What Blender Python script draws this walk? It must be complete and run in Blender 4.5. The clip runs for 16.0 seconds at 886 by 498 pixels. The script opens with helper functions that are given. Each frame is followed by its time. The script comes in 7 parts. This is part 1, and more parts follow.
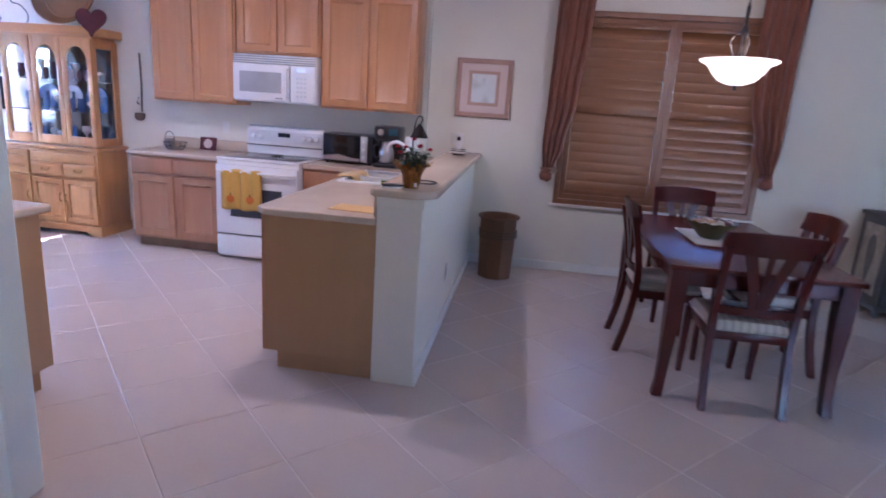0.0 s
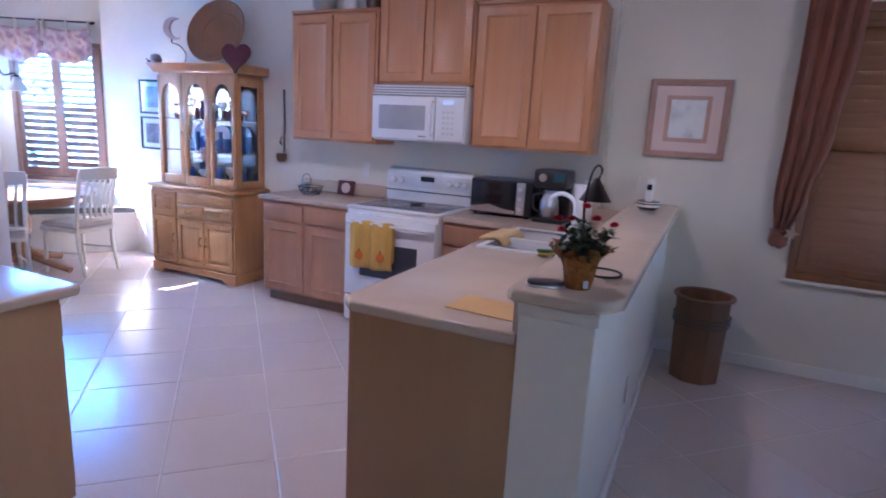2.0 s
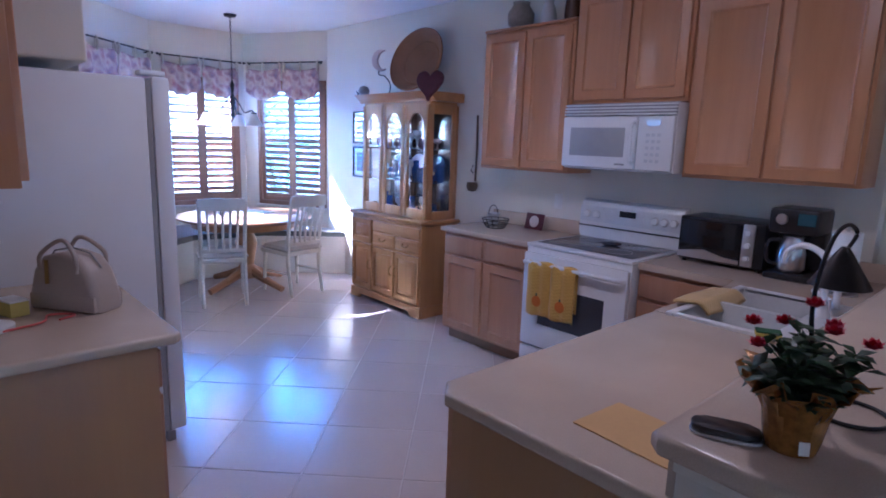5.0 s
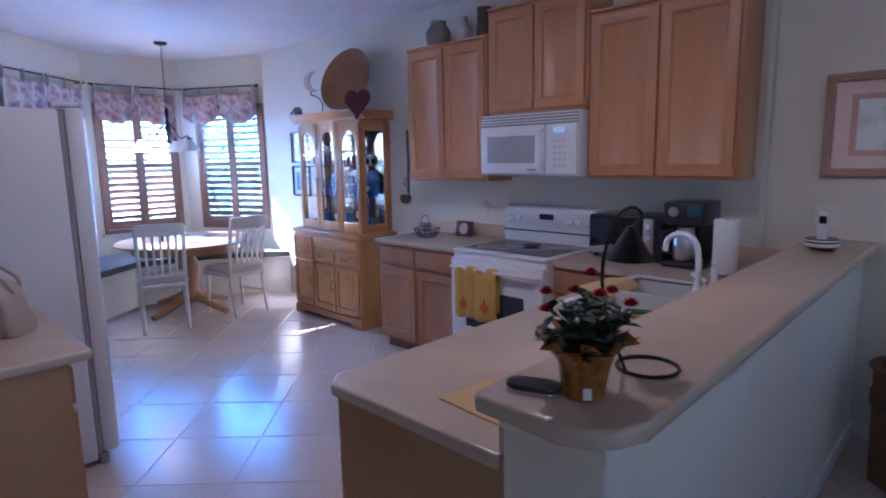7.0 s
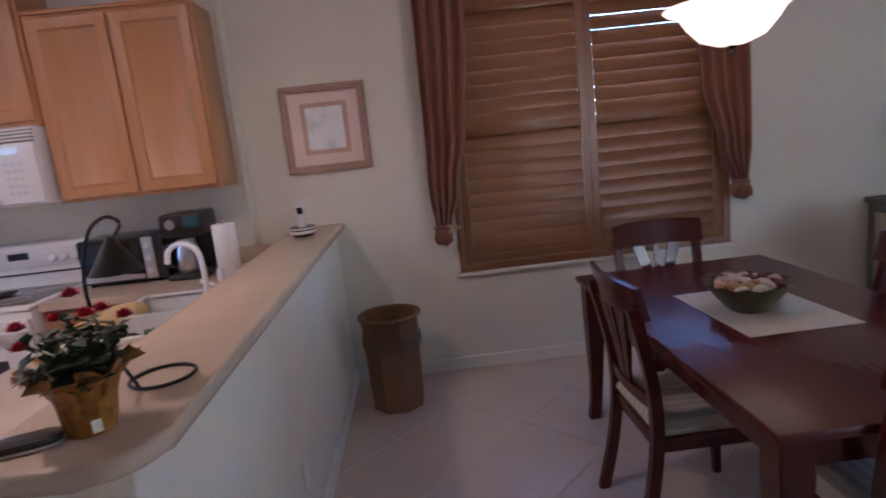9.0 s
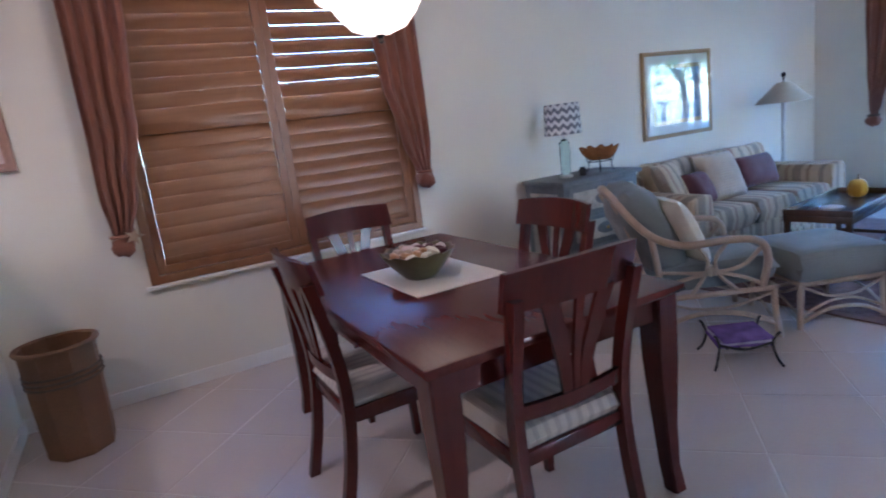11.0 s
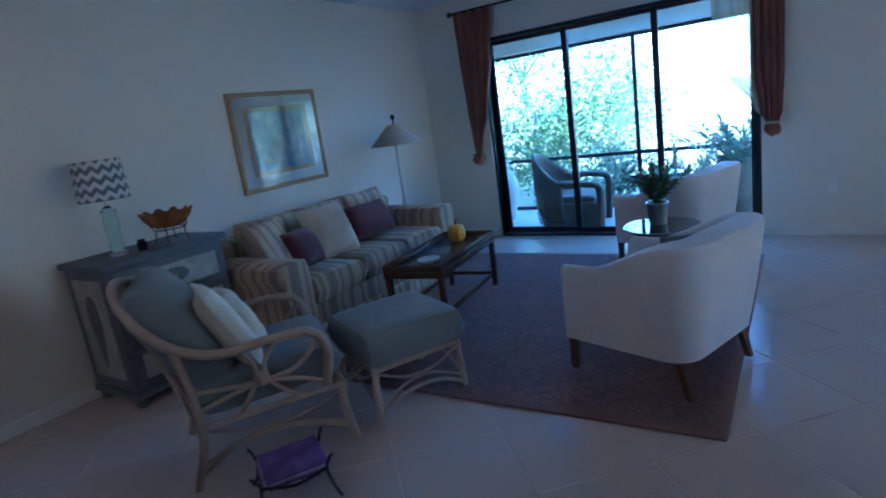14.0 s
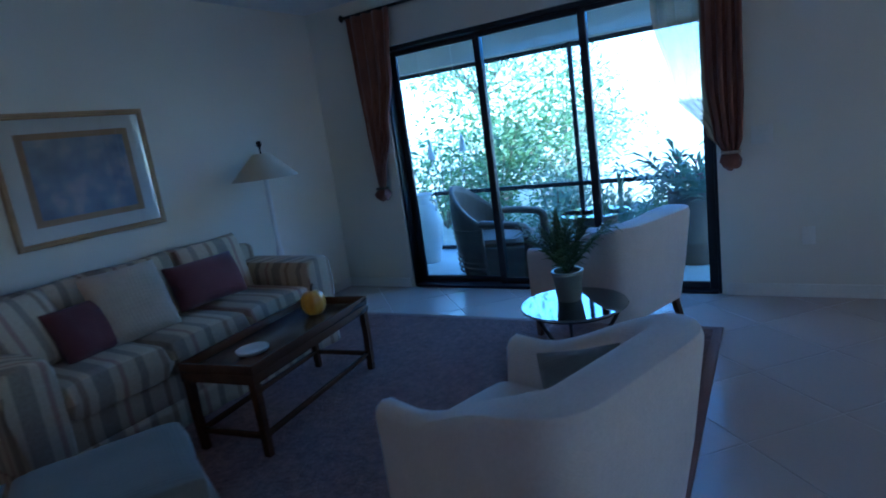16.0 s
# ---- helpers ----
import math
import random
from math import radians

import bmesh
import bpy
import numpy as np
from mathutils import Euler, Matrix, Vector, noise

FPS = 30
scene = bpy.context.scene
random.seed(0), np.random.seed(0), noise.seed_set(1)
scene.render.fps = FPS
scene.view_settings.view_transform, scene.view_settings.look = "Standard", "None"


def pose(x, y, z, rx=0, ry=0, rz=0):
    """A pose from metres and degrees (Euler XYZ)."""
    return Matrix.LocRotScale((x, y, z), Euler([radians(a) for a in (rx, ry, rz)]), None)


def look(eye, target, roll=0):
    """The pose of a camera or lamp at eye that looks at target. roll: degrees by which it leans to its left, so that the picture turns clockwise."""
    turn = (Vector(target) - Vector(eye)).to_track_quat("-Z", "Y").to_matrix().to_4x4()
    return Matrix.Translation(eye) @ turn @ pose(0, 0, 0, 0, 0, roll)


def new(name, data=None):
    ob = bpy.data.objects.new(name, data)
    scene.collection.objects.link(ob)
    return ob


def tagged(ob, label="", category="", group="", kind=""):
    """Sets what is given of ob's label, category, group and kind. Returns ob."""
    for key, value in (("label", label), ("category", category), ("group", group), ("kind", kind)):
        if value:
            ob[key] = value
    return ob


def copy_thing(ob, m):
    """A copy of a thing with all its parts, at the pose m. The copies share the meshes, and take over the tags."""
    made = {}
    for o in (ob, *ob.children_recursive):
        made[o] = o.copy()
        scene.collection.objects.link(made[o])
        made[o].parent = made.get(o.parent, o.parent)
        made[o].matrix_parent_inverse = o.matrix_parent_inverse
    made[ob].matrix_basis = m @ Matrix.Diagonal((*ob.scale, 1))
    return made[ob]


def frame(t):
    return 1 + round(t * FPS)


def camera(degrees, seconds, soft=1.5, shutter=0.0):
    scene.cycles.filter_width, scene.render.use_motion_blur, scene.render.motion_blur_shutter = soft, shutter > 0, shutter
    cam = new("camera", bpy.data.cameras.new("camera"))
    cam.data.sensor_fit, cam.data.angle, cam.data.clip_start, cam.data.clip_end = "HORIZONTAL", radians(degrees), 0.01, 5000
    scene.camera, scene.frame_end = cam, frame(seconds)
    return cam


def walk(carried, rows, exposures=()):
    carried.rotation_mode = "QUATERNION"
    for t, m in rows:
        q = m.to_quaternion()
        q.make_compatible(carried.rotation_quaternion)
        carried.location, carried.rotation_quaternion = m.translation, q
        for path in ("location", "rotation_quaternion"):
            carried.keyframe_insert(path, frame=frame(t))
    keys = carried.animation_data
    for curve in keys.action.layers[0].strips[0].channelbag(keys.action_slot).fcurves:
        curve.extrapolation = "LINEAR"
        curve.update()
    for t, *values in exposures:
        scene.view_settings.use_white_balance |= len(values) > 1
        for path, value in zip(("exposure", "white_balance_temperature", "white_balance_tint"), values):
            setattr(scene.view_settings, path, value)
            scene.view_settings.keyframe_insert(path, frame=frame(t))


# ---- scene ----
cam = camera(75.0, 16.0, soft=1.8, shutter=0.4)
PATH = [
    (0, (1.417, 0.32, 1.487), (1.16, 2.244, 1.005), 4.0),
    (0.5, (1.296, 0.649, 1.494), (0.904, 2.554, 1.027), 3.8),
    (1, (1.238, 0.959, 1.5), (0.727, 2.84, 1.054), 3.5),
    (1.5, (1.228, 1.279, 1.508), (0.561, 3.115, 1.083), 3.3),
    (2, (1.176, 1.496, 1.514), (0.359, 3.276, 1.105), 3.1),
    (2.5, (1.11, 1.662, 1.522), (0.164, 3.38, 1.127), 2.9),
    (3, (1.092, 1.822, 1.512), (0.029, 3.473, 1.13), 2.5),
    (3.5, (1.101, 1.975, 1.528), (-0.074, 3.548, 1.151), 2.3),
    (4, (1.099, 2.082, 1.539), (-0.203, 3.554, 1.168), 1.9),
    (4.5, (1.098, 2.116, 1.556), (-0.313, 3.484, 1.185), 1.9),
    (4.7, (1.099, 2.133, 1.552), (-0.352, 3.461, 1.187), 1.9),
    (7, (1.403, 2.222, 1.537), (0.028, 3.641, 1.223), -1.0),
    (7.5, (1.497, 2.199, 1.537), (0.469, 3.886, 1.221), -2.7),
    (8, (1.499, 2.214, 1.504), (0.916, 4.1, 1.182), -4.3),
    (8.5, (1.488, 2.227, 1.502), (1.258, 4.184, 1.156), -5.5),
    (9, (1.46, 2.206, 1.498), (1.529, 4.172, 1.138), -6.2),
    (9.2, (1.512, 2.217, 1.503), (1.663, 4.176, 1.129), -6.6),
    (11.3, (1.711, 2.124, 1.342), (2.724, 3.796, 0.917), -7.5),
    (11.5, (1.76, 2.103, 1.373), (2.83, 3.735, 0.936), -7.7),
    (12, (1.926, 2.093, 1.376), (3.132, 3.626, 0.933), -7.7),
    (12.5, (2.135, 2.116, 1.365), (3.469, 3.535, 0.912), -7.6),
    (13, (2.384, 2.177, 1.368), (3.853, 3.455, 0.913), -8.0),
    (13.5, (2.623, 2.173, 1.362), (4.185, 3.335, 0.907), -8.1),
    (14, (2.917, 2.158, 1.384), (4.526, 3.259, 0.936), -8.1),
    (14.5, (3.244, 2.238, 1.391), (4.875, 3.306, 0.944), -8.2),
    (15, (3.577, 2.267, 1.39), (5.214, 3.331, 0.956), -7.9),
    (15.5, (3.903, 2.2, 1.369), (5.551, 3.255, 0.958), -8.0),
    (16, (4.304, 2.175, 1.339), (5.965, 3.216, 0.942), -8.0),
]
EXPOSURES = [
    (0.0, 4.75, 5250, 36),
    (3.5, 3.85, 4900, 32),
    (4.5, 3.7, 4850, 33),
    (7.0, 3.6, 4950, 30),
    (7.5, 3.65, 5150, 30),
    (8.0, 3.85, 6000, 37),
    (9.0, 4.2, 6100, 36),
    (11.5, 5.05, 5450, 28),
    (12.5, 4.6, 5050, 23),
    (14.5, 3.45, 4850, 19),
    (16.0, 2.95, 4850, 19),
]
walk(cam, [(t, look(eye, target, roll)) for t, eye, target, roll in PATH], EXPOSURES)

# ---- light ----
world = bpy.data.worlds.new("world")
scene.world = world
world.use_nodes = True
wn = world.node_tree.nodes
sky = wn.new("ShaderNodeTexSky")
sky.sky_type, sky.sun_disc = "NISHITA", False
sky.sun_elevation, sky.sun_rotation = radians(34.6), radians(-122.0)
sky.air_density, sky.dust_density, sky.ozone_density = 1.0, 0.15, 4.0
wn["Background"].inputs["Strength"].default_value = 0.15
world.node_tree.links.new(sky.outputs[0], wn["Background"].inputs["Color"])

sun = new("sun", bpy.data.lights.new("sun", "SUN"))
sun.data.energy, sun.data.angle, sun.data.color = 5.0, radians(0.53), (1.0, 0.96, 0.90)
sun.matrix_world = look((-8, -5.0, 6.5), (0, 0, 0))


def area_lamp(name, eye, target, w, h, power, colour):
    d = bpy.data.lights.new(name, "AREA")
    d.shape, d.size, d.size_y, d.energy, d.color = "RECTANGLE", w, h, power, colour
    ob = new(name, d)
    ob.matrix_world = look(eye, target)
    return ob


# unseen warm fill lamp, added to brighten the rooms from behind the walker
area_lamp("front_fill", (5.8, -3.02, 1.4), (4.6, 3.0, 0.9), 1.1, 1.5, 0.17, (1.0, 0.92, 0.84))
# blue fill lamp added out of sight under the lanai roof's open edge, boosting skylight
area_lamp("lanai_fill", (9.6, 3.85, 2.345), (7.6, 3.85, 0.2), 2.4, 0.35, 3.4, (0.16, 0.46, 1.0))
area_lamp("bay_daylight", (-6.19, 4.7, 1.5), (-4.0, 4.6, 0.7), 0.9, 1.3, 10.0, (0.12, 0.44, 1.0))
area_lamp("bay_daylight", (-5.55, 5.71, 1.5), (-4.4, 4.2, 0.7), 0.8, 1.3, 10.0, (0.12, 0.44, 1.0))

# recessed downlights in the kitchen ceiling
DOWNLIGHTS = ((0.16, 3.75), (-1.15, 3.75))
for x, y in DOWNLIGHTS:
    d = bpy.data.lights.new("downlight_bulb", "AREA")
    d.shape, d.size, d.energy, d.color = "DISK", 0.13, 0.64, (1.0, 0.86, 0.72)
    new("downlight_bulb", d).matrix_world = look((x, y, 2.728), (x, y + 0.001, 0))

# ---- materials ----


class Mat:
    """A node material with two scales of variation and fine relief."""

    def __init__(self, name):
        self.m = bpy.data.materials.new(name)
        self.m.use_nodes = True
        self.n, self.l = self.m.node_tree.nodes, self.m.node_tree.links
        self.b = self.n["Principled BSDF"]
        self.co = self.n.new("ShaderNodeTexCoord").outputs["Object"]

    def link(self, a, b):
        self.l.new(a, b)

    def val(self, v):
        n = self.n.new("ShaderNodeValue")
        n.outputs[0].default_value = v
        return n.outputs[0]

    def math(self, op, a, b=0.0, c=0.0):
        n = self.n.new("ShaderNodeMath")
        n.operation = op
        for i, v in enumerate((a, b, c)):
            if isinstance(v, (int, float)):
                n.inputs[i].default_value = v
            else:
                self.link(v, n.inputs[i])
        return n.outputs[0]

    def xyz(self):
        n = self.n.new("ShaderNodeSeparateXYZ")
        self.link(self.co, n.inputs[0])
        return n.outputs

    def noise(self, scale, detail=3.0, stretch=None, rough=0.55):
        n = self.n.new("ShaderNodeTexNoise")
        n.inputs["Scale"].default_value, n.inputs["Detail"].default_value, n.inputs["Roughness"].default_value = scale, detail, rough
        src = self.co
        if stretch:
            mp = self.n.new("ShaderNodeMapping")
            mp.inputs["Scale"].default_value = stretch
            self.link(self.co, mp.inputs["Vector"])
            src = mp.outputs[0]
        self.link(src, n.inputs["Vector"])
        return n.outputs["Fac"]

    def ramp(self, fac, stops):
        n = self.n.new("ShaderNodeValToRGB")
        e = n.color_ramp.elements
        while len(e) < len(stops):
            e.new(0.5)
        for s, (p, c) in zip(e, stops):
            s.position, s.color = p, (*c, 1)
        self.link(fac, n.inputs[0])
        return n.outputs["Color"]

    def mix(self, fac, a, b, kind="MIX"):
        n = self.n.new("ShaderNodeMix")
        n.data_type, n.blend_type = "RGBA", kind
        for key, v in ((0, fac), (6, a), (7, b)):
            if isinstance(v, (int, float)):
                n.inputs[key].default_value = v
            elif isinstance(v, tuple):
                n.inputs[key].default_value = (*v, 1)
            else:
                self.link(v, n.inputs[key])
        return n.outputs[2]

    def bump(self, h, strength, dist=0.002):
        n = self.n.new("ShaderNodeBump")
        n.inputs["Strength"].default_value, n.inputs["Distance"].default_value = strength, dist
        self.link(h, n.inputs["Height"])
        self.link(n.outputs[0], self.b.inputs["Normal"])

    def done(self, colour, rough=0.5, metal=0.0, **more):
        if isinstance(colour, tuple):
            self.b.inputs["Base Color"].default_value = (*colour, 1)
        else:
            self.link(colour, self.b.inputs["Base Color"])
        if isinstance(rough, (int, float)):
            self.b.inputs["Roughness"].default_value = rough
        else:
            self.link(rough, self.b.inputs["Roughness"])
        self.b.inputs["Metallic"].default_value = metal
        for k, v in more.items():
            self.b.inputs[k.replace("_", " ")].default_value = v
        return self.m


def shade_of(c, f):
    return tuple(min(1.0, x * f) for x in c)


def plain(name, c, rough=0.5, metal=0.0, grain=60.0, vary=0.12, bump=0.1, blotch=2.5, **more):
    k = Mat(name)
    big = k.ramp(k.noise(blotch), [(0.3, shade_of(c, 1 - vary)), (0.7, shade_of(c, 1 + vary * 0.6))])
    col = k.mix(vary, big, k.ramp(k.noise(grain), [(0.3, shade_of(c, 0.6)), (0.7, shade_of(c, 1.3))]))
    if bump:
        k.bump(k.noise(grain, 4), bump)
    return k.done(col, rough, metal, **more)


def wood(name, light, dark, rough=0.35, axis=2, scale=9.0, bump=0.12, per_piece=0.0):
    k = Mat(name)
    stretch = [scale, scale, scale]
    stretch[axis] = scale * 0.06
    g = k.noise(1.0, 6, tuple(stretch), 0.65)
    fine = k.noise(7.0, 3, tuple(stretch), 0.7)
    col = k.ramp(g, [(0.3, dark), (0.55, light), (0.8, shade_of(light, 1.12))])
    col = k.mix(0.25, col, k.ramp(fine, [(0.35, dark), (0.65, light)]))
    col = k.mix(0.3, col, k.ramp(k.noise(1.3), [(0.3, shade_of(light, 0.82)), (0.7, shade_of(light, 1.08))]))
    k.bump(fine, bump)
    return k.done(col, rough)


def cloth(name, c, rough=0.9, weave=420.0, vary=0.1, bump=0.35, sheen=0.2):
    k = Mat(name)
    x, y, z = k.xyz()
    w = k.math("ADD", k.math("SINE", k.math("MULTIPLY", k.math("ADD", x, z), weave)), k.math("SINE", k.math("MULTIPLY", k.math("SUBTRACT", y, z), weave)))
    col = k.ramp(k.noise(4.0), [(0.3, shade_of(c, 1 - vary)), (0.7, shade_of(c, 1 + vary))])
    col = k.mix(0.12, col, k.ramp(k.noise(90.0), [(0.3, shade_of(c, 0.55)), (0.7, shade_of(c, 1.35))]))
    k.bump(k.math("ADD", w, k.noise(60.0)), bump, 0.001)
    return k.done(col, rough, Sheen_Weight=sheen)


WALL = plain("wall_paint", (0.74, 0.70, 0.60), 0.75, grain=140, vary=0.05, bump=0.25, blotch=0.8)
CEIL = plain("ceiling_paint", (0.80, 0.80, 0.80), 0.85, grain=90, vary=0.05, bump=0.6, blotch=1.0)
TRIM = plain("trim_paint", (0.78, 0.76, 0.70), 0.45, grain=50, vary=0.06, bump=0.05)
GROUT = plain("grout", (0.66, 0.58, 0.52), 0.7, grain=200, vary=0.2, bump=0.4)
CAB = wood("cabinet_maple", (0.56, 0.272, 0.122), (0.46, 0.205, 0.085), 0.32, 2, 8)
# base cabinets: the same maple, set darker and less orange
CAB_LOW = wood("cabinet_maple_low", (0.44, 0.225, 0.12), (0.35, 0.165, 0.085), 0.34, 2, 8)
CAB_H = wood("cabinet_maple_rail", (0.56, 0.272, 0.122), (0.46, 0.205, 0.085), 0.32, 0, 8)
END_PANEL = wood("end_panel_veneer", (0.43, 0.245, 0.112), (0.38, 0.21, 0.095), 0.45, 2, 5)
HUTCH = wood("honey_oak", (0.53, 0.262, 0.10), (0.36, 0.16, 0.055), 0.28, 2, 12)
HUTCH_H = wood("honey_oak_rail", (0.53, 0.262, 0.10), (0.36, 0.16, 0.055), 0.28, 0, 12)
SHUTTER = wood("shutter_wood", (0.25, 0.108, 0.045), (0.18, 0.072, 0.027), 0.3, 0, 10)
SHUTTER_V = wood("shutter_wood_stile", (0.25, 0.108, 0.045), (0.18, 0.072, 0.027), 0.3, 2, 10)
BAY_SHUTTER = wood("bay_shutter_wood", (0.31, 0.165, 0.10), (0.24, 0.12, 0.07), 0.4, 0, 10)
CHERRY = wood("cherry_wood", (0.085, 0.014, 0.011), (0.045, 0.008, 0.007), 0.22, 2, 12, 0.06)
CHERRY_TOP = wood("cherry_top", (0.10, 0.016, 0.012), (0.06, 0.009, 0.008), 0.27, 1, 9, 0.03)
WALNUT = wood("walnut", (0.10, 0.045, 0.022), (0.05, 0.02, 0.012), 0.25, 0, 12, 0.06)
LEG_WOOD = wood("leg_wood", (0.16, 0.07, 0.035), (0.09, 0.035, 0.02), 0.3, 2, 12)
RATTAN = wood("rattan_cane", (0.42, 0.305, 0.22), (0.31, 0.215, 0.15), 0.4, 2, 20)
NOOK_WOOD = wood("nook_oak", (0.50, 0.27, 0.13), (0.36, 0.18, 0.08), 0.3, 0, 10)
CREAM_WOOD = plain("cream_paint", (0.76, 0.72, 0.62), 0.4, grain=40, vary=0.08, bump=0.06)
COUNTER = plain("solid_surface", (0.58, 0.46, 0.35), 0.22, grain=380, vary=0.16, bump=0.02, blotch=1.6)
APPL = plain("white_enamel", (0.80, 0.80, 0.80), 0.22, grain=30, vary=0.03, bump=0.0)
FRIDGE = plain("fridge_enamel", (0.76, 0.77, 0.79), 0.38, grain=420, vary=0.04, bump=0.25)
GASKET = plain("grey_gasket", (0.32, 0.32, 0.33), 0.6, vary=0.1)
BLACK = plain("black_plastic", (0.018, 0.018, 0.02), 0.28, grain=150, vary=0.2, bump=0.05)
BLACKGLASS = plain("black_glass", (0.012, 0.012, 0.014), 0.08, vary=0.2, bump=0.0)
HOB = plain("hob_glass", (0.16, 0.16, 0.17), 0.15, grain=500, vary=0.25, bump=0.0)
STEEL = plain("steel", (0.62, 0.62, 0.62), 0.28, 1.0, grain=200, vary=0.08)
BRONZE = plain("dark_bronze", (0.035, 0.028, 0.025), 0.4, 0.7, grain=90, vary=0.2)
ALU = plain("dark_bronze_aluminium", (0.022, 0.022, 0.026), 0.42, 0.3, grain=90, vary=0.15)
BRASS = plain("aged_brass", (0.35, 0.22, 0.08), 0.35, 1.0, grain=90, vary=0.2)
IRON = plain("wrought_iron", (0.03, 0.027, 0.025), 0.5, 0.6, grain=80, vary=0.25, bump=0.3)
CURTAIN = cloth("rust_linen", (0.23, 0.085, 0.05), 0.8, 300, 0.14, 0.3)
SHEER = cloth("gold_sheer", (0.62, 0.52, 0.34), 0.8, 500, 0.1, 0.2)
SHEER.node_tree.nodes["Principled BSDF"].inputs["Alpha"].default_value = 0.5
WHITE_CLOTH = cloth("white_upholstery", (0.72, 0.70, 0.68), 0.9, 500, 0.05, 0.3)
TEAL_CLOTH = cloth("sage_cushion", (0.175, 0.19, 0.18), 0.85, 500, 0.08, 0.35)
CREAM_CLOTH = cloth("cream_cushion", (0.62, 0.57, 0.46), 0.9, 420, 0.1, 0.4)
WINE_CLOTH = cloth("wine_cushion", (0.11, 0.025, 0.03), 0.8, 420, 0.2, 0.4)
SEAT_CLOTH = cloth("seat_damask", (0.60, 0.56, 0.50), 0.8, 420, 0.1, 0.3)
def striped_cloth(name, light, dark, per_metre):
    k = Mat(name)
    x, y, z = k.xyz()
    band = k.math("GREATER_THAN", k.math("FRACT", k.math("MULTIPLY", x, per_metre)), 0.55)
    col = k.mix(band, k.ramp(k.noise(5.0), [(0.3, shade_of(light, 0.93)), (0.7, light)]), dark)
    col = k.mix(0.15, col, k.ramp(k.noise(120.0), [(0.3, shade_of(dark, 0.7)), (0.7, light)]))
    k.bump(k.noise(220.0), 0.3, 0.001)
    return k.done(col, 0.85, Sheen_Weight=0.15)


STRIPE_SEAT = striped_cloth("striped_seat_damask", (0.62, 0.58, 0.51), (0.45, 0.41, 0.37), 24.0)
BUFF_TOWEL = cloth("buff_towel", (0.64, 0.44, 0.18), 0.95, 300, 0.08, 0.6)
TOWEL = cloth("mustard_towel", (0.62, 0.37, 0.07), 0.95, 300, 0.08, 0.6)
RUNNER = cloth("linen_runner", (0.60, 0.58, 0.52), 0.9, 380, 0.08, 0.5)
WICKER = plain("wicker_weave", (0.21, 0.10, 0.045), 0.6, grain=160, vary=0.35, bump=0.9)
WICKER_GREY = plain("lanai_wicker", (0.17, 0.12, 0.09), 0.6, grain=160, vary=0.3, bump=0.8)
GRAYWOOD = plain("weathered_grey_paint", (0.13, 0.145, 0.155), 0.55, grain=40, vary=0.3, bump=0.25, blotch=6)
PALEPANEL = plain("distressed_panel", (0.40, 0.38, 0.33), 0.6, grain=30, vary=0.35, bump=0.25, blotch=9)
MAUVE = plain("mauve_frame", (0.42, 0.26, 0.20), 0.45, grain=60, vary=0.2, bump=0.2)
MAT_BOARD = plain("pink_mat", (0.60, 0.48, 0.45), 0.8, vary=0.05, bump=0.05)
GOLDWOOD = wood("gilt_frame", (0.42, 0.27, 0.13), (0.28, 0.16, 0.07), 0.35, 0, 14)
PALE_MAT = plain("pale_mat", (0.66, 0.66, 0.60), 0.8, vary=0.05, bump=0.05)
LEAF = plain("leaf", (0.07, 0.13, 0.045), 0.5, grain=40, vary=0.35, bump=0.1, blotch=12)
def lit_through(m, c, amount):
    """Lets part of the light pass through a leaf."""
    n, l = m.node_tree.nodes, m.node_tree.links
    out = n["Material Output"]
    t, mx = n.new("ShaderNodeBsdfTranslucent"), n.new("ShaderNodeMixShader")
    t.inputs["Color"].default_value = c + (1.0,)
    mx.inputs[0].default_value = amount
    l.new(n["Principled BSDF"].outputs[0], mx.inputs[1])
    l.new(t.outputs[0], mx.inputs[2])
    l.new(mx.outputs[0], out.inputs["Surface"])
    return m


GARDEN_LEAF = lit_through(plain("garden_leaf", (0.09, 0.15, 0.07), 0.4, grain=40, vary=0.35, bump=0.1, blotch=6), (0.22, 0.34, 0.13), 0.4)
GREY_LEAF = lit_through(plain("grey_green_leaf", (0.14, 0.19, 0.13), 0.4, grain=40, vary=0.3, bump=0.1, blotch=6), (0.30, 0.40, 0.24), 0.4)
LEAF_DARK = plain("rose_leaf", (0.022, 0.060, 0.022), 0.45, grain=40, vary=0.35, bump=0.1, blotch=20)
PETAL = plain("rose_petal", (0.55, 0.015, 0.04), 0.5, grain=60, vary=0.2)
FOIL = plain("amber_foil", (0.34, 0.15, 0.03), 0.2, 0.35, grain=45, vary=0.75, bump=1.0, blotch=28)
PAPER = plain("white_paper", (0.78, 0.77, 0.74), 0.8, vary=0.04)
MANILA = plain("manila_paper", (0.62, 0.37, 0.135), 0.7, vary=0.06)
CERAMIC = plain("white_ceramic", (0.70, 0.70, 0.68), 0.3, vary=0.08)
STONEWARE = plain("stoneware", (0.33, 0.29, 0.24), 0.5, grain=40, vary=0.25, bump=0.2)
PUMPKIN = plain("pumpkin_glaze", (0.62, 0.33, 0.03), 0.3, vary=0.2)
HEART = plain("painted_heart", (0.10, 0.012, 0.022), 0.45, vary=0.35, grain=30)
LANAI = plain("lanai_paving", (0.62, 0.60, 0.56), 0.6, grain=60, vary=0.12, bump=0.3)
GRASS = plain("sandy_ground", (0.42, 0.40, 0.33), 0.9, grain=60, vary=0.25, bump=0.8)
STUCCO = plain("stucco", (0.62, 0.57, 0.50), 0.85, grain=120, vary=0.1, bump=0.6)
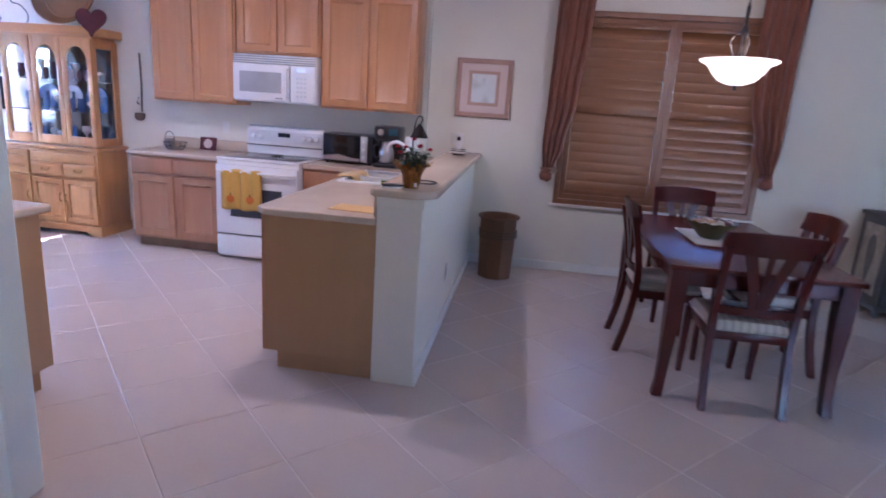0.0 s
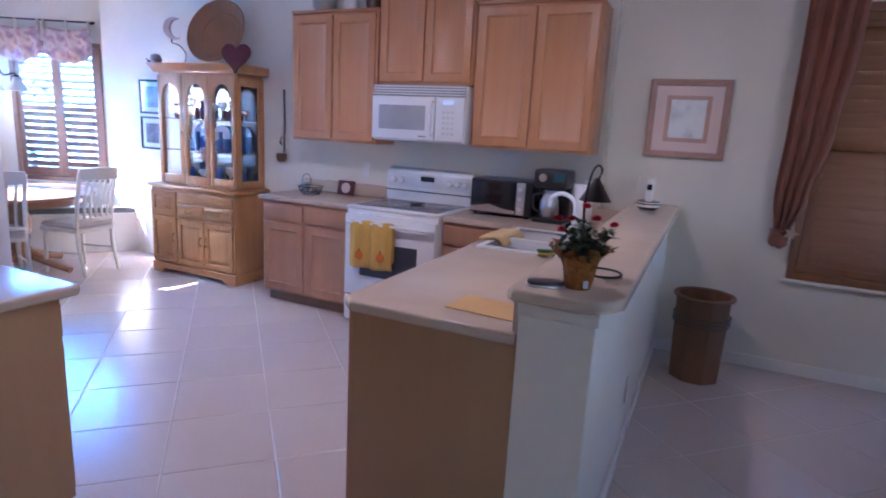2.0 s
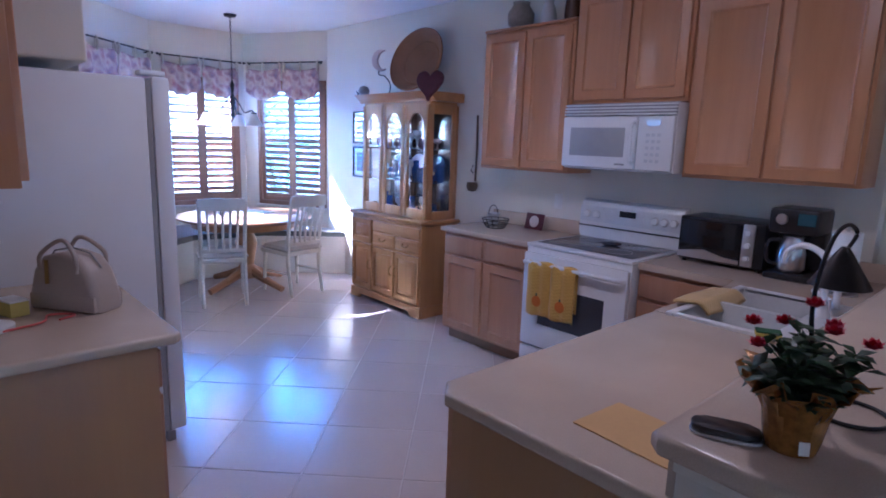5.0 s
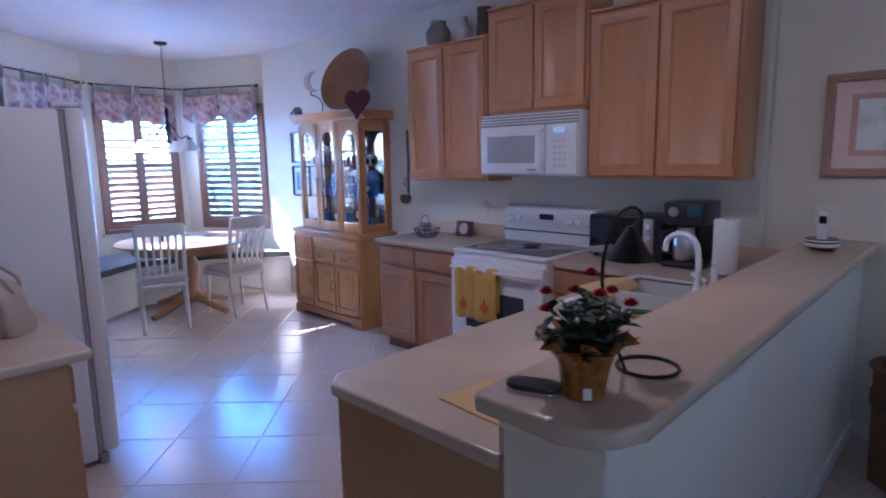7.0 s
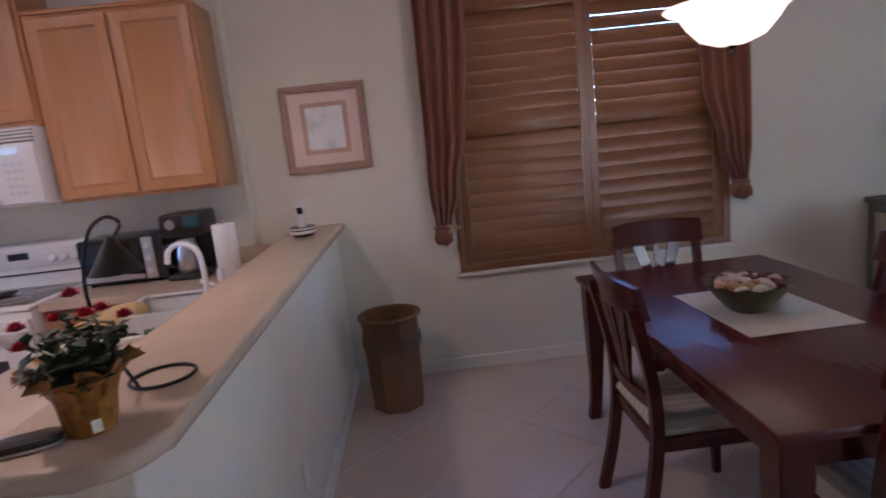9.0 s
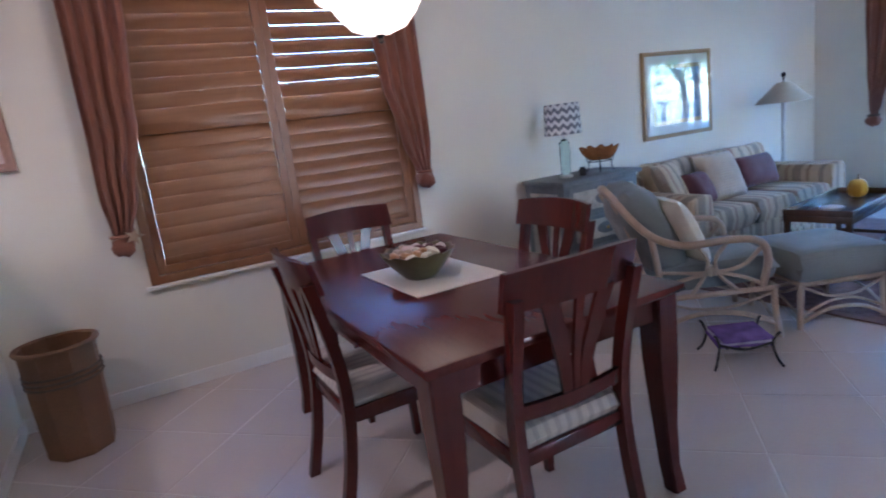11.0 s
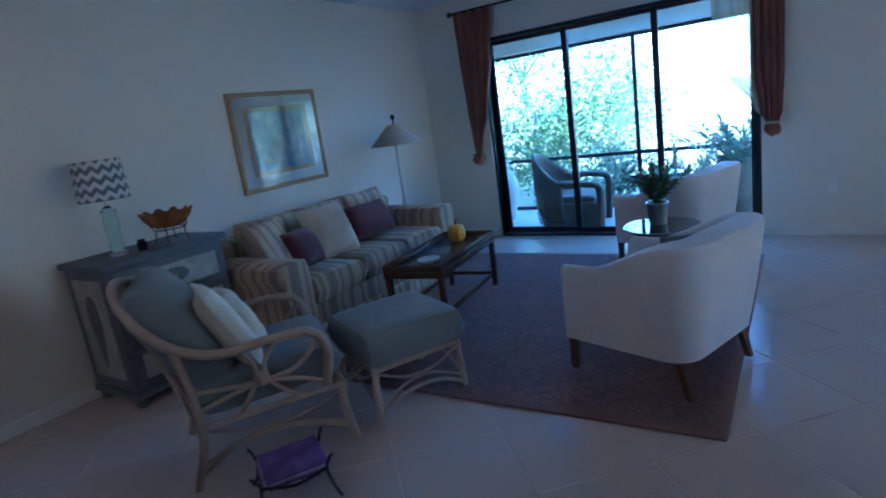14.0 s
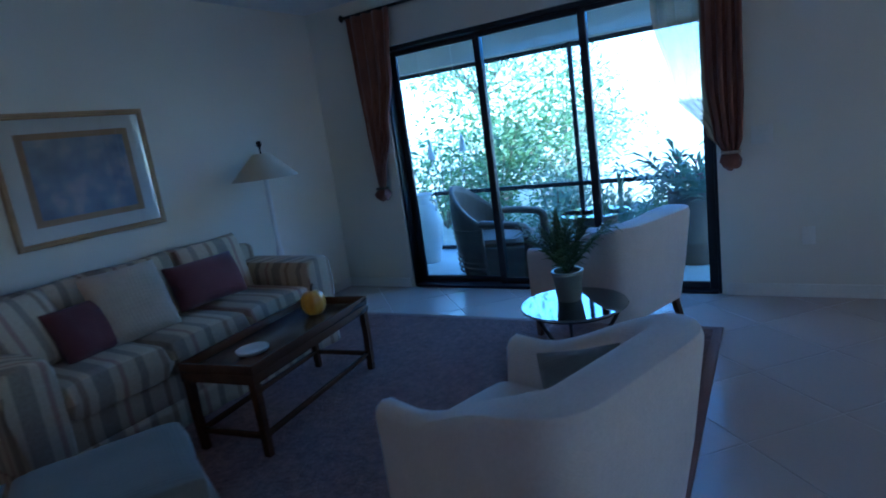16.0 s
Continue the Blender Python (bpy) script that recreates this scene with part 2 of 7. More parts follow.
BARK = plain("bark", (0.14, 0.10, 0.07), 0.9, grain=50, vary=0.4, bump=0.9)
PURSE = plain("taupe_leather", (0.46, 0.38, 0.32), 0.38, grain=260, vary=0.12, bump=0.3)
MIRROR = plain("mirror_back", (0.30, 0.33, 0.36), 0.06, 1.0, vary=0.03, bump=0.0)
BLUEGLASS = plain("blue_glassware", (0.02, 0.09, 0.30), 0.12, vary=0.3, bump=0.0)
PAINTING = Mat("blue_seascape")
PAINTING = PAINTING.done(PAINTING.ramp(PAINTING.noise(5.0, 6), [(0.25, (0.10, 0.13, 0.20)), (0.5, (0.24, 0.30, 0.36)), (0.62, (0.45, 0.40, 0.38)), (0.8, (0.60, 0.62, 0.62))]), 0.5)
SKETCH = Mat("pale_watercolour")
SKETCH = SKETCH.done(SKETCH.ramp(SKETCH.noise(9.0, 5), [(0.3, (0.36, 0.40, 0.42)), (0.5, (0.60, 0.64, 0.66)), (0.8, (0.66, 0.68, 0.70))]), 0.5)
PORTRAIT = Mat("dark_print")
PORTRAIT = PORTRAIT.done(PORTRAIT.ramp(PORTRAIT.noise(14.0, 4), [(0.3, (0.04, 0.04, 0.05)), (0.6, (0.16, 0.16, 0.18)), (0.75, (0.45, 0.40, 0.36))]), 0.3)


def tile_material():
    k = Mat("porcelain_tile")
    k.co = k.n.new("ShaderNodeNewGeometry").outputs["Position"]
    r = k.n.new("ShaderNodeObjectInfo").outputs["Random"]
    base = (0.60, 0.505, 0.44)
    col = k.ramp(r, [(0.0, shade_of(base, 0.93)), (1.0, shade_of(base, 1.05))])
    col = k.mix(0.45, col, k.ramp(k.noise(1.4, 4), [(0.25, shade_of(base, 0.94)), (0.75, shade_of(base, 1.05))]))
    col = k.mix(0.06, col, k.ramp(k.noise(60.0, 4), [(0.3, shade_of(base, 0.6)), (0.7, shade_of(base, 1.2))]))
    rough = k.math("ADD", k.math("MULTIPLY", k.noise(0.9, 2), 0.08), 0.19)
    return k.done(col, rough)


TILE = tile_material()


def stripe_material(name, diagonal):
    k = Mat(name)
    x, y, z = k.xyz()
    u = k.math("ADD", x, y) if diagonal else x
    f = k.math("FRACT", k.math("MULTIPLY", u, 2.5))
    cream, tan, grey, rose = (0.52, 0.40, 0.27), (0.30, 0.19, 0.115), (0.27, 0.21, 0.155), (0.36, 0.20, 0.15)
    n = k.n.new("ShaderNodeValToRGB")
    n.color_ramp.interpolation = "CONSTANT"
    e = n.color_ramp.elements
    for _ in range(6):
        e.new(0.5)
    for s, (p, c) in zip(e, ((0.0, cream), (0.2, tan), (0.27, cream), (0.38, grey), (0.58, cream), (0.68, rose), (0.74, cream), (0.9, grey))):
        s.position, s.color = p, (*c, 1)
    k.link(f, n.inputs[0])
    col = k.mix(0.15, n.outputs["Color"], k.ramp(k.noise(70.0), [(0.3, (0.3, 0.26, 0.2)), (0.7, (0.7, 0.64, 0.54))]))
    k.bump(k.noise(150.0), 0.3)
    return k.done(col, 0.9)


STRIPE, STRIPE_ARM = stripe_material("striped_upholstery", False), stripe_material("striped_upholstery_arm", True)


def chevron_material():
    k = Mat("chevron_shade")
    x, y, z = k.xyz()
    a = k.math("MULTIPLY", k.math("ARCTAN2", y, x), 14 / (2 * math.pi))
    zig = k.math("PINGPONG", a, 0.5)
    f = k.math("FRACT", k.math("ADD", k.math("MULTIPLY", z, 17.0), zig))
    col = k.mix(k.math("GREATER_THAN", f, 0.5), (0.62, 0.62, 0.60), (0.16, 0.17, 0.19))
    k.bump(k.noise(200.0), 0.2)
    return k.done(col, 0.85)


def floral_material():
    k = Mat("fruit_print_valance")
    blob = k.ramp(k.noise(7.0, 1.5), [(0.30, (0.20, 0.15, 0.24)), (0.42, (0.40, 0.24, 0.27)), (0.50, (0.60, 0.50, 0.46)), (0.58, (0.56, 0.42, 0.38)), (0.70, (0.36, 0.10, 0.14))])
    col = k.mix(0.25, blob, k.ramp(k.noise(22.0, 2), [(0.35, (0.24, 0.16, 0.22)), (0.6, (0.66, 0.56, 0.50))]))
    k.bump(k.noise(200.0), 0.2)
    return k.done(col, 0.9, Transmission_Weight=0.0)


def rug_material():
    k = Mat("rose_pile_rug")
    c = (0.19, 0.10, 0.085)
    col = k.ramp(k.noise(6.0, 4), [(0.3, shade_of(c, 0.78)), (0.7, shade_of(c, 1.15))])
    col = k.mix(0.45, col, k.ramp(k.noise(34.0, 5), [(0.3, shade_of(c, 0.3)), (0.7, shade_of(c, 1.7))]))
    k.bump(k.noise(60.0, 5), 1.0, 0.012)
    return k.done(col, 0.95, Sheen_Weight=0.05)


def glass_material(name, tint=(1, 1, 1), rough=0.0):
    k = Mat(name)
    return k.done(tint, rough, Transmission_Weight=1.0, IOR=1.45)


def lamp_material(name, colour, strength):
    k = Mat(name)
    k.b.inputs["Emission Color"].default_value = (*colour, 1)
    k.b.inputs["Emission Strength"].default_value = strength
    return k.done((0.8, 0.76, 0.68), 0.4)


CHEVRON, FLORAL, RUG = chevron_material(), floral_material(), rug_material()
RUG_EDGE = cloth("rug_binding", (0.20, 0.10, 0.082), 0.9, 300, 0.1, 0.5)
PANE = glass_material("window_glass")
# the cyan cast of bright outdoor light is put into the pane colour
CYAN_PANE = glass_material("cyan_cast_glass", (0.62, 0.92, 1.0))
TABLE_GLASS = plain("mirrored_table_glass", (0.36, 0.43, 0.46), 0.04, 1.0, vary=0.03, bump=0.0)
BOWL_WICKER = plain("pale_wicker", (0.33, 0.165, 0.075), 0.6, grain=150, vary=0.3, bump=0.8)
LAMP_GLASS = glass_material("sea_glass", (0.72, 0.90, 0.86), 0.15)
GLOW = lamp_material("alabaster_glow", (1.0, 0.83, 0.58), 0.08)
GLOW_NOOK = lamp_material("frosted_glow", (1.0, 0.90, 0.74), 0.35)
DISPLAY = lamp_material("clock_display", (0.1, 0.5, 0.9), 0.03)
CONE = plain("lamp_shade_linen", (0.52, 0.47, 0.36), 0.8, grain=120, vary=0.06, bump=0.2)
SHADE_DIM = plain("frosted_shade", (0.72, 0.70, 0.64), 0.5, vary=0.05)

# ---- mesh helpers ----
IDENT = Matrix.Identity(4)


def finish(name, bm, material, smooth=40):
    bmesh.ops.recalc_face_normals(bm, faces=bm.faces)
    me = bpy.data.meshes.new(name)
    bm.to_mesh(me)
    bm.free()
    me.materials.append(material)
    if smooth:
        for p in me.polygons:
            p.use_smooth = True
        me.set_sharp_from_angle(angle=radians(smooth))
    return me


def part(name, bm, material, parent=None, label="", smooth=40):
    ob = new(name, finish(name, bm, material, smooth))
    if parent is not None:
        ob.parent = parent
    if label:
        ob["label"] = label
    return ob


def thing(name, m, label, category, group="", kind=""):
    ob = new(name)
    ob.empty_display_size = 0.1
    ob.matrix_world = m
    return tagged(ob, label, category, group, kind)


def box(x0, x1, y0, y1, z0, z1, bevel=0.0, bm=None, m=IDENT, seg=2):
    bm = bm or bmesh.new()
    vs = [bm.verts.new(m @ Vector((x, y, z))) for x in (x0, x1) for y in (y0, y1) for z in (z0, z1)]
    fs = [bm.faces.new([vs[i] for i in q]) for q in ((0, 1, 3, 2), (4, 6, 7, 5), (0, 4, 5, 1), (2, 3, 7, 6), (0, 2, 6, 4), (1, 5, 7, 3))]
    if bevel:
        edges = list({e for f in fs for e in f.edges})
        bmesh.ops.bevel(bm, geom=edges, offset=bevel, segments=seg, profile=0.5, affect="EDGES")
    return bm


def lathe(profile, seg=28, bm=None, m=IDENT, sweep=1.0):
    """A turned shape: profile of (radius, height)."""
    bm = bm or bmesh.new()
    rings = []
    for r, z in profile:
        rings.append([bm.verts.new(m @ Vector((max(r, 0.0004) * math.cos(2 * math.pi * i / seg), max(r, 0.0004) * math.sin(2 * math.pi * i / seg), z))) for i in range(seg)])
    for a, b in zip(rings, rings[1:]):
        for i in range(seg):
            bm.faces.new((a[i], a[(i + 1) % seg], b[(i + 1) % seg], b[i]))
    bm.faces.new(list(reversed(rings[0])))
    bm.faces.new(rings[-1])
    return bm


def tube(points, r, seg=8, bm=None, r_end=None, closed=False):
    """A round bar along points."""
    bm = bm or bmesh.new()
    pts = [Vector(p) for p in points]
    rings, n = [], len(pts)
    up = Vector((0.13, 0.21, 0.97))
    for i, p in enumerate(pts):
        a, b = (pts[(i - 1) % n], pts[(i + 1) % n]) if closed else (pts[max(i - 1, 0)], pts[min(i + 1, n - 1)])
        d = (b - a).normalized()
        s = d.cross(up)
        s = s.normalized() if s.length > 0.05 else d.cross(Vector((1, 0, 0))).normalized()
        u = s.cross(d)
        rr = r if r_end is None else r + (r_end - r) * i / max(n - 1, 1)
        rings.append([bm.verts.new(p + rr * (math.cos(2 * math.pi * k / seg) * s + math.sin(2 * math.pi * k / seg) * u)) for k in range(seg)])
    pairs = list(zip(rings, rings[1:])) + ([(rings[-1], rings[0])] if closed else [])
    for a, b in pairs:
        for k in range(seg):
            bm.faces.new((a[k], a[(k + 1) % seg], b[(k + 1) % seg], b[k]))
    if not closed:
        bm.faces.new(rings[0])
        bm.faces.new(list(reversed(rings[-1])))
    return bm


def curve(points, steps=8):
    """A smooth line through points."""
    p = [Vector(q) for q in points]
    p = [2 * p[0] - p[1]] + p + [2 * p[-1] - p[-2]]
    out = []
    for a, b, c, d in zip(p, p[1:], p[2:], p[3:]):
        for i in range(steps):
            t = i / steps
            out.append(0.5 * (2 * b + (c - a) * t + (2 * a - 5 * b + 4 * c - d) * t * t + (3 * b - a - 3 * c + d) * t ** 3))
    return out + [p[-2]]


def prism(outline, z0, z1, bevel=0.0, bm=None, m=IDENT, seg=3):
    """An outline in x and y raised from z0 to z1."""
    bm = bm or bmesh.new()
    lo = [bm.verts.new(m @ Vector((x, y, z0))) for x, y in outline]
    hi = [bm.verts.new(m @ Vector((x, y, z1))) for x, y in outline]
    n = len(outline)
    fs = [bm.faces.new(list(reversed(lo))), bm.faces.new(hi)]
    for i in range(n):
        fs.append(bm.faces.new((lo[i], lo[(i + 1) % n], hi[(i + 1) % n], hi[i])))
    if bevel:
        edges = list(set(fs[0].edges) | set(fs[1].edges))
        bmesh.ops.bevel(bm, geom=edges, offset=bevel, segments=seg, profile=0.5, affect="EDGES")
    return bm


def pillow(sx, sy, sz, square=5.0, puff=0.5, m=IDENT, bm=None, n=20, crease=0.0):
    """A soft cushion: thick in the middle, thin at its seams."""
    bm = bm or bmesh.new()
    grid = {}
    for side in (1, -1):
        for i in range(n + 1):
            for j in range(n + 1):
                u, v = 2 * i / n - 1, 2 * j / n - 1
                if side < 0 and (i in (0, n) or j in (0, n)):
                    grid[side, i, j] = grid[1, i, j]
                    continue
                edge = (max(0.0, 1 - abs(u) ** square) * max(0.0, 1 - abs(v) ** square)) ** puff
                pin = 1 - 0.05 * (1 - abs(u)) * (abs(v) > 0.99) - 0.05 * (1 - abs(v)) * (abs(u) > 0.99)
                h = edge * (1 + crease * noise.noise(Vector((u * 2.1, v * 2.1, sx * 9 + side))))
                grid[side, i, j] = bm.verts.new(m @ Vector((u * pin * sx / 2, v * pin * sy / 2, side * h * sz / 2)))
    for side in (1, -1):
        for i in range(n):
            for j in range(n):
                q = [grid[side, a, b] for a, b in ((i, j), (i + 1, j), (i + 1, j + 1), (i, j + 1))]
                try:
                    bm.faces.new(q if side > 0 else list(reversed(q)))
                except ValueError:
                    pass
    return bm


def loft(x0, x1, z0, z1, loops, bm=None, cap=True, hollow=False):
    """Nested rectangles in x and z, each (inset, y), joined into one skin: a framed panel, or a ring where hollow."""
    bm = bm or bmesh.new()
    rings = []
    for i, y in loops:
        rings.append([bm.verts.new(p) for p in ((x0 + i, y, z0 + i), (x1 - i, y, z0 + i), (x1 - i, y, z1 - i), (x0 + i, y, z1 - i))])
    pairs = list(zip(rings, rings[1:])) + ([(rings[-1], rings[0])] if hollow else [])
    for a, b in pairs:
        for k in range(4):
            bm.faces.new((a[k], a[(k + 1) % 4], b[(k + 1) % 4], b[k]))
    if cap and not hollow:
        bm.faces.new(rings[0])
        bm.faces.new(rings[-1])
    return bm


def move(x, y, z, rx=0, ry=0, rz=0):
    return pose(x, y, z, rx, ry, rz)

# ---- the large structure ----
NORTH, KITCHEN, EAST, SOUTH, CEILING = 5.87, 5.765, 8.45, -3.0, 2.75


def structure(name, bm, material, label, category="wall", smooth=0):
    return tagged(part(name, bm, material, None, "", smooth), label, category, kind="structure")


floor = structure("floor", box(-6.4, EAST + 0.02, SOUTH - 0.2, NORTH + 0.2, -0.12, -0.0026), GROUT, "grouted floor under diagonal beige porcelain tiles", "floor")

# kitchen and dining wall, with the dining window's opening
WX0, WX1, WZ0, WZ1 = 1.69, 3.48, 0.66, 2.38
bm = box(-4.9, 0.44, KITCHEN, KITCHEN + 0.25, 0, CEILING)
structure("wall_kitchen", bm, WALL, "cream painted wall behind the kitchen cabinets")
bm = box(0.44, WX0, NORTH, NORTH + 0.2, 0, CEILING)
box(WX1, EAST + 0.2, NORTH, NORTH + 0.2, 0, CEILING, bm=bm)
box(WX0, WX1, NORTH, NORTH + 0.2, 0, WZ0, bm=bm)
box(WX0, WX1, NORTH, NORTH + 0.2, WZ1, CEILING, bm=bm)
structure("wall_north", bm, WALL, "cream painted wall of dining and living room with a window opening")

# east wall with the sliding door's opening
SY0, SY1, SZ1 = 2.60, 5.13, 2.08
bm = box(EAST, EAST + 0.2, SOUTH, SY0, 0, CEILING)
box(EAST, EAST + 0.2, SY1, NORTH, 0, CEILING, bm=bm)
box(EAST, EAST + 0.2, SY0, SY1, SZ1, CEILING, bm=bm)
structure("wall_east", bm, WALL, "cream painted wall with a sliding glass door opening")

# unseen south wall behind the walker, with an opening added for the fill lamp
bm = box(-0.24, 5.2, SOUTH - 0.2, SOUTH, 0, CEILING)
box(6.4, EAST + 0.2, SOUTH - 0.2, SOUTH, 0, CEILING, bm=bm)
box(5.2, 6.4, SOUTH - 0.2, SOUTH, 0, 0.6, bm=bm)
box(5.2, 6.4, SOUTH - 0.2, SOUTH, 2.2, CEILING, bm=bm)
structure("wall_south", bm, WALL, "plain cream wall with an added opening for a fill lamp")
# unseen slab, added only to block direct sun from the south opening
structure("sun_blocker", box(1.0, 8.6, SOUTH - 3.4, SOUTH - 0.2, 2.3, 2.42), WALL, "unseen slab added outside to keep sun off the south opening", "ceiling")
structure("wall_hall", box(-0.38, -0.24, SOUTH - 0.2, 1.84, 0, CEILING), WALL, "plain cream side wall of the hall")
structure("wall_kitchen_south", box(-5.2, -0.24, 1.84, 1.98, 0, CEILING, 0.012), WALL, "cream painted partition behind the refrigerator and counter")
# drop over the refrigerator
structure("wall_soffit", box(-2.72, -1.78, 1.98, 2.74, 1.83, CEILING, 0.01), WALL, "cream boxed-in wall above the refrigerator")

bm = box(-6.4, 4.2, SOUTH - 0.2, NORTH + 0.3, CEILING, CEILING + 0.1)
structure("ceiling", bm, CEIL, "white textured ceiling", "ceiling")
bm = box(4.2, EAST + 0.2, SOUTH - 0.2, NORTH + 0.2, 2.5, CEILING + 0.1)
structure("ceiling_living", bm, CEIL, "white textured ceiling of the living room", "ceiling")

# the breakfast bay: three canted walls, each with a window
BAY = [(-4.9, 5.80), (-5.97, 5.24), (-5.97, 4.18), (-5.05, 3.2), (-5.05, 1.9)]
BZ0, BZ1 = 0.72, 2.2


def bay_frame(a, b):
    """Pose of a wall from a to b: x along it, y outwards, z up."""
    d = Vector((b[0] - a[0], b[1] - a[1], 0))
    return Matrix.LocRotScale((a[0], a[1], 0), Euler((0, 0, math.atan2(d.y, d.x))), None), d.length


bay_windows = []
for i, (a, b) in enumerate(zip(BAY, BAY[1:])):
    m, ln = bay_frame(a, b)
    t = -0.2
    if i < 3:
        o0, o1 = (0.05, ln - 0.2) if i == 0 else (0.08, ln - 0.08) if i == 1 else (0.12, ln - 0.3)
        bm = box(0, o0, t, 0, 0, CEILING, m=m)
        box(o1, ln, t, 0, 0, CEILING, bm=bm, m=m)
        box(o0, o1, t, 0, 0, BZ0, bm=bm, m=m)
        box(o0, o1, t, 0, BZ1, CEILING, bm=bm, m=m)
        bay_windows.append((m, o0, o1, ln))
    else:
        bm = box(0, ln, t, 0, 0, CEILING, m=m)
    structure("wall_bay_%d" % (i + 1), bm, WALL, "cream painted canted wall of the breakfast bay")

# skirting boards
for n, (x0, x1, y0, y1) in enumerate(((0.93, EAST, NORTH - 0.014, NORTH), (EAST - 0.014, EAST, SOUTH, SY0 - 0.03), (EAST - 0.014, EAST, SY1 + 0.03, NORTH - 0.014))):
    structure("baseboard_%d" % (n + 1), box(x0, x1, y0, y1, 0, 0.085, 0.004), TRIM, "white painted skirting board", "baseboard")

# peninsula half wall
structure("wall_half", box(0.69, 0.925, 3.13, NORTH, 0, 1.03, 0.006), WALL, "cream painted half wall carrying the bar top")
structure("baseboard_4", box(0.925, 0.939, 3.13, NORTH, 0, 0.085, 0.004), TRIM, "white painted skirting board", "baseboard")


# ---- windows with shutters ----
def shutter_window(name, m, x0, x1, z0, z1, frame_mat, slat_mat, label, pitch, tilt_low, tilts_high, rail_z):
    """A window set in an opening: frame, pane, sill and two hinged shutter panels of turning slats."""
    w = thing(name, m, label, "window", kind="structure")
    f = 0.05
    bm = loft(x0, x1, z0, z1, [(0, 0.03), (0, -0.027), (0.003, -0.03), (f - 0.008, -0.03), (f - 0.003, -0.026), (f, -0.02), (f, 0.03)], hollow=True)
    part("window_frame", bm, frame_mat, w)
    part("window_sill", box(x0 - 0.03, x1 + 0.03, -0.05, 0.0, z0 - 0.022, z0 - 0.002, 0.004), TRIM, w, "white window sill")
    pane = part("pane", box(x0, x1, 0.135, 0.141, z0, z1), CYAN_PANE, w, "window glass coloured with the cyan cast of outdoor light", smooth=0)
    pane.visible_shadow = False
    mid = (x0 + x1) / 2
    s = 0.048
    slat_mesh = None
    for (a, b), tilt_high in zip(((x0 + f + 0.0004, mid - 0.0004), (mid + 0.0004, x1 - f - 0.0004)), tilts_high):
        zt, zb = z1 - f - 0.003, z0 + f + 0.003
        bm = loft(a, b, zb, zt, [(0, 0.016), (0, -0.014), (0.002, -0.016), (s - 0.003, -0.016), (s, -0.013), (s, 0.016)], hollow=True)
        panel = part("shutter_panel", bm, frame_mat, w)
        for r0, r1 in ((zb + s, zb + 0.09), (rail_z - 0.03, rail_z + 0.03), (zt - 0.08, zt - s)):
            part("rail", box(a + s, b - s, -0.013, 0.013, r0, r1, 0.003), frame_mat, panel)
        half = (b - a) / 2 - s - 0.001
        if slat_mesh is None:
            d = pitch * 0.56
            prof = [(d * math.cos(k * math.pi / 4), 0.0055 * math.sin(k * math.pi / 4)) for k in range(8)]
            sb = bmesh.new()
            e0 = [sb.verts.new((-half, u, v)) for u, v in prof]
            e1 = [sb.verts.new((half, u, v)) for u, v in prof]
            sb.faces.new(e0)
            sb.faces.new(list(reversed(e1)))
            for k in range(8):
                sb.faces.new((e0[k], e0[(k + 1) % 8], e1[(k + 1) % 8], e1[k]))
            slat_mesh = finish("slat", sb, slat_mat)
        for lo, hi, tilt in ((zb + 0.09, rail_z - 0.03, tilt_low), (rail_z + 0.03, zt - 0.08, tilt_high)):
            count = max(1, round((hi - lo) / pitch))
            for k in range(count):
                ob = new("slat", slat_mesh)
                ob.parent = panel
                ob.matrix_basis = pose((a + b) / 2, 0, lo + (k + 0.5) * (hi - lo) / count, tilt + random.uniform(-2.0, 2.0), 0, 0)
    return w


shutter_window("window_1", move(0, NORTH + 0.01, 0), WX0, WX1, WZ0, WZ1, SHUTTER_V, SHUTTER, "dining window with closed brown wooden plantation shutters", 0.086, 76, (72, 67), 1.54)
for n, (m, o0, o1, ln) in enumerate(bay_windows):
    fm = m @ Matrix.Translation((o1, -0.01, 0)) @ pose(0, 0, 0, 0, 0, 180)
    shutter_window("window_%d" % (n + 2), fm, 0, o1 - o0, BZ0, BZ1, BAY_SHUTTER, BAY_SHUTTER, "bay window with half-open pale wooden shutters", 0.072, -50, (36, 36), 1.5)

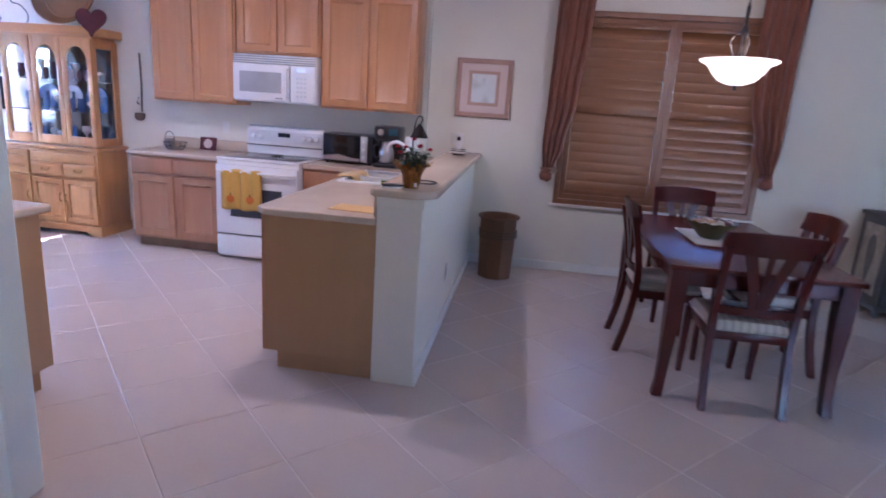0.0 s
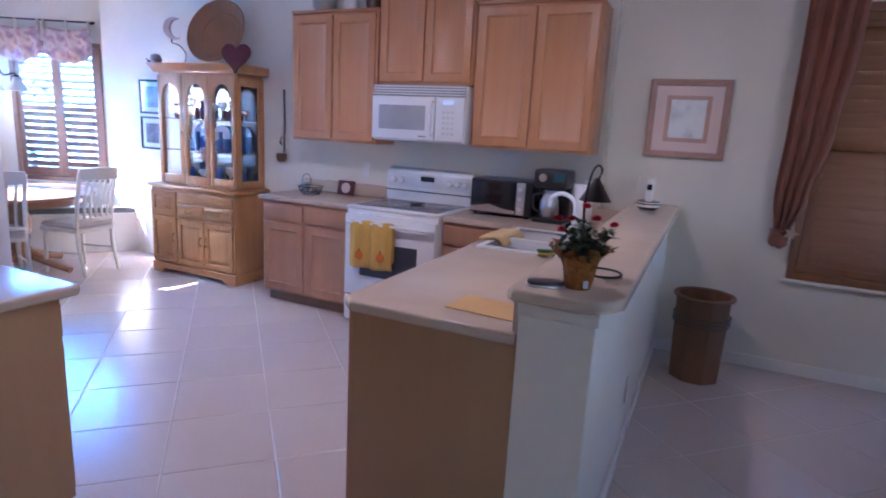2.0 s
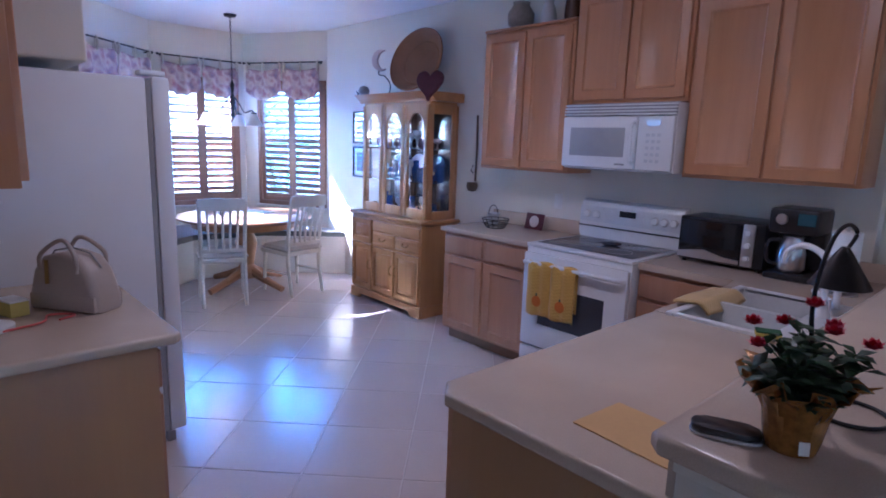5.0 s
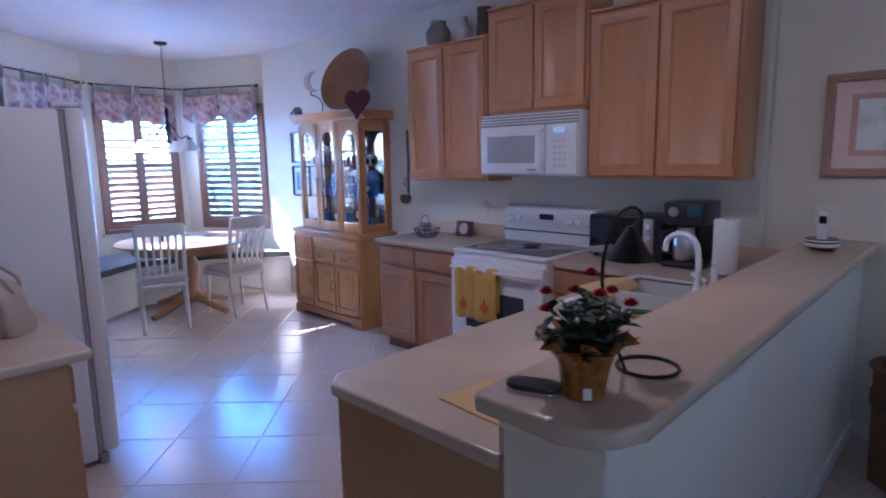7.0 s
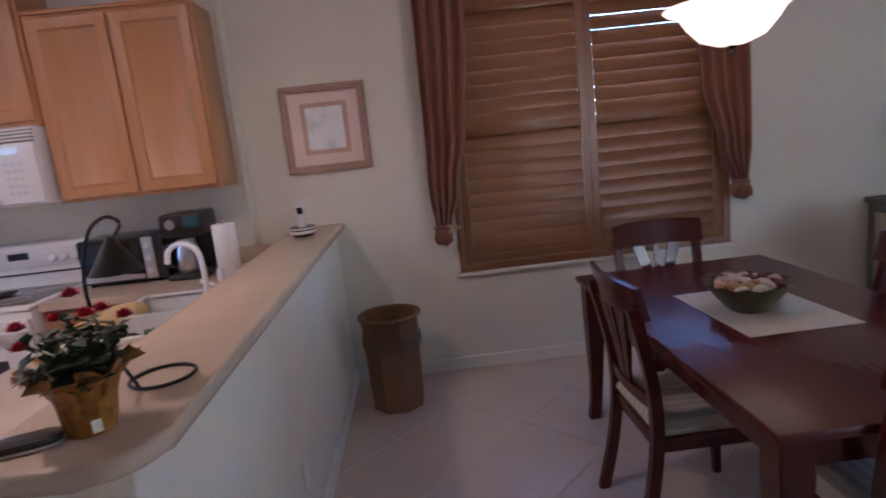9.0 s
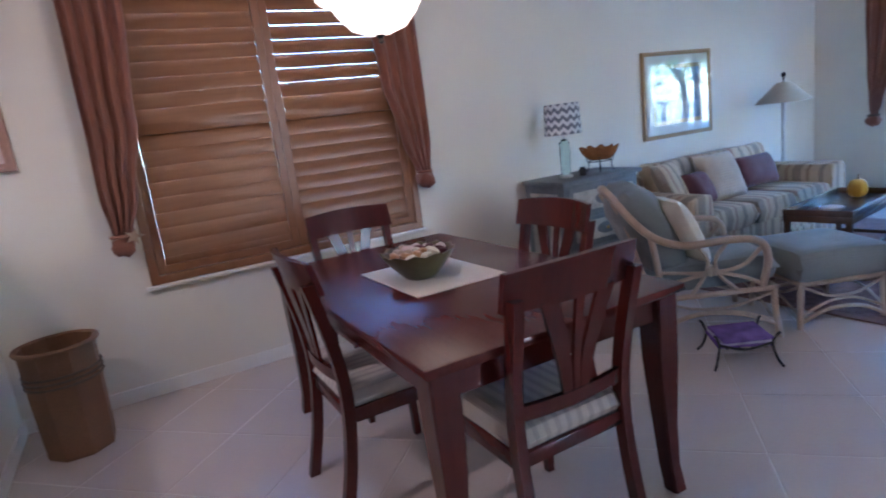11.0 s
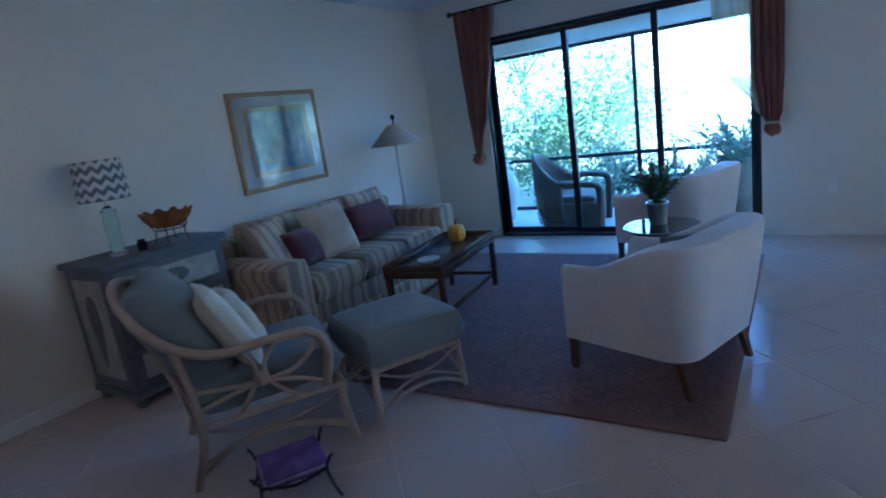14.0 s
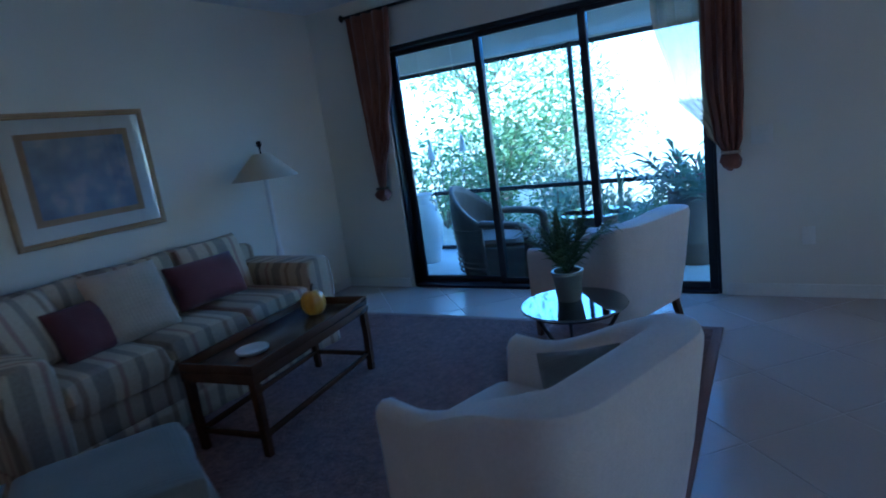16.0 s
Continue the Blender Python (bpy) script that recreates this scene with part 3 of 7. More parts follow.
# ---- sliding glass door ----
slider = thing("door_1", move(EAST, 0, 0), "sliding glass door in a dark bronze aluminium frame", "sliding door", kind="structure")
bm = box(0.02, 0.16, SY0, SY0 + 0.022, 0, SZ1, 0.004)
box(0.02, 0.16, SY1 - 0.022, SY1, 0, SZ1, 0.004, bm)
box(0.02, 0.16, SY0 + 0.022, SY1 - 0.022, SZ1 - 0.035, SZ1, 0.004, bm)
box(0.0, 0.18, SY0 + 0.022, SY1 - 0.022, 0.0, 0.025, 0.004, bm)
part("door_frame", bm, ALU, slider)
edges = [SY0 + 0.022, 3.42, 4.265, SY1 - 0.022]
for k in range(3):
    a, b, dx = edges[k] - 0.025 * (k > 0), edges[k + 1] + 0.025 * (k < 2), 0.03 + 0.04 * k
    bm = box(dx, dx + 0.035, a, a + 0.055, 0.026, SZ1 - 0.036, 0.004)
    box(dx, dx + 0.035, b - 0.055, b, 0.026, SZ1 - 0.036, 0.004, bm)
    box(dx, dx + 0.035, a + 0.055, b - 0.055, 0.026, 0.075, 0.004, bm)
    box(dx, dx + 0.035, a + 0.055, b - 0.055, SZ1 - 0.075, SZ1 - 0.036, 0.004, bm)
    panel = part("door_panel", bm, ALU, slider)
    g = part("pane", box(dx + 0.014, dx + 0.02, a + 0.055, b - 0.055, 0.075, SZ1 - 0.075), CYAN_PANE, panel, "door glass coloured with the cyan cast of outdoor light", smooth=0)
    g.visible_shadow = False
    if k == 1:
        part("handle", tube(curve([(dx - 0.002, a + 0.03, 0.9), (dx - 0.03, a + 0.03, 0.93), (dx - 0.03, a + 0.03, 1.07), (dx - 0.002, a + 0.03, 1.1)], 5), 0.007), ALU, panel)


# ---- kitchen ----
def cab_door(name, x0, x1, z0, z1, y, parent, material=None, handle=False):
    """A recessed-panel door or drawer front that faces -y."""
    material = material or CAB
    r = 0.055 if z1 - z0 > 0.25 else 0.0
    if r:
        bm = loft(x0, x1, z0, z1, [(0, y), (0, y - 0.017), (0.003, y - 0.02), (r - 0.006, y - 0.02), (r - 0.002, y - 0.023), (r + 0.004, y - 0.022), (r + 0.008, y - 0.014), (r + 0.018, y - 0.006)])
    else:
        bm = box(x0, x1, y - 0.02, y, z0, z1, 0.006)
    return part(name, bm, material, parent)


def wall_cabinet(x0, x1, z0, z1, y0, y1, label, facing=1):
    """facing 1: doors towards -y. -1: doors towards +y."""
    c = thing("wall_cabinet", move((x0 + x1) / 2, y1 if facing > 0 else y0, 0, 0, 0, 0 if facing > 0 else 180), label, "cabinet", "kitchen wall cabinets")
    w, d = (x1 - x0) / 2, y1 - y0
    part("body", box(-w, w, -d, -0.002, z0, z1, 0.003), CAB, c)
    cab_door("door", -w + 0.02, -0.008, z0 + 0.02, z1 - 0.02, -d - 0.001, c)
    cab_door("door", 0.008, w - 0.02, z0 + 0.02, z1 - 0.02, -d - 0.001, c)
    # light rail and top moulding
    part("moulding", box(-w - 0.004, w + 0.004, -d - 0.012, -d + 0.03, z1 + 0.001, z1 + 0.022, 0.006), CAB_H, c)
    return c


UY = 5.475
wall_cabinet(-2.11, -1.285, 1.36, 2.36, UY, KITCHEN, "maple double-door wall cabinet over the worktop")
wall_cabinet(-1.275, -0.485, 1.825, 2.52, UY, KITCHEN, "raised maple double-door wall cabinet over the microwave")
wall_cabinet(-0.475, 0.40, 1.39, 2.37, UY, KITCHEN, "tall maple double-door wall cabinet beside the microwave")
wall_cabinet(-1.76, -0.89, 1.38, 2.38, 1.985, 2.375, "maple wall cabinet above the desk counter", -1)

# microwave
mw = thing("microwave", move(-0.88, KITCHEN - 0.003, 1.405), "white over-the-range microwave oven under a cabinet", "microwave")
part("body", box(-0.385, 0.385, -0.36, 0, 0, 0.412, 0.008), APPL, mw)
part("door", box(-0.383, 0.15, -0.392, -0.362, 0.012, 0.33, 0.01), APPL, mw)
part("door_window", box(-0.32, 0.075, -0.395, -0.391, 0.085, 0.262, 0.002), plain("microwave_screen", (0.42, 0.43, 0.45), 0.25, grain=600, vary=0.2, bump=0.0), mw, "grey screened microwave window")
part("control_panel", box(0.156, 0.383, -0.39, -0.362, 0.012, 0.33, 0.008), APPL, mw)
part("display", box(0.215, 0.30, -0.3935, -0.391, 0.275, 0.305), DISPLAY, mw, "lit blue clock display", smooth=0)
part("handle", tube(curve([(0.135, -0.392, 0.05), (0.135, -0.425, 0.075), (0.135, -0.428, 0.17), (0.135, -0.425, 0.27), (0.135, -0.392, 0.295)], 4), 0.011), APPL, mw)
for k in range(4):
    part("vent_slat", box(-0.383, 0.383, -0.388 + 0.004 * k, -0.362, 0.338 + 0.019 * k, 0.3485 + 0.019 * k, 0.002), APPL, mw)
# flat grey plate whose colour supplies the shade between the slats
part("vent_shade_plate", box(-0.38, 0.38, -0.3645, -0.3605, 0.333, 0.409), GASKET, mw, "grey plate standing in for the shade behind the vent slats", smooth=0)
bm = bmesh.new()
for r in range(5):
    for c in range(3):
        box(0.215 + 0.035 * c, 0.237 + 0.035 * c, -0.3925, -0.3905, 0.06 + 0.038 * r, 0.078 + 0.038 * r, bm=bm)
tagged(part("keypad", bm, plain("keypad_grey", (0.62, 0.63, 0.65), 0.4), mw, smooth=0), kind="stuff")
part("badge", box(0.02, 0.085, -0.3945, -0.392, 0.035, 0.046), GASKET, mw, smooth=0)
part("filter", box(-0.36, -0.12, -0.33, -0.05, -0.006, -0.001), GASKET, mw)


def base_cabinet(x0, x1, y0, y1, label, doors=2, drawers=True, group="kitchen base cabinets"):
    c = thing("base_cabinet", move((x0 + x1) / 2, y1, 0), label, "cabinet", group)
    w, d = (x1 - x0) / 2, y1 - y0
    bm = box(-w, w, -d, -0.002, 0.1, 0.865, 0.003)
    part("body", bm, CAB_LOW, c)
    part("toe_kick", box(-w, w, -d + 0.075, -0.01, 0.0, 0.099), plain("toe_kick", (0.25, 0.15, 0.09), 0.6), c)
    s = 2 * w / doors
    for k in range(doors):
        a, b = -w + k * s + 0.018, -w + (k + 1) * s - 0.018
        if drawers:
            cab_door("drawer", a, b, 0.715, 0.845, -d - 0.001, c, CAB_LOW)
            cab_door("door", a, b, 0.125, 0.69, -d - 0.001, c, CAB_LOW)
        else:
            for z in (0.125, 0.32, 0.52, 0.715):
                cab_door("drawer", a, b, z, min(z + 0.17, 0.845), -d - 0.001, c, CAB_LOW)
    return c


CY = 5.175
base_cabinet(-2.17, -1.30, CY, KITCHEN, "maple base cabinet with two drawers and two doors", 2)
base_cabinet(-0.52, 0.02, CY, KITCHEN, "maple drawer base cabinet beside the stove", 1, False)


def worktop(name, outline, z0, z1, label):
    return tagged(part(name, prism(outline, z0, z1, 0.012), COUNTER), label, "countertop")


worktop("worktop", [(-2.20, CY - 0.025), (-1.295, CY - 0.025), (-1.295, KITCHEN - 0.002), (-2.20, KITCHEN - 0.002)], 0.867, 0.905, "beige solid-surface worktop beside the stove")
tagged(part("backsplash", box(-2.20, -1.295, KITCHEN - 0.022, KITCHEN - 0.001, 0.906, 1.005, 0.004), COUNTER), "beige solid-surface upstand against the wall", "backsplash")
tagged(part("backsplash", box(-0.50, 0.69, KITCHEN - 0.022, KITCHEN - 0.001, 0.906, 1.005, 0.004), COUNTER), "beige solid-surface upstand behind the toaster oven", "backsplash")

# L-shaped worktop of the peninsula, with a hole for the sink
SX0, SX1, SKY0, SKY1 = 0.10, 0.53, 4.30, 5.0
bm = prism([(0.085, 3.115), (0.689, 3.115), (0.689, SKY0), (0.03, SKY0), (0.03, 3.17)], 0.870, 0.910, 0.011)
box(0.03, SX0, SKY0, SKY1, 0.871, 0.9098, bm=bm)
box(SX1, 0.688, SKY0, SKY1, 0.871, 0.9098, bm=bm)
prism([(0.03, SKY1), (0.688, SKY1), (0.688, KITCHEN - 0.002), (-0.515, KITCHEN - 0.002), (-0.515, CY - 0.025), (0.01, CY - 0.025)], 0.870, 0.910, 0.004, bm=bm)
tagged(part("peninsula_worktop", bm, COUNTER), "beige solid-surface worktop of the peninsula around the sink", "countertop")

pen = thing("peninsula_cabinet", move(0.39, 3.165, 0), "sink base cabinet with a tan veneer end panel", "cabinet")
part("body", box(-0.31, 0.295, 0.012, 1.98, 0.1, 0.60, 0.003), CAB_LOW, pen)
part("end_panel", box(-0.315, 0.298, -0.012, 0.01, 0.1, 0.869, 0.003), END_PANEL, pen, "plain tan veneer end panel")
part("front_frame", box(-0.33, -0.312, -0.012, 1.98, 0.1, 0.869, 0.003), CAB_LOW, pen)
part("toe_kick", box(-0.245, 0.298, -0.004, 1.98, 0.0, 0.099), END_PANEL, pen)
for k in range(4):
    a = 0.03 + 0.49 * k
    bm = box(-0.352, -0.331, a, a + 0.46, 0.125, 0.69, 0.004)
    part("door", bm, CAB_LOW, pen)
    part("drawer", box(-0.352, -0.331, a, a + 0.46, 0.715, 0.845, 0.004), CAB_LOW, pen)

# bar top with a rounded outer corner
cx, cy, r = 0.885, 3.15, 0.11
arc = [(cx + r * math.cos(a), cy + r * math.sin(a)) for a in [radians(-90 + 15 * i) for i in range(7)]]
bar = [(0.672, 3.04 + 0.02), (0.692, 3.04)] + arc + [(0.985, NORTH - 0.002), (0.672, NORTH - 0.002)]
tagged(part("breakfast_bar", prism(bar, 1.032, 1.072, 0.015, seg=4), COUNTER), "beige solid-surface raised bar top with a rounded corner", "countertop")
tagged(part("upstand", box(0.672, 0.688, 3.14, KITCHEN - 0.03, 0.9065, 1.031), COUNTER), "beige upstand between worktop and bar", "backsplash")
tagged(part("moulding", box(0.69, 0.935, 3.116, 3.1295, 0.975, 1.031, 0.004), WALL), "cream moulding under the bar top", "trim")

# sink
sk = thing("sink", move((SX0 + SX1) / 2, (SKY0 + SKY1) / 2, 0.911), "white double-bowl kitchen sink set in the worktop", "sink")
hx, hy = (SX1 - SX0) / 2, (SKY1 - SKY0) / 2
bm = box(-hx - 0.015, -hx + 0.02, -hy - 0.015, hy + 0.015, -0.01, 0.012, 0.006)
box(hx - 0.075, hx + 0.015, -hy - 0.015, hy + 0.015, -0.01, 0.012, 0.006, bm)
box(-hx + 0.02, hx - 0.075, -hy - 0.015, -hy + 0.02, -0.01, 0.012, 0.006, bm)
box(-hx + 0.02, hx - 0.075, hy - 0.02, hy + 0.015, -0.01, 0.012, 0.006, bm)
part("rim", bm, CERAMIC, sk)
for a, b in ((-hy + 0.02, -0.015), (0.015, hy - 0.02)):
    bm = box(-hx + 0.02, hx - 0.075, a, b, -0.19, -0.18)
    box(-hx + 0.01, -hx + 0.02, a - 0.01, b + 0.01, -0.19, 0.004, bm=bm)
    box(hx - 0.075, hx - 0.065, a - 0.01, b + 0.01, -0.19, 0.004, bm=bm)
    box(-hx + 0.02, hx - 0.075, a - 0.012, a, -0.19, 0.004, bm=bm)
    box(-hx + 0.02, hx - 0.075, b, b + 0.012, -0.19, 0.004, bm=bm)
    part("bowl", bm, CERAMIC, sk)
fa = thing("faucet", move(0.50, 4.72, 0.923), "white gooseneck kitchen faucet with a side lever", "faucet")
part("spout", tube(curve([(0, 0, 0), (0, 0, 0.16), (-0.02, 0.01, 0.235), (-0.09, 0.03, 0.265), (-0.155, 0.05, 0.235), (-0.17, 0.055, 0.18)], 6), 0.013, 10), APPL, fa)
part("base", lathe([(0.032, 0), (0.032, 0.012), (0.02, 0.03), (0.02, 0.06)], 20), APPL, fa)
part("lever", tube([(0.0, 0.10, 0.0), (0.0, 0.10, 0.05), (-0.07, 0.12, 0.075)], 0.010), APPL, fa)
part("sprayer", lathe([(0.02, 0), (0.02, 0.01), (0.013, 0.03), (0.017, 0.09), (0.012, 0.11)], 16, m=move(0, 0.2, 0)), APPL, fa)

# stove
st = thing("stove", move(-0.907, KITCHEN - 0.004, 0), "white freestanding electric range with a ceramic hob", "stove")
part("body", box(-0.381, 0.381, -0.655, 0, 0.02, 0.895, 0.006), APPL, st)
part("cooktop", box(-0.383, 0.383, -0.665, -0.07, 0.897, 0.917, 0.007), APPL, st)
part("hob_glass", box(-0.345, 0.345, -0.60, -0.11, 0.918, 0.921, 0.0015), HOB, st, "grey ceramic hob glass")
for x, y, rr in ((-0.18, -0.47, 0.10), (0.18, -0.47, 0.08), (-0.18, -0.22, 0.08), (0.18, -0.22, 0.10)):
    part("burner_ring", tube([(x + rr * math.cos(a / 12 * math.pi), y + rr * math.sin(a / 12 * math.pi), 0.9212) for a in range(24)], 0.0012, 5, closed=True), GASKET, st)
bm = bmesh.new()
prof = [(-0.075, 0.918), (-0.09, 0.955), (-0.085, 1.12), (-0.06, 1.17), (-0.02, 1.185), (0, 1.18), (0, 0.918)]
prism(prof, -0.381, 0.381, 0.006, bm, Matrix(((0, 0, 1, 0), (1, 0, 0, 0), (0, 1, 0, 0), (0, 0, 0, 1))))
part("backguard", bm, APPL, st)
part("control_strip", box(-0.37, 0.37, -0.094, -0.088, 1.03, 1.14, 0.004), plain("strip_grey", (0.66, 0.67, 0.69), 0.3), st)
part("display", box(-0.06, 0.06, -0.0965, -0.0945, 1.085, 1.125), BLACKGLASS, st, "dark clock display", smooth=0)
for x in (-0.31, -0.235, 0.20, 0.265, 0.33):
    part("knob", lathe([(0.027, 0), (0.026, 0.012), (0.021, 0.022), (0.0, 0.023)], 18, m=move(x, -0.0945, 1.085, 90)), APPL, st)
part("badge_bar", box(-0.38, 0.38, -0.094, -0.09, 0.995, 1.004), BLACK, st, smooth=0)
part("oven_door", box(-0.378, 0.378, -0.69, -0.657, 0.24, 0.86, 0.01), APPL, st)
part("oven_window", box(-0.24, 0.24, -0.693, -0.689, 0.40, 0.66, 0.002), plain("oven_glass", (0.05, 0.055, 0.07), 0.1, vary=0.1, bump=0.0), st, "dark oven window")
part("oven_handle", tube([(-0.36, -0.69, 0.80), (-0.34, -0.73, 0.805), (0.34, -0.73, 0.805), (0.36, -0.69, 0.80)], 0.014, 10), APPL, st)
part("drawer", box(-0.378, 0.378, -0.688, -0.657, 0.04, 0.225, 0.008), APPL, st)
# black strip standing in for the shade between oven door and drawer
part("gap_shade_strip", box(-0.375, 0.375, -0.66, -0.656, 0.226, 0.239), BLACK, st, smooth=0)
part("spoon_rest", lathe([(0.0, 0), (0.045, 0.002), (0.065, 0.012), (0.06, 0.012), (0.0, 0.006)], 20, m=move(0.02, -0.3, 0.9225)), IRON, st)

# towels on the oven handle
for dx, off in ((-0.205, 0.0), (-0.025, 0.002)):
    t = thing("towel", move(-0.907 + dx, KITCHEN - 0.734 + off, 0.805), "mustard kitchen towel with a pumpkin, hung on the oven handle", "towel", "kitchen towels")
    bm = bmesh.new()
    nx, path = 10, [(0.017, -0.27)] + [(0.017, -0.27 + 0.03 * k) for k in range(1, 9)] + [(0.012, 0.008), (0.0, 0.016), (-0.012, 0.008)] + [(-0.018 - 0.002 * math.sin(k), -0.03 * k) for k in range(1, 12)]
    rows = []
    for j, (y, z) in enumerate(path):
        rows.append([bm.verts.new((-0.09 + 0.18 * i / nx, y - 0.006 * (1 if j > 10 else 0) * math.sin(i * 1.3 + dx * 40), z - 0.006 * math.sin(i * 0.6))) for i in range(nx + 1)])
    for a, b in zip(rows, rows[1:]):
        for i in range(nx):
            bm.faces.new((a[i], a[i + 1], b[i + 1], b[i]))
    ob = part("cloth", bm, TOWEL, t)
    sm = ob.modifiers.new("thickness", "SOLIDIFY")
    sm.thickness, sm.offset = 0.005, 0
    part("pumpkin_patch", lathe([(0.0, 0.0), (0.036, 0.001), (0.034, 0.004), (0.0, 0.006)], 20, m=move(0.0, -0.0275, -0.235, 90)), plain("pumpkin_print", (0.62, 0.17, 0.02), 0.9), t, "orange pumpkin applique")
    part("stem_patch", box(-0.006, 0.006, -0.031, -0.027, -0.203, -0.182, 0.002), LEAF, t)

# toaster oven
to = thing("toaster_oven", move(-0.2, 5.585, 0.9105), "black countertop toaster oven with a steel control strip", "toaster oven")
part("body", box(-0.235, 0.235, -0.15, 0.15, 0.015, 0.265, 0.014), BLACK, to)
part("door", box(-0.225, 0.115, -0.162, -0.151, 0.035, 0.25, 0.008), BLACKGLASS, to)
bm = prism([(-0.225, 0.03), (0.115, 0.03), (0.115, 0.052), (0.03, 0.058), (-0.08, 0.085), (-0.225, 0.062)], -0.168, -0.1625, m=Matrix(((1, 0, 0, 0), (0, 0, 1, 0), (0, 1, 0, 0), (0, 0, 0, 1))))
part("trim", bm, STEEL, to, "curved steel trim")
part("control_strip", box(0.122, 0.185, -0.165, -0.151, 0.025, 0.255, 0.006), STEEL, to)
for z in (0.07, 0.14, 0.21):
    part("knob", lathe([(0.017, 0), (0.015, 0.015), (0.0, 0.016)], 16, m=move(0.153, -0.165, z, 90)), APPL, to)
for x in (-0.2, 0.2):
    for y in (-0.12, 0.12):
        part("foot", lathe([(0.012, 0), (0.012, 0.016)], 10, m=move(x, y, 0)), BLACK, to)

# coffee maker
cm = thing("coffee_maker", move(0.17, 5.50, 0.9105), "black drip coffee maker with a steel carafe", "coffee maker")
part("base", box(-0.11, 0.11, -0.14, 0.12, 0, 0.035, 0.012), BLACK, cm)
part("tower", box(-0.11, 0.11, 0.03, 0.12, 0.036, 0.36, 0.015), BLACK, cm)
part("brew_head", box(-0.115, 0.115, -0.13, 0.12, 0.235, 0.365, 0.02), BLACK, cm)
part("control_panel", box(0.02, 0.10, -0.134, -0.129, 0.285, 0.345, 0.003), plain("blue_panel", (0.03, 0.10, 0.13), 0.25), cm, "small teal control panel")
part("dial", lathe([(0.028, 0), (0.026, 0.008), (0, 0.009)], 20, m=move(-0.05, -0.135, 0.31, 90)), STEEL, cm)
part("carafe", lathe([(0.055, 0), (0.068, 0.02), (0.066, 0.10), (0.05, 0.15), (0.045, 0.17), (0.05, 0.185), (0.0, 0.19)], 26, m=move(-0.01, -0.055, 0.037)), STEEL, cm, "brushed steel carafe")
part("carafe_handle", tube(curve([(-0.055, -0.09, 0.20), (-0.10, -0.13, 0.19), (-0.10, -0.13, 0.10), (-0.06, -0.1, 0.07)], 5), 0.01), BLACK, cm)

# paper towel on its stand
pt = thing("paper_towel_holder", move(0.42, 5.30, 0.9105), "roll of white paper towel on an upright holder", "paper towel")
part("base", lathe([(0.075, 0), (0.075, 0.008), (0.02, 0.014)], 24), STEEL, pt)
part("roll", lathe([(0.022, 0.0), (0.058, 0.0), (0.06, 0.004), (0.06, 0.272), (0.058, 0.275), (0.022, 0.275)], 28, m=move(0, 0, 0.016)), PAPER, pt)
part("post", lathe([(0.006, 0.01), (0.006, 0.31), (0.012, 0.318), (0.0, 0.33)], 10), STEEL, pt)

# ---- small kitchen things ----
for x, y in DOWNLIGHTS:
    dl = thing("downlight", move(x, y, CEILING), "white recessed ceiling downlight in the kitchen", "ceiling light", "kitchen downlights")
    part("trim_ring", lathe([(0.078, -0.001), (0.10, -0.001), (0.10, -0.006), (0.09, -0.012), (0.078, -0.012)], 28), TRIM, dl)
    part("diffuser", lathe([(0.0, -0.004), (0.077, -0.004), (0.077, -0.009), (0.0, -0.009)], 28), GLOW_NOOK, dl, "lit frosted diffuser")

sg = thing("sponge", move(0.46, 4.28, 0.924, 0, 0, 25) @ Matrix.Scale(0.8, 4), "green and yellow scrubbing sponge on the sink rim", "sponge")
part("foam", box(-0.05, 0.05, -0.033, 0.033, 0.0, 0.018, 0.005), plain("yellow_foam", (0.62, 0.50, 0.10), 0.9, grain=200, vary=0.2, bump=0.6), sg, "yellow foam side")
part("scourer", box(-0.05, 0.05, -0.033, 0.033, 0.0182, 0.027, 0.003), plain("green_scourer", (0.04, 0.12, 0.05), 0.95, grain=300, vary=0.3, bump=0.8), sg, "dark green scouring pad")

fr = thing("refrigerator", move(-2.25, 2.085, 0), "tall white refrigerator with a lightly textured side", "refrigerator")
part("body", box(-0.45, 0.45, 0, 0.88, 0.03, 1.79, 0.012), FRIDGE, fr)
part("gasket", box(-0.44, 0.44, 0.881, 0.902, 0.06, 1.78), GASKET, fr, smooth=0)
part("freezer_door", box(-0.45, -0.1, 0.903, 0.985, 0.06, 1.80, 0.018), FRIDGE, fr)
part("fridge_door", box(-0.092, 0.45, 0.903, 0.985, 0.06, 1.80, 0.018), FRIDGE, fr)
part("hinge_cover", box(0.36, 0.44, 0.86, 0.97, 1.803, 1.825, 0.006), APPL, fr)
for x in (-0.125, -0.065):
    part("door_handle", tube([(x, 0.985, 0.7), (x, 1.03, 0.73), (x, 1.03, 1.45), (x, 0.985, 1.48)], 0.013), FRIDGE, fr)
part("grille", box(-0.44, 0.44, 0.89, 0.93, 0.0, 0.055, 0.005), GASKET, fr)

dk = thing("desk_cabinet", move(-1.25, 1.995, 0), "desk base cabinet with a tan veneer end panel", "cabinet")
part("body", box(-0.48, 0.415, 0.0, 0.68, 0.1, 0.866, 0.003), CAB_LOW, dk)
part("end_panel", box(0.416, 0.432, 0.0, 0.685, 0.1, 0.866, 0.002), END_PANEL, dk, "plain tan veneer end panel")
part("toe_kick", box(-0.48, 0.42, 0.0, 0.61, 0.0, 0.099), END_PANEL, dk)
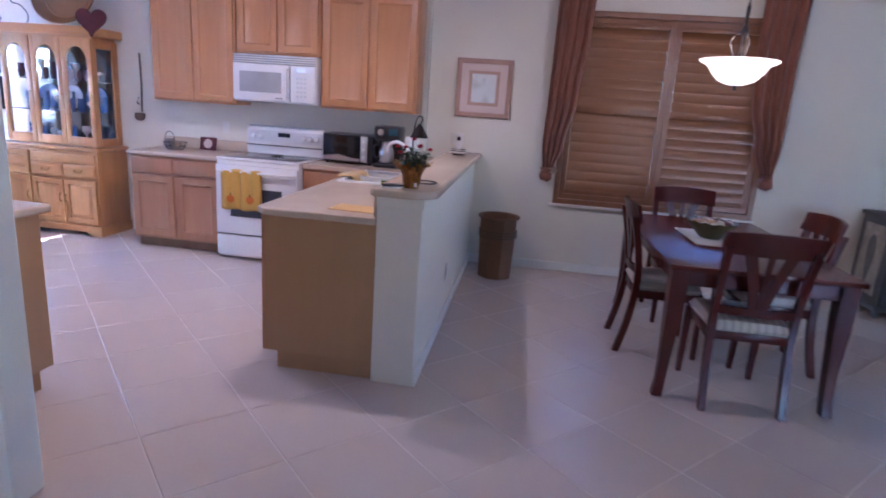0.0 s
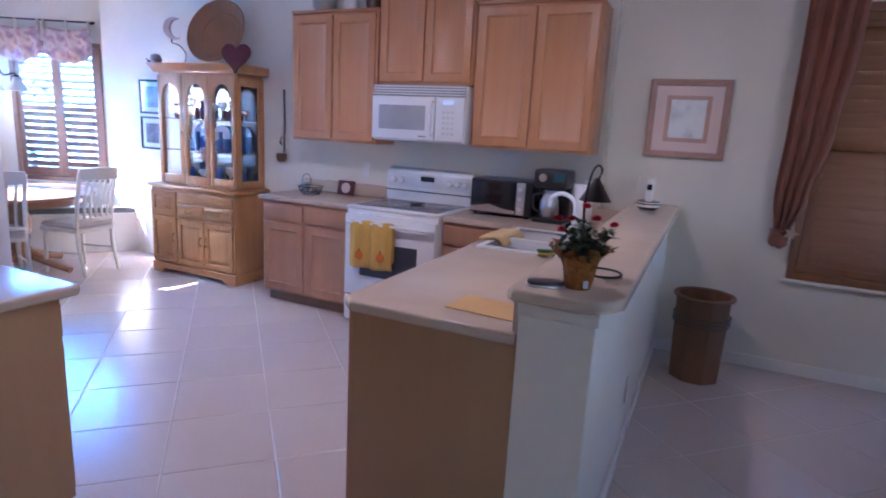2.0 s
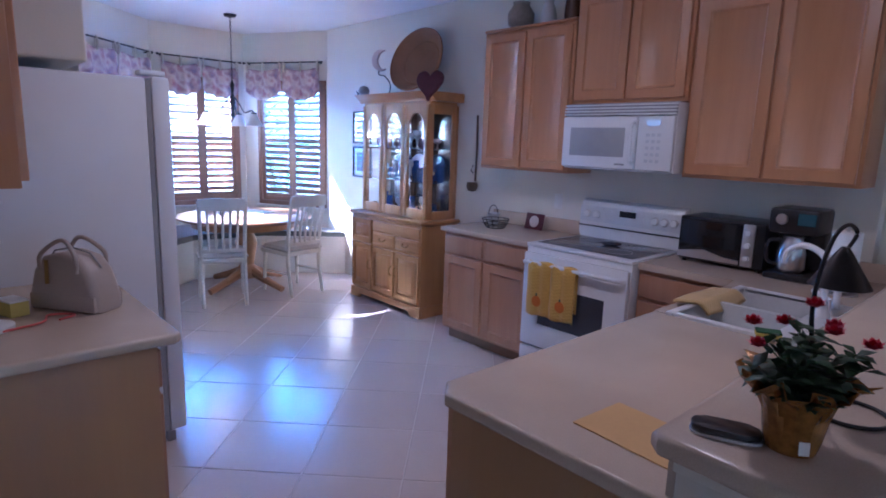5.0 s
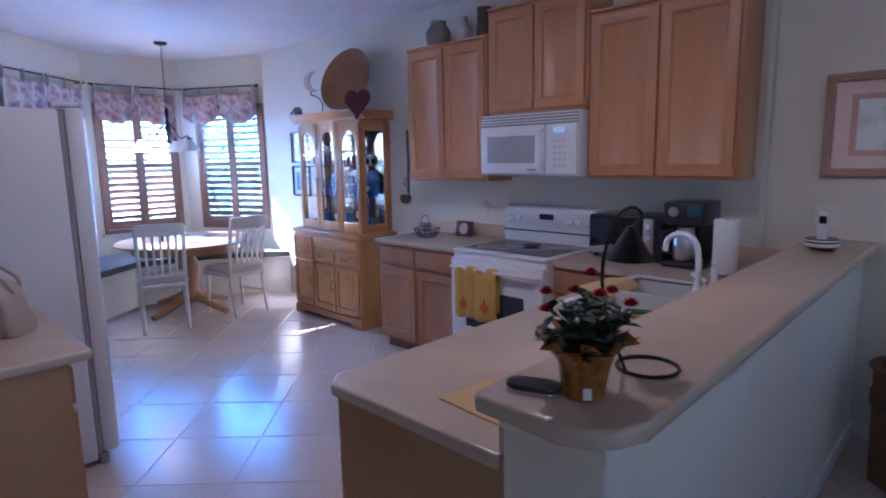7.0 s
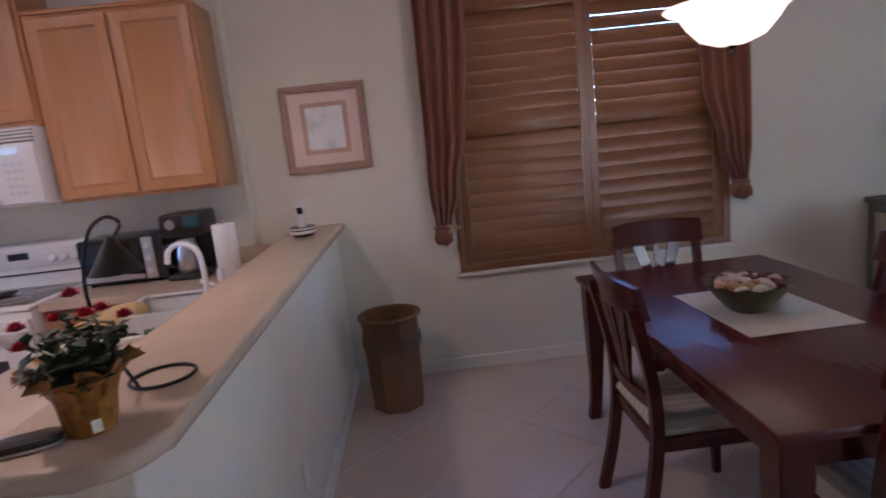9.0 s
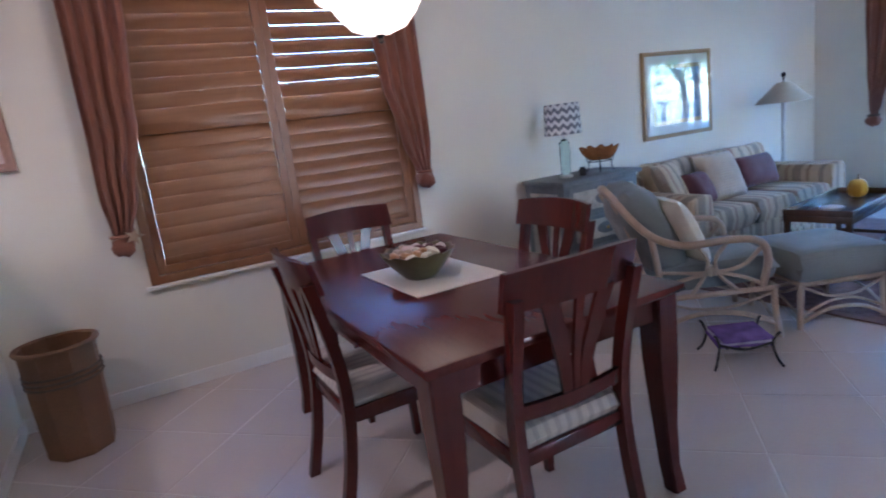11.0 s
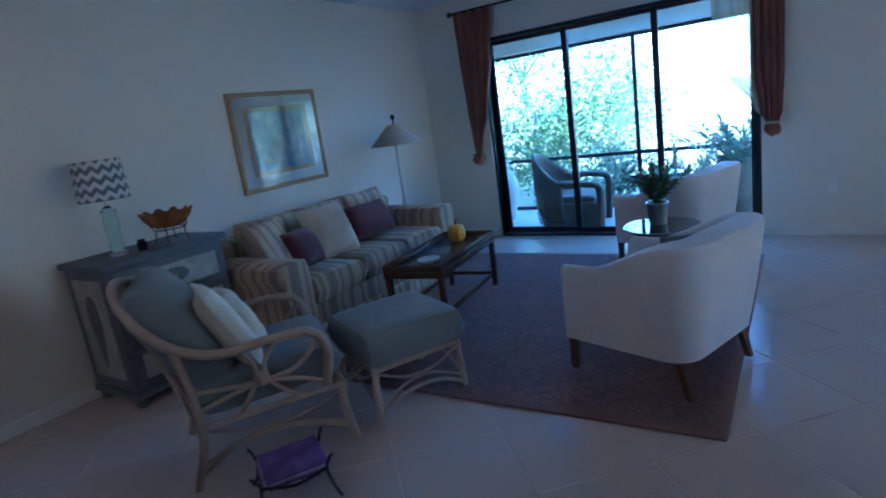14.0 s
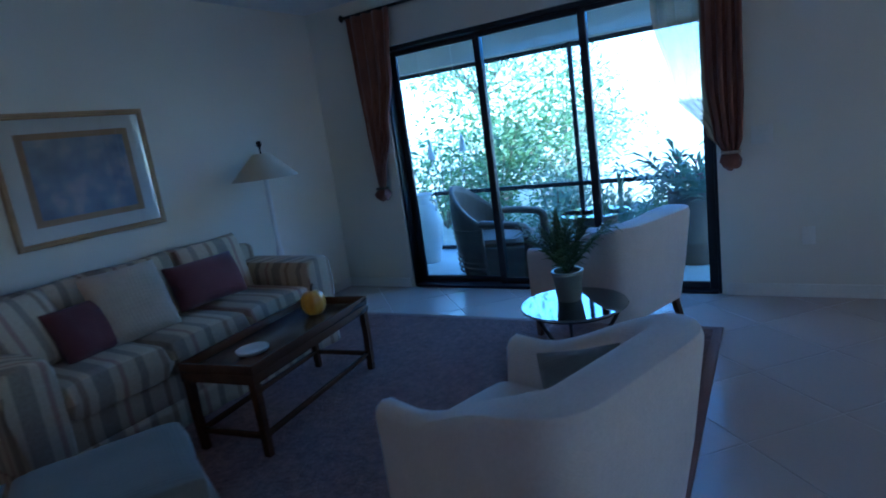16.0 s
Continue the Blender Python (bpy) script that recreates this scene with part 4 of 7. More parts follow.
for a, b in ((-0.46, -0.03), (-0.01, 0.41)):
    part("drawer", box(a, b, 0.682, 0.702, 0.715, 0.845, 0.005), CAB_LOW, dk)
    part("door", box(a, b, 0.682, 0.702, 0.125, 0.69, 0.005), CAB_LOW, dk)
worktop("worktop", [(-1.79, 1.985), (-0.80, 1.985), (-0.80, 2.735), (-0.82, 2.755), (-1.79, 2.755)], 0.867, 0.905, "beige solid-surface desk worktop beside the refrigerator")

# purse
pu = thing("handbag", move(-1.31, 2.55, 0.9065, 0, 0, 35) @ Matrix.Scale(0.85, 4), "taupe dome leather handbag with two handles", "handbag")
bm = bmesh.new()
outline = [(-0.17, 0.0), (0.17, 0.0), (0.175, 0.06), (0.14, 0.17), (0.09, 0.23), (0.0, 0.25), (-0.09, 0.23), (-0.14, 0.17), (-0.175, 0.06)]
prism(outline, -0.075, 0.075, 0.03, bm, Matrix(((1, 0, 0, 0), (0, 0, 1, 0), (0, 1, 0, 0), (0, 0, 0, 1))), 4)
part("body", bm, PURSE, pu)
part("base_band", box(-0.165, 0.165, -0.079, 0.079, 0.002, 0.075, 0.012), PURSE, pu)
for y in (-0.06, 0.06):
    part("handle", tube(curve([(-0.09, y * 1.3, 0.17), (-0.085, y * 1.25, 0.24), (0.0, y * 0.8, 0.30), (0.085, y * 1.25, 0.24), (0.09, y * 1.3, 0.17)], 6), 0.009), PURSE, pu)
part("zip", tube([(0.14, 0, 0.185), (0.09, 0, 0.243), (0.0, 0, 0.262), (-0.09, 0, 0.243), (-0.14, 0, 0.185)], 0.004), GASKET, pu)
part("tassel", tube([(-0.05, -0.085, 0.22), (-0.05, -0.09, 0.12)], 0.008), BRASS, pu)

# odds and ends on the desk
ca = thing("charger_stand", move(-1.17, 2.28, 0.9065), "grey looped stand on a small tray with a red cord", "desk stand")
part("base", lathe([(0.07, 0), (0.07, 0.015), (0.05, 0.022)], 20), CERAMIC, ca)
part("loop", tube(curve([(-0.04, 0, 0.015), (-0.05, 0, 0.10), (0, 0, 0.18), (0.05, 0, 0.10), (0.04, 0, 0.015)], 6), 0.011), STONEWARE, ca)
part("cord", tube(curve([(0.06, 0.03, 0.006), (0.02, 0.14, 0.006), (-0.06, 0.17, 0.006), (-0.02, 0.24, 0.006), (0.02, 0.19, 0.006)], 8), 0.004), plain("coral_cord", (0.60, 0.10, 0.08), 0.5), ca)
bx = thing("small_box", move(-1.33, 2.36, 0.9065, 0, 0, 20), "small yellow and white carton on the desk", "carton")
part("carton", box(-0.05, 0.05, -0.03, 0.03, 0, 0.05, 0.003), plain("yellow_card", (0.62, 0.50, 0.12), 0.6), bx)
part("flap", box(-0.05, 0.05, -0.03, 0.03, 0.051, 0.056), PAPER, bx)

# left counter: bucket, wire basket, framed card
bk = thing("small_bucket", move(-2.02, 5.55, 0.9065), "small galvanised bucket with a wire handle", "bucket")
part("pail", lathe([(0.035, 0), (0.05, 0.095), (0.053, 0.097), (0.047, 0.09), (0.033, 0.008)], 20), STEEL, bk)
part("handle", tube(curve([(-0.05, 0, 0.09), (-0.035, 0, 0.14), (0, 0, 0.16), (0.035, 0, 0.14), (0.05, 0, 0.09)], 5), 0.003), IRON, bk)
wb = thing("wire_basket", move(-1.90, 5.45, 0.9065), "low dark wire basket on the worktop", "basket")
for k, (rr, z) in enumerate(((0.07, 0.004), (0.09, 0.035), (0.105, 0.07))):
    part("ring", tube([(rr * math.cos(a * math.pi / 12), rr * math.sin(a * math.pi / 12), z) for a in range(24)], 0.003, 5, closed=True), IRON, wb)
for k in range(12):
    a = k * math.pi / 6
    part("wire", tube([(0.07 * math.cos(a), 0.07 * math.sin(a), 0.004), (0.09 * math.cos(a), 0.09 * math.sin(a), 0.035), (0.105 * math.cos(a), 0.105 * math.sin(a), 0.07)], 0.002, 5), IRON, wb)
cd = thing("framed_card", move(-1.68, 5.64, 0.9065, -12), "small dark red framed card leaning on the counter", "picture frame")
part("frame", box(-0.085, 0.085, -0.006, 0.006, 0.0, 0.125, 0.004), HEART, cd)
part("print", lathe([(0.045, 0), (0.042, 0.003), (0, 0.004)], 20, m=move(0, -0.0065, 0.062, 90)), MAT_BOARD, cd, "pale floral print")

# wooden ladle and gourd on the wall
ld = thing("wall_ladle", move(-2.44, KITCHEN - 0.012, 0), "long wooden ladle hung on the wall", "wall decoration")
part("handle", tube([(0.0, 0, 1.22), (0.008, 0, 1.5), (0.0, 0, 1.78)], 0.009), BARK, ld)
part("bowl", lathe([(0.0, 0), (0.035, 0.01), (0.05, 0.045), (0.045, 0.08), (0.04, 0.08), (0.0, 0.03)], 20, m=move(0, -0.035, 1.13)), BARK, ld)
part("hook", tube([(-0.03, 0, 1.36), (-0.045, -0.01, 1.31), (-0.02, -0.01, 1.29)], 0.006), IRON, ld)

# pots on top of the cabinets
for x, prof, mt, lb in ((-1.90, [(0.06, 0), (0.095, 0.05), (0.10, 0.12), (0.06, 0.18), (0.065, 0.20), (0.05, 0.19)], STONEWARE, "round brown stoneware crock"),
                        (-1.64, [(0.05, 0), (0.06, 0.05), (0.045, 0.13), (0.03, 0.16), (0.04, 0.19), (0.025, 0.19)], CERAMIC, "white ceramic jug"),
                        (-1.43, [(0.055, 0), (0.06, 0.06), (0.05, 0.2), (0.055, 0.22), (0.04, 0.22)], WALNUT, "dark wooden canister")):
    ob = tagged(part("crock", lathe(prof, 24), mt), lb + " on top of the cabinets", "pot")
    ob.location = (x, 5.62, 2.383)

# bar: roses in a foil-wrapped pot
ro = thing("rose_pot", move(0.85, 3.18, 1.0725), "potted red miniature roses in crinkled amber foil", "potted plant")
bm = bmesh.new()
rings = []
for k, (rr, z, wob) in enumerate(((0.052, 0.0, 0), (0.058, 0.03, 0.002), (0.066, 0.09, 0.003), (0.078, 0.125, 0.006), (0.105, 0.155, 0.014), (0.125, 0.17, 0.022))):
    rings.append([bm.verts.new(((rr + wob * math.sin(i * 2.9 + k)) * math.cos(i * math.pi / 18), (rr + wob * math.cos(i * 2.3 + k)) * math.sin(i * math.pi / 18), z + wob * 0.8 * math.sin(i * 1.7))) for i in range(36)])
for a, b in zip(rings, rings[1:]):
    for i in range(36):
        bm.faces.new((a[i], a[(i + 1) % 36], b[(i + 1) % 36], b[i]))
bm.faces.new(list(reversed(rings[0])))
ob = part("foil", bm, FOIL, ro, "crinkled amber foil wrap", smooth=25)
sm = ob.modifiers.new("thickness", "SOLIDIFY")
sm.thickness = 0.0015
part("soil", lathe([(0.0, 0.11), (0.068, 0.11), (0.06, 0.118), (0, 0.12)], 20), BARK, ro)
part("tag", box(-0.011, 0.011, -0.0012, 0.0012, 0, 0.03, m=move(0.042, -0.05, 0.012, -8, 0, 40)), PAPER, ro, "white price tag", smooth=0)


def leaf(bm, p, d, size, wide=0.45, droop=0.2):
    """A pointed leaf of four faces from p along d."""
    d = d.normalized()
    s = d.cross(Vector((0, 0, 1)))
    s = s.normalized() if s.length > 0.05 else Vector((1, 0, 0))
    n = s.cross(d)
    mid = p + d * size * 0.5 + n * size * 0.06
    tip = p + d * size - Vector((0, 0, size * droop))
    a, b, c, e, f = (bm.verts.new(v) for v in (p, mid + s * size * wide / 2 - n * size * 0.05, tip, mid - s * size * wide / 2 - n * size * 0.05, mid))
    for q in ((a, b, f), (b, c, f), (c, e, f), (e, a, f)):
        bm.faces.new(q)


bm, stems = bmesh.new(), bmesh.new()
for k in range(46):
    a, t = random.uniform(0, 6.28), random.uniform(0.15, 1.0)
    end = Vector((0.125 * t * math.cos(a), 0.125 * t * math.sin(a), random.uniform(0.17, 0.29) - 0.04 * t))
    tube([(0.02 * math.cos(a), 0.02 * math.sin(a), 0.115), end * 0.55 + Vector((0, 0, 0.07)), end], 0.0018, 5, stems)
    for q in range(13):
        f = random.uniform(0.25, 1.05)
        p = Vector((0.02 * math.cos(a), 0.02 * math.sin(a), 0.12)).lerp(end, f)
        leaf(bm, p, Vector((random.uniform(-1, 1), random.uniform(-1, 1), random.uniform(-0.3, 0.7))), random.uniform(0.03, 0.058), 0.62)
tagged(part("foliage", bm, LEAF_DARK, ro), kind="stuff")
tagged(part("stalk", stems, LEAF, ro), kind="stuff")
ro.scale = (0.72, 0.72, 0.72)
for k, (x, y, z) in enumerate(((0.0, 0.03, 0.325), (-0.10, -0.03, 0.27), (0.055, -0.02, 0.285), (0.115, 0.03, 0.26), (-0.06, 0.05, 0.265), (-0.07, -0.075, 0.235), (0.03, 0.09, 0.27))):
    bm = bmesh.new()
    for q in range(16):
        a, t = q * 2.4, 0.25 + q / 16
        leaf(bm, Vector((x, y, z)), Vector((math.cos(a) * t, math.sin(a) * t, 1.05 - 0.6 * t)), 0.022 + 0.006 * t, 1.0, -0.1)
    tagged(part("rose", bm, PETAL, ro, "red rose bloom"), kind="stuff")

# phone beside it
gl = thing("mobile_phone", move(0.765, 3.135, 1.0725, 0, 0, 22), "black and chrome folding mobile phone on the bar", "phone")
part("body", prism([(0.055 * math.copysign(abs(math.cos(a)) ** 0.5, math.cos(a)), 0.026 * math.copysign(abs(math.sin(a)) ** 0.6, math.sin(a))) for a in [i * math.pi / 14 for i in range(28)]], 0.006, 0.017, 0.004), BLACK, gl)
part("rim", prism([(0.057 * math.copysign(abs(math.cos(a)) ** 0.5, math.cos(a)), 0.028 * math.copysign(abs(math.sin(a)) ** 0.6, math.sin(a))) for a in [i * math.pi / 14 for i in range(28)]], 0.0, 0.0055, 0.002), STEEL, gl)

# iron candle lamp with a conical shade
il = thing("iron_lamp", move(0.88, 3.40, 1.0725), "wrought iron candle lamp with a conical metal shade", "candle lamp")
part("base_ring", tube([(0.065 * math.cos(a * math.pi / 16), 0.065 * math.sin(a * math.pi / 16), 0.004) for a in range(32)], 0.004, 6, closed=True), IRON, il)
part("stem", tube(curve([(-0.02, -0.062, 0.005), (-0.045, -0.10, 0.12), (-0.055, -0.11, 0.23), (-0.05, -0.075, 0.325), (-0.042, -0.02, 0.352), (-0.035, 0.02, 0.335), (-0.04, -0.005, 0.308)], 7), 0.0038, 8), IRON, il)
part("shade", lathe([(0.006, 0.312), (0.015, 0.299), (0.048, 0.244), (0.051, 0.239), (0.047, 0.241), (0.013, 0.292)], 28, m=move(-0.042, -0.015, 0)), BRONZE, il)

ev = tagged(part("envelope", prism([(-0.13, -0.09), (0.13, -0.09), (0.13, 0.09), (-0.13, 0.09)], 0, 0.003), MANILA), "manila envelope lying on the worktop", "envelope")
ev.matrix_world = move(0.53, 3.32, 0.911, 0, 0, -4)

dt = thing("dish_towel", move(0.12, 4.62, 0.912), "folded buff yellow towel draped over the sink rim", "towel")
bm = bmesh.new()
rows = []
for j in range(17):
    v = j / 16
    line = []
    for i in range(15):
        u = i / 14
        over = max(0.0, u - 0.5)
        line.append(bm.verts.new((-0.075 + 0.15 * min(u, 0.5) + 0.10 * over, -0.19 + 0.38 * v + 0.07 * u, 0.026 + 0.003 * math.sin(5 * v + 2 * u) - 0.22 * over * over)))
    rows.append(line)
for a, b in zip(rows, rows[1:]):
    for i in range(14):
        bm.faces.new((a[i], a[i + 1], b[i + 1], b[i]))
ob = part("cloth", bm, BUFF_TOWEL, dt)
sm = ob.modifiers.new("thickness", "SOLIDIFY")
sm.thickness, sm.offset = 0.012, -1

ph = thing("cordless_phone", move(0.81, 5.42, 1.0725), "cordless phone standing on a striped basket cradle", "phone")
part("cradle", lathe([(0.05, 0), (0.072, 0.025), (0.07, 0.055), (0.0, 0.05)], 24), BLACK, ph)
part("stripe", lathe([(0.0705, 0.018), (0.0735, 0.023), (0.0735, 0.030), (0.0715, 0.034)], 24), CREAM_WOOD, ph)
part("stripe", lathe([(0.0715, 0.042), (0.0722, 0.045), (0.0715, 0.049), (0.0705, 0.05)], 24), CREAM_WOOD, ph)
part("handset", box(-0.022, 0.022, -0.012, 0.014, 0.045, 0.185, 0.008), APPL, ph)
part("screen", box(-0.015, 0.015, -0.0145, -0.0125, 0.125, 0.16), BLACKGLASS, ph, smooth=0)


def plate(x, y, z, turn, label, kind_name, w=0.07, h=0.115):
    p = thing(kind_name, move(x, y, z, 0, 0, turn), label, kind_name.replace("_", " "))
    part("plate", box(-w / 2, w / 2, -0.007, -0.001, -h / 2, h / 2, 0.003), TRIM, p)
    for k in ((-0.018, 0.018) if w > 0.1 else (0.0,)):
        part("rocker", box(k - 0.009, k + 0.009, -0.011, -0.0075, -0.03, 0.03, 0.002), TRIM, p)
    return p


plate(0.74, NORTH, 1.19, 0, "white wall outlet above the bar", "outlet", 0.12)
plate(-1.55, KITCHEN, 1.13, 0, "white wall outlet above the worktop", "outlet")
plate(EAST, 2.34, 1.05, -90, "white double light switch beside the sliding door", "light_switch", 0.12)
plate(EAST, 2.10, 0.40, -90, "white low wall outlet", "outlet")
plate(0.93, 4.2, 0.35, 90, "white outlet on the half wall", "outlet")

# ---- hutch ----
HX, HS = -3.165, 0.88
hu = thing("china_hutch", move(HX, KITCHEN - 0.006, 0), "honey oak china hutch with arched glass doors", "china cabinet")
hu.scale = (HS, 1, 1)
HB, HF = 0.60, 0.385
part("lower_case", box(-HB, HB, -0.43, 0, 0.09, 0.83, 0.008), HUTCH, hu)
part("counter_shelf", box(-HB - 0.03, HB + 0.03, -0.46, 0, 0.831, 0.865, 0.012), HUTCH_H, hu)
bm = prism([(-HB - 0.012, 0), (-HB + 0.14, 0), (-HB + 0.17, 0.045), (HB - 0.17, 0.045), (HB - 0.14, 0), (HB + 0.012, 0), (HB + 0.012, 0.1), (-HB - 0.012, 0.1)], -0.448, -0.42, 0.004, m=Matrix(((1, 0, 0, 0), (0, 0, 1, 0), (0, 1, 0, 0), (0, 0, 0, 1))))
part("plinth", bm, HUTCH_H, hu)
for s in (-1, 1):
    part("plinth_side", box(min(s * HB, s * (HB + 0.012)), max(s * HB, s * (HB + 0.012)), -0.42, 0, 0.0, 0.1, 0.003), HUTCH_H, hu)


def oak_door(a, b, z0, z1, y, arched=False):
    r = 0.05
    d = part("door", loft(a, b, z0, z1, [(0, y), (0, y - 0.016), (0.004, y - 0.02), (r - 0.006, y - 0.02), (r, y - 0.017), (r + 0.004, y - 0.006)]), HUTCH, hu)
    part("raised_panel", loft(a + r + 0.006, b - r - 0.006, z0 + r + 0.006, z1 - r - 0.006, [(0, y - 0.004), (0, y - 0.008), (0.028, y - 0.019), (0.031, y - 0.021), (0.036, y - 0.021)]), HUTCH, d)
    return d


for k, (a, b) in enumerate(((-0.585, -0.22), (-0.205, 0.175), (0.19, 0.575))):
    d = oak_door(a, b, 0.12, 0.55 if k else 0.56, -0.431)
    part("handle", tube(curve([((a + 0.03) if k == 2 else (b - 0.03), -0.452, 0.32), ((a + 0.03) if k == 2 else (b - 0.03), -0.475, 0.345), ((a + 0.03) if k == 2 else (b - 0.03), -0.475, 0.385), ((a + 0.03) if k == 2 else (b - 0.03), -0.452, 0.41)], 4), 0.005), BRASS, d)
oak_door(-0.585, -0.22, 0.575, 0.80, -0.431)
for a, b in ((-0.205, 0.18), (0.19, 0.575)):
    d = part("drawer", loft(a, b, 0.575, 0.69, [(0, -0.431), (0, -0.443), (0.012, -0.447), (0.016, -0.453), (0.024, -0.455)]), HUTCH_H, hu)
    part("drawer_pull", tube(curve([((a + b) / 2 - 0.045, -0.452, 0.645), ((a + b) / 2 - 0.035, -0.472, 0.625), ((a + b) / 2 + 0.035, -0.472, 0.625), ((a + b) / 2 + 0.045, -0.452, 0.645)], 5), 0.005), BRASS, d)
part("slide_tray", box(-0.205, 0.575, -0.447, -0.431, 0.71, 0.80, 0.006), HUTCH_H, hu)
# upper case
U = 0.55
part("back", box(-U, U, -0.012, 0, 0.866, 1.86), HUTCH, hu)
part("mirror", box(-U + 0.01, U - 0.01, -0.02, -0.0125, 0.88, 1.85), MIRROR, hu, "mirrored back of the hutch", smooth=0)
for s in (-1, 1):
    bm = box(min(s * U, s * (U - 0.022)), max(s * U, s * (U - 0.022)), -0.33, -0.285, 0.866, 1.86, 0.003)
    box(min(s * U, s * (U - 0.022)), max(s * U, s * (U - 0.022)), -0.07, -0.021, 0.866, 1.86, 0.003, bm)
    box(min(s * U, s * (U - 0.022)), max(s * U, s * (U - 0.022)), -0.285, -0.07, 0.866, 0.94, 0.003, bm)
    box(min(s * U, s * (U - 0.022)), max(s * U, s * (U - 0.022)), -0.285, -0.07, 1.78, 1.86, 0.003, bm)
    sd = part("side_frame", bm, HUTCH, hu)
    g = part("side_glass", box(s * (U - 0.013) - 0.002, s * (U - 0.013) + 0.002, -0.29, -0.065, 0.935, 1.785), PANE, sd, "clear side glass", smooth=0)
    g.visible_shadow = False
part("top_board", box(-U, U, -0.33, -0.021, 1.86, 1.885), HUTCH_H, hu)
prof = [(0, 1.886), (-0.335, 1.886), (-0.345, 1.905), (-0.375, 1.925), (-0.40, 1.95), (-0.41, 1.962), (0, 1.962)]
bm = prism(prof, -U - 0.075, U + 0.075, 0.004, m=Matrix(((0, 0, 1, 0), (1, 0, 0, 0), (0, 1, 0, 0), (0, 0, 0, 1))))
part("crown", bm, HUTCH_H, hu)
for z in (1.18, 1.47):
    sh = part("glass_shelf", box(-U + 0.025, U - 0.025, -0.31, -0.025, z, z + 0.007), PANE, hu, smooth=0)
    sh.visible_shadow = False
w3 = (2 * U) / 3
for k in range(3):
    a, b = -U + k * w3 + 0.003, -U + (k + 1) * w3 - 0.003
    mid, hw, z0, zs, zt = (a + b) / 2, (b - a) / 2 - 0.055, 0.955, 1.64, 1.86
    bm = bmesh.new()
    # frame round an arched opening, built from strips
    box(a, a + 0.055, -0.352, -0.331, 0.868, zt, 0.003, bm)
    box(b - 0.055, b, -0.352, -0.331, 0.868, zt, 0.003, bm)
    box(a + 0.055, b - 0.055, -0.352, -0.331, 0.868, z0, 0.003, bm)
    n = 14
    pts = [(mid - hw * math.cos(i * math.pi / n), zs + 0.15 * math.sin(i * math.pi / n)) for i in range(n + 1)]
    for y in (-0.352, -0.331):
        lo = [bm.verts.new((x, y, z)) for x, z in pts]
        hi = [bm.verts.new((x, y, zt)) for x, z in pts]
        for i in range(n):
            bm.faces.new((lo[i], lo[i + 1], hi[i + 1], hi[i]))
    f0 = [bm.verts.new((x, -0.352, z)) for x, z in pts]
    f1 = [bm.verts.new((x, -0.331, z)) for x, z in pts]
    for i in range(n):
        bm.faces.new((f0[i], f0[i + 1], f1[i + 1], f1[i]))
    d = part("glass_door", bm, HUTCH, hu, "arched oak glass door")
    g = part("door_glass", box(a + 0.05, b - 0.05, -0.343, -0.340, z0 - 0.005, zt - 0.02), PANE, d, "clear door glass", smooth=0)
    g.visible_shadow = False
    part("knob", lathe([(0.008, 0), (0.012, 0.012), (0, 0.018)], 12, m=move(b - 0.025, -0.352, 1.35, 90)), BRASS, d)
# crockery inside
for k in range(30):
    x = -U + 0.09 + 0.102 * (k // 3) + random.uniform(-0.015, 0.015)
    z = (0.868, 1.188, 1.478)[k % 3]
    mt = (BLUEGLASS, CERAMIC, HEART, CERAMIC, BLUEGLASS, STEEL)[k % 6]
    h = random.uniform(0.09, 0.19)
    r = random.uniform(0.03, 0.045)
    pr = ([(r * 0.6, 0), (r, h * 0.4), (r * 0.8, h * 0.8), (r * 0.9, h), (r * 0.7, h)], [(r * 0.7, 0), (r * 0.2, h * 0.1), (r * 0.2, h * 0.5), (r, h * 0.75), (r * 0.9, h), (r * 0.8, h)])[k % 2]
    ob = tagged(part("ornament" if k % 2 else "goblet", lathe(pr, 16), mt), "small glass and china ornament on a hutch shelf", "ornament", "hutch china")
    ob.location = (HX + HS * x, KITCHEN - 0.13 - 0.045 * (k % 4), z)
for x in (-0.3, 0.0, 0.3):
    ob = tagged(part("plate", lathe([(0.0, 0), (0.07, 0.004), (0.12, 0.016), (0.117, 0.02), (0.0, 0.006)], 26), BLUEGLASS if x else CERAMIC), "blue and white china plate standing in the hutch", "plate", "hutch china")
    ob.matrix_world = move(HX + HS * x, KITCHEN - 0.045, 1.30 + 0.01, 80)

# things on top of the hutch
bs = thing("wicker_bowl", move(-3.05, 5.60, 2.245, 70, 0, 8), "large round wicker bowl leaning against the wall", "basket")
part("weave", lathe([(0.0, -0.07), (0.15, -0.065), (0.23, -0.03), (0.285, 0.03), (0.30, 0.055), (0.285, 0.055), (0.22, -0.01), (0.14, -0.045), (0.0, -0.05)], 40), BOWL_WICKER, bs)
for rr, z in ((0.292, 0.055), (0.262, 0.022), (0.2, -0.02)):
    part("coil", tube([(rr * math.cos(a * math.pi / 20), rr * math.sin(a * math.pi / 20), z) for a in range(40)], 0.008, 6, closed=True), BOWL_WICKER, bs)
ht = thing("wooden_heart", move(-2.60, 5.335, 1.955, -8, 0, 12), "dark red painted wooden heart hanging over the hutch edge", "wall decoration")
hp = [(0.0085 * 16 * math.sin(t) ** 3, 0.0085 * (13 * math.cos(t) - 5 * math.cos(2 * t) - 2 * math.cos(3 * t) - math.cos(4 * t))) for t in [2 * math.pi * i / 40 for i in range(40)]]
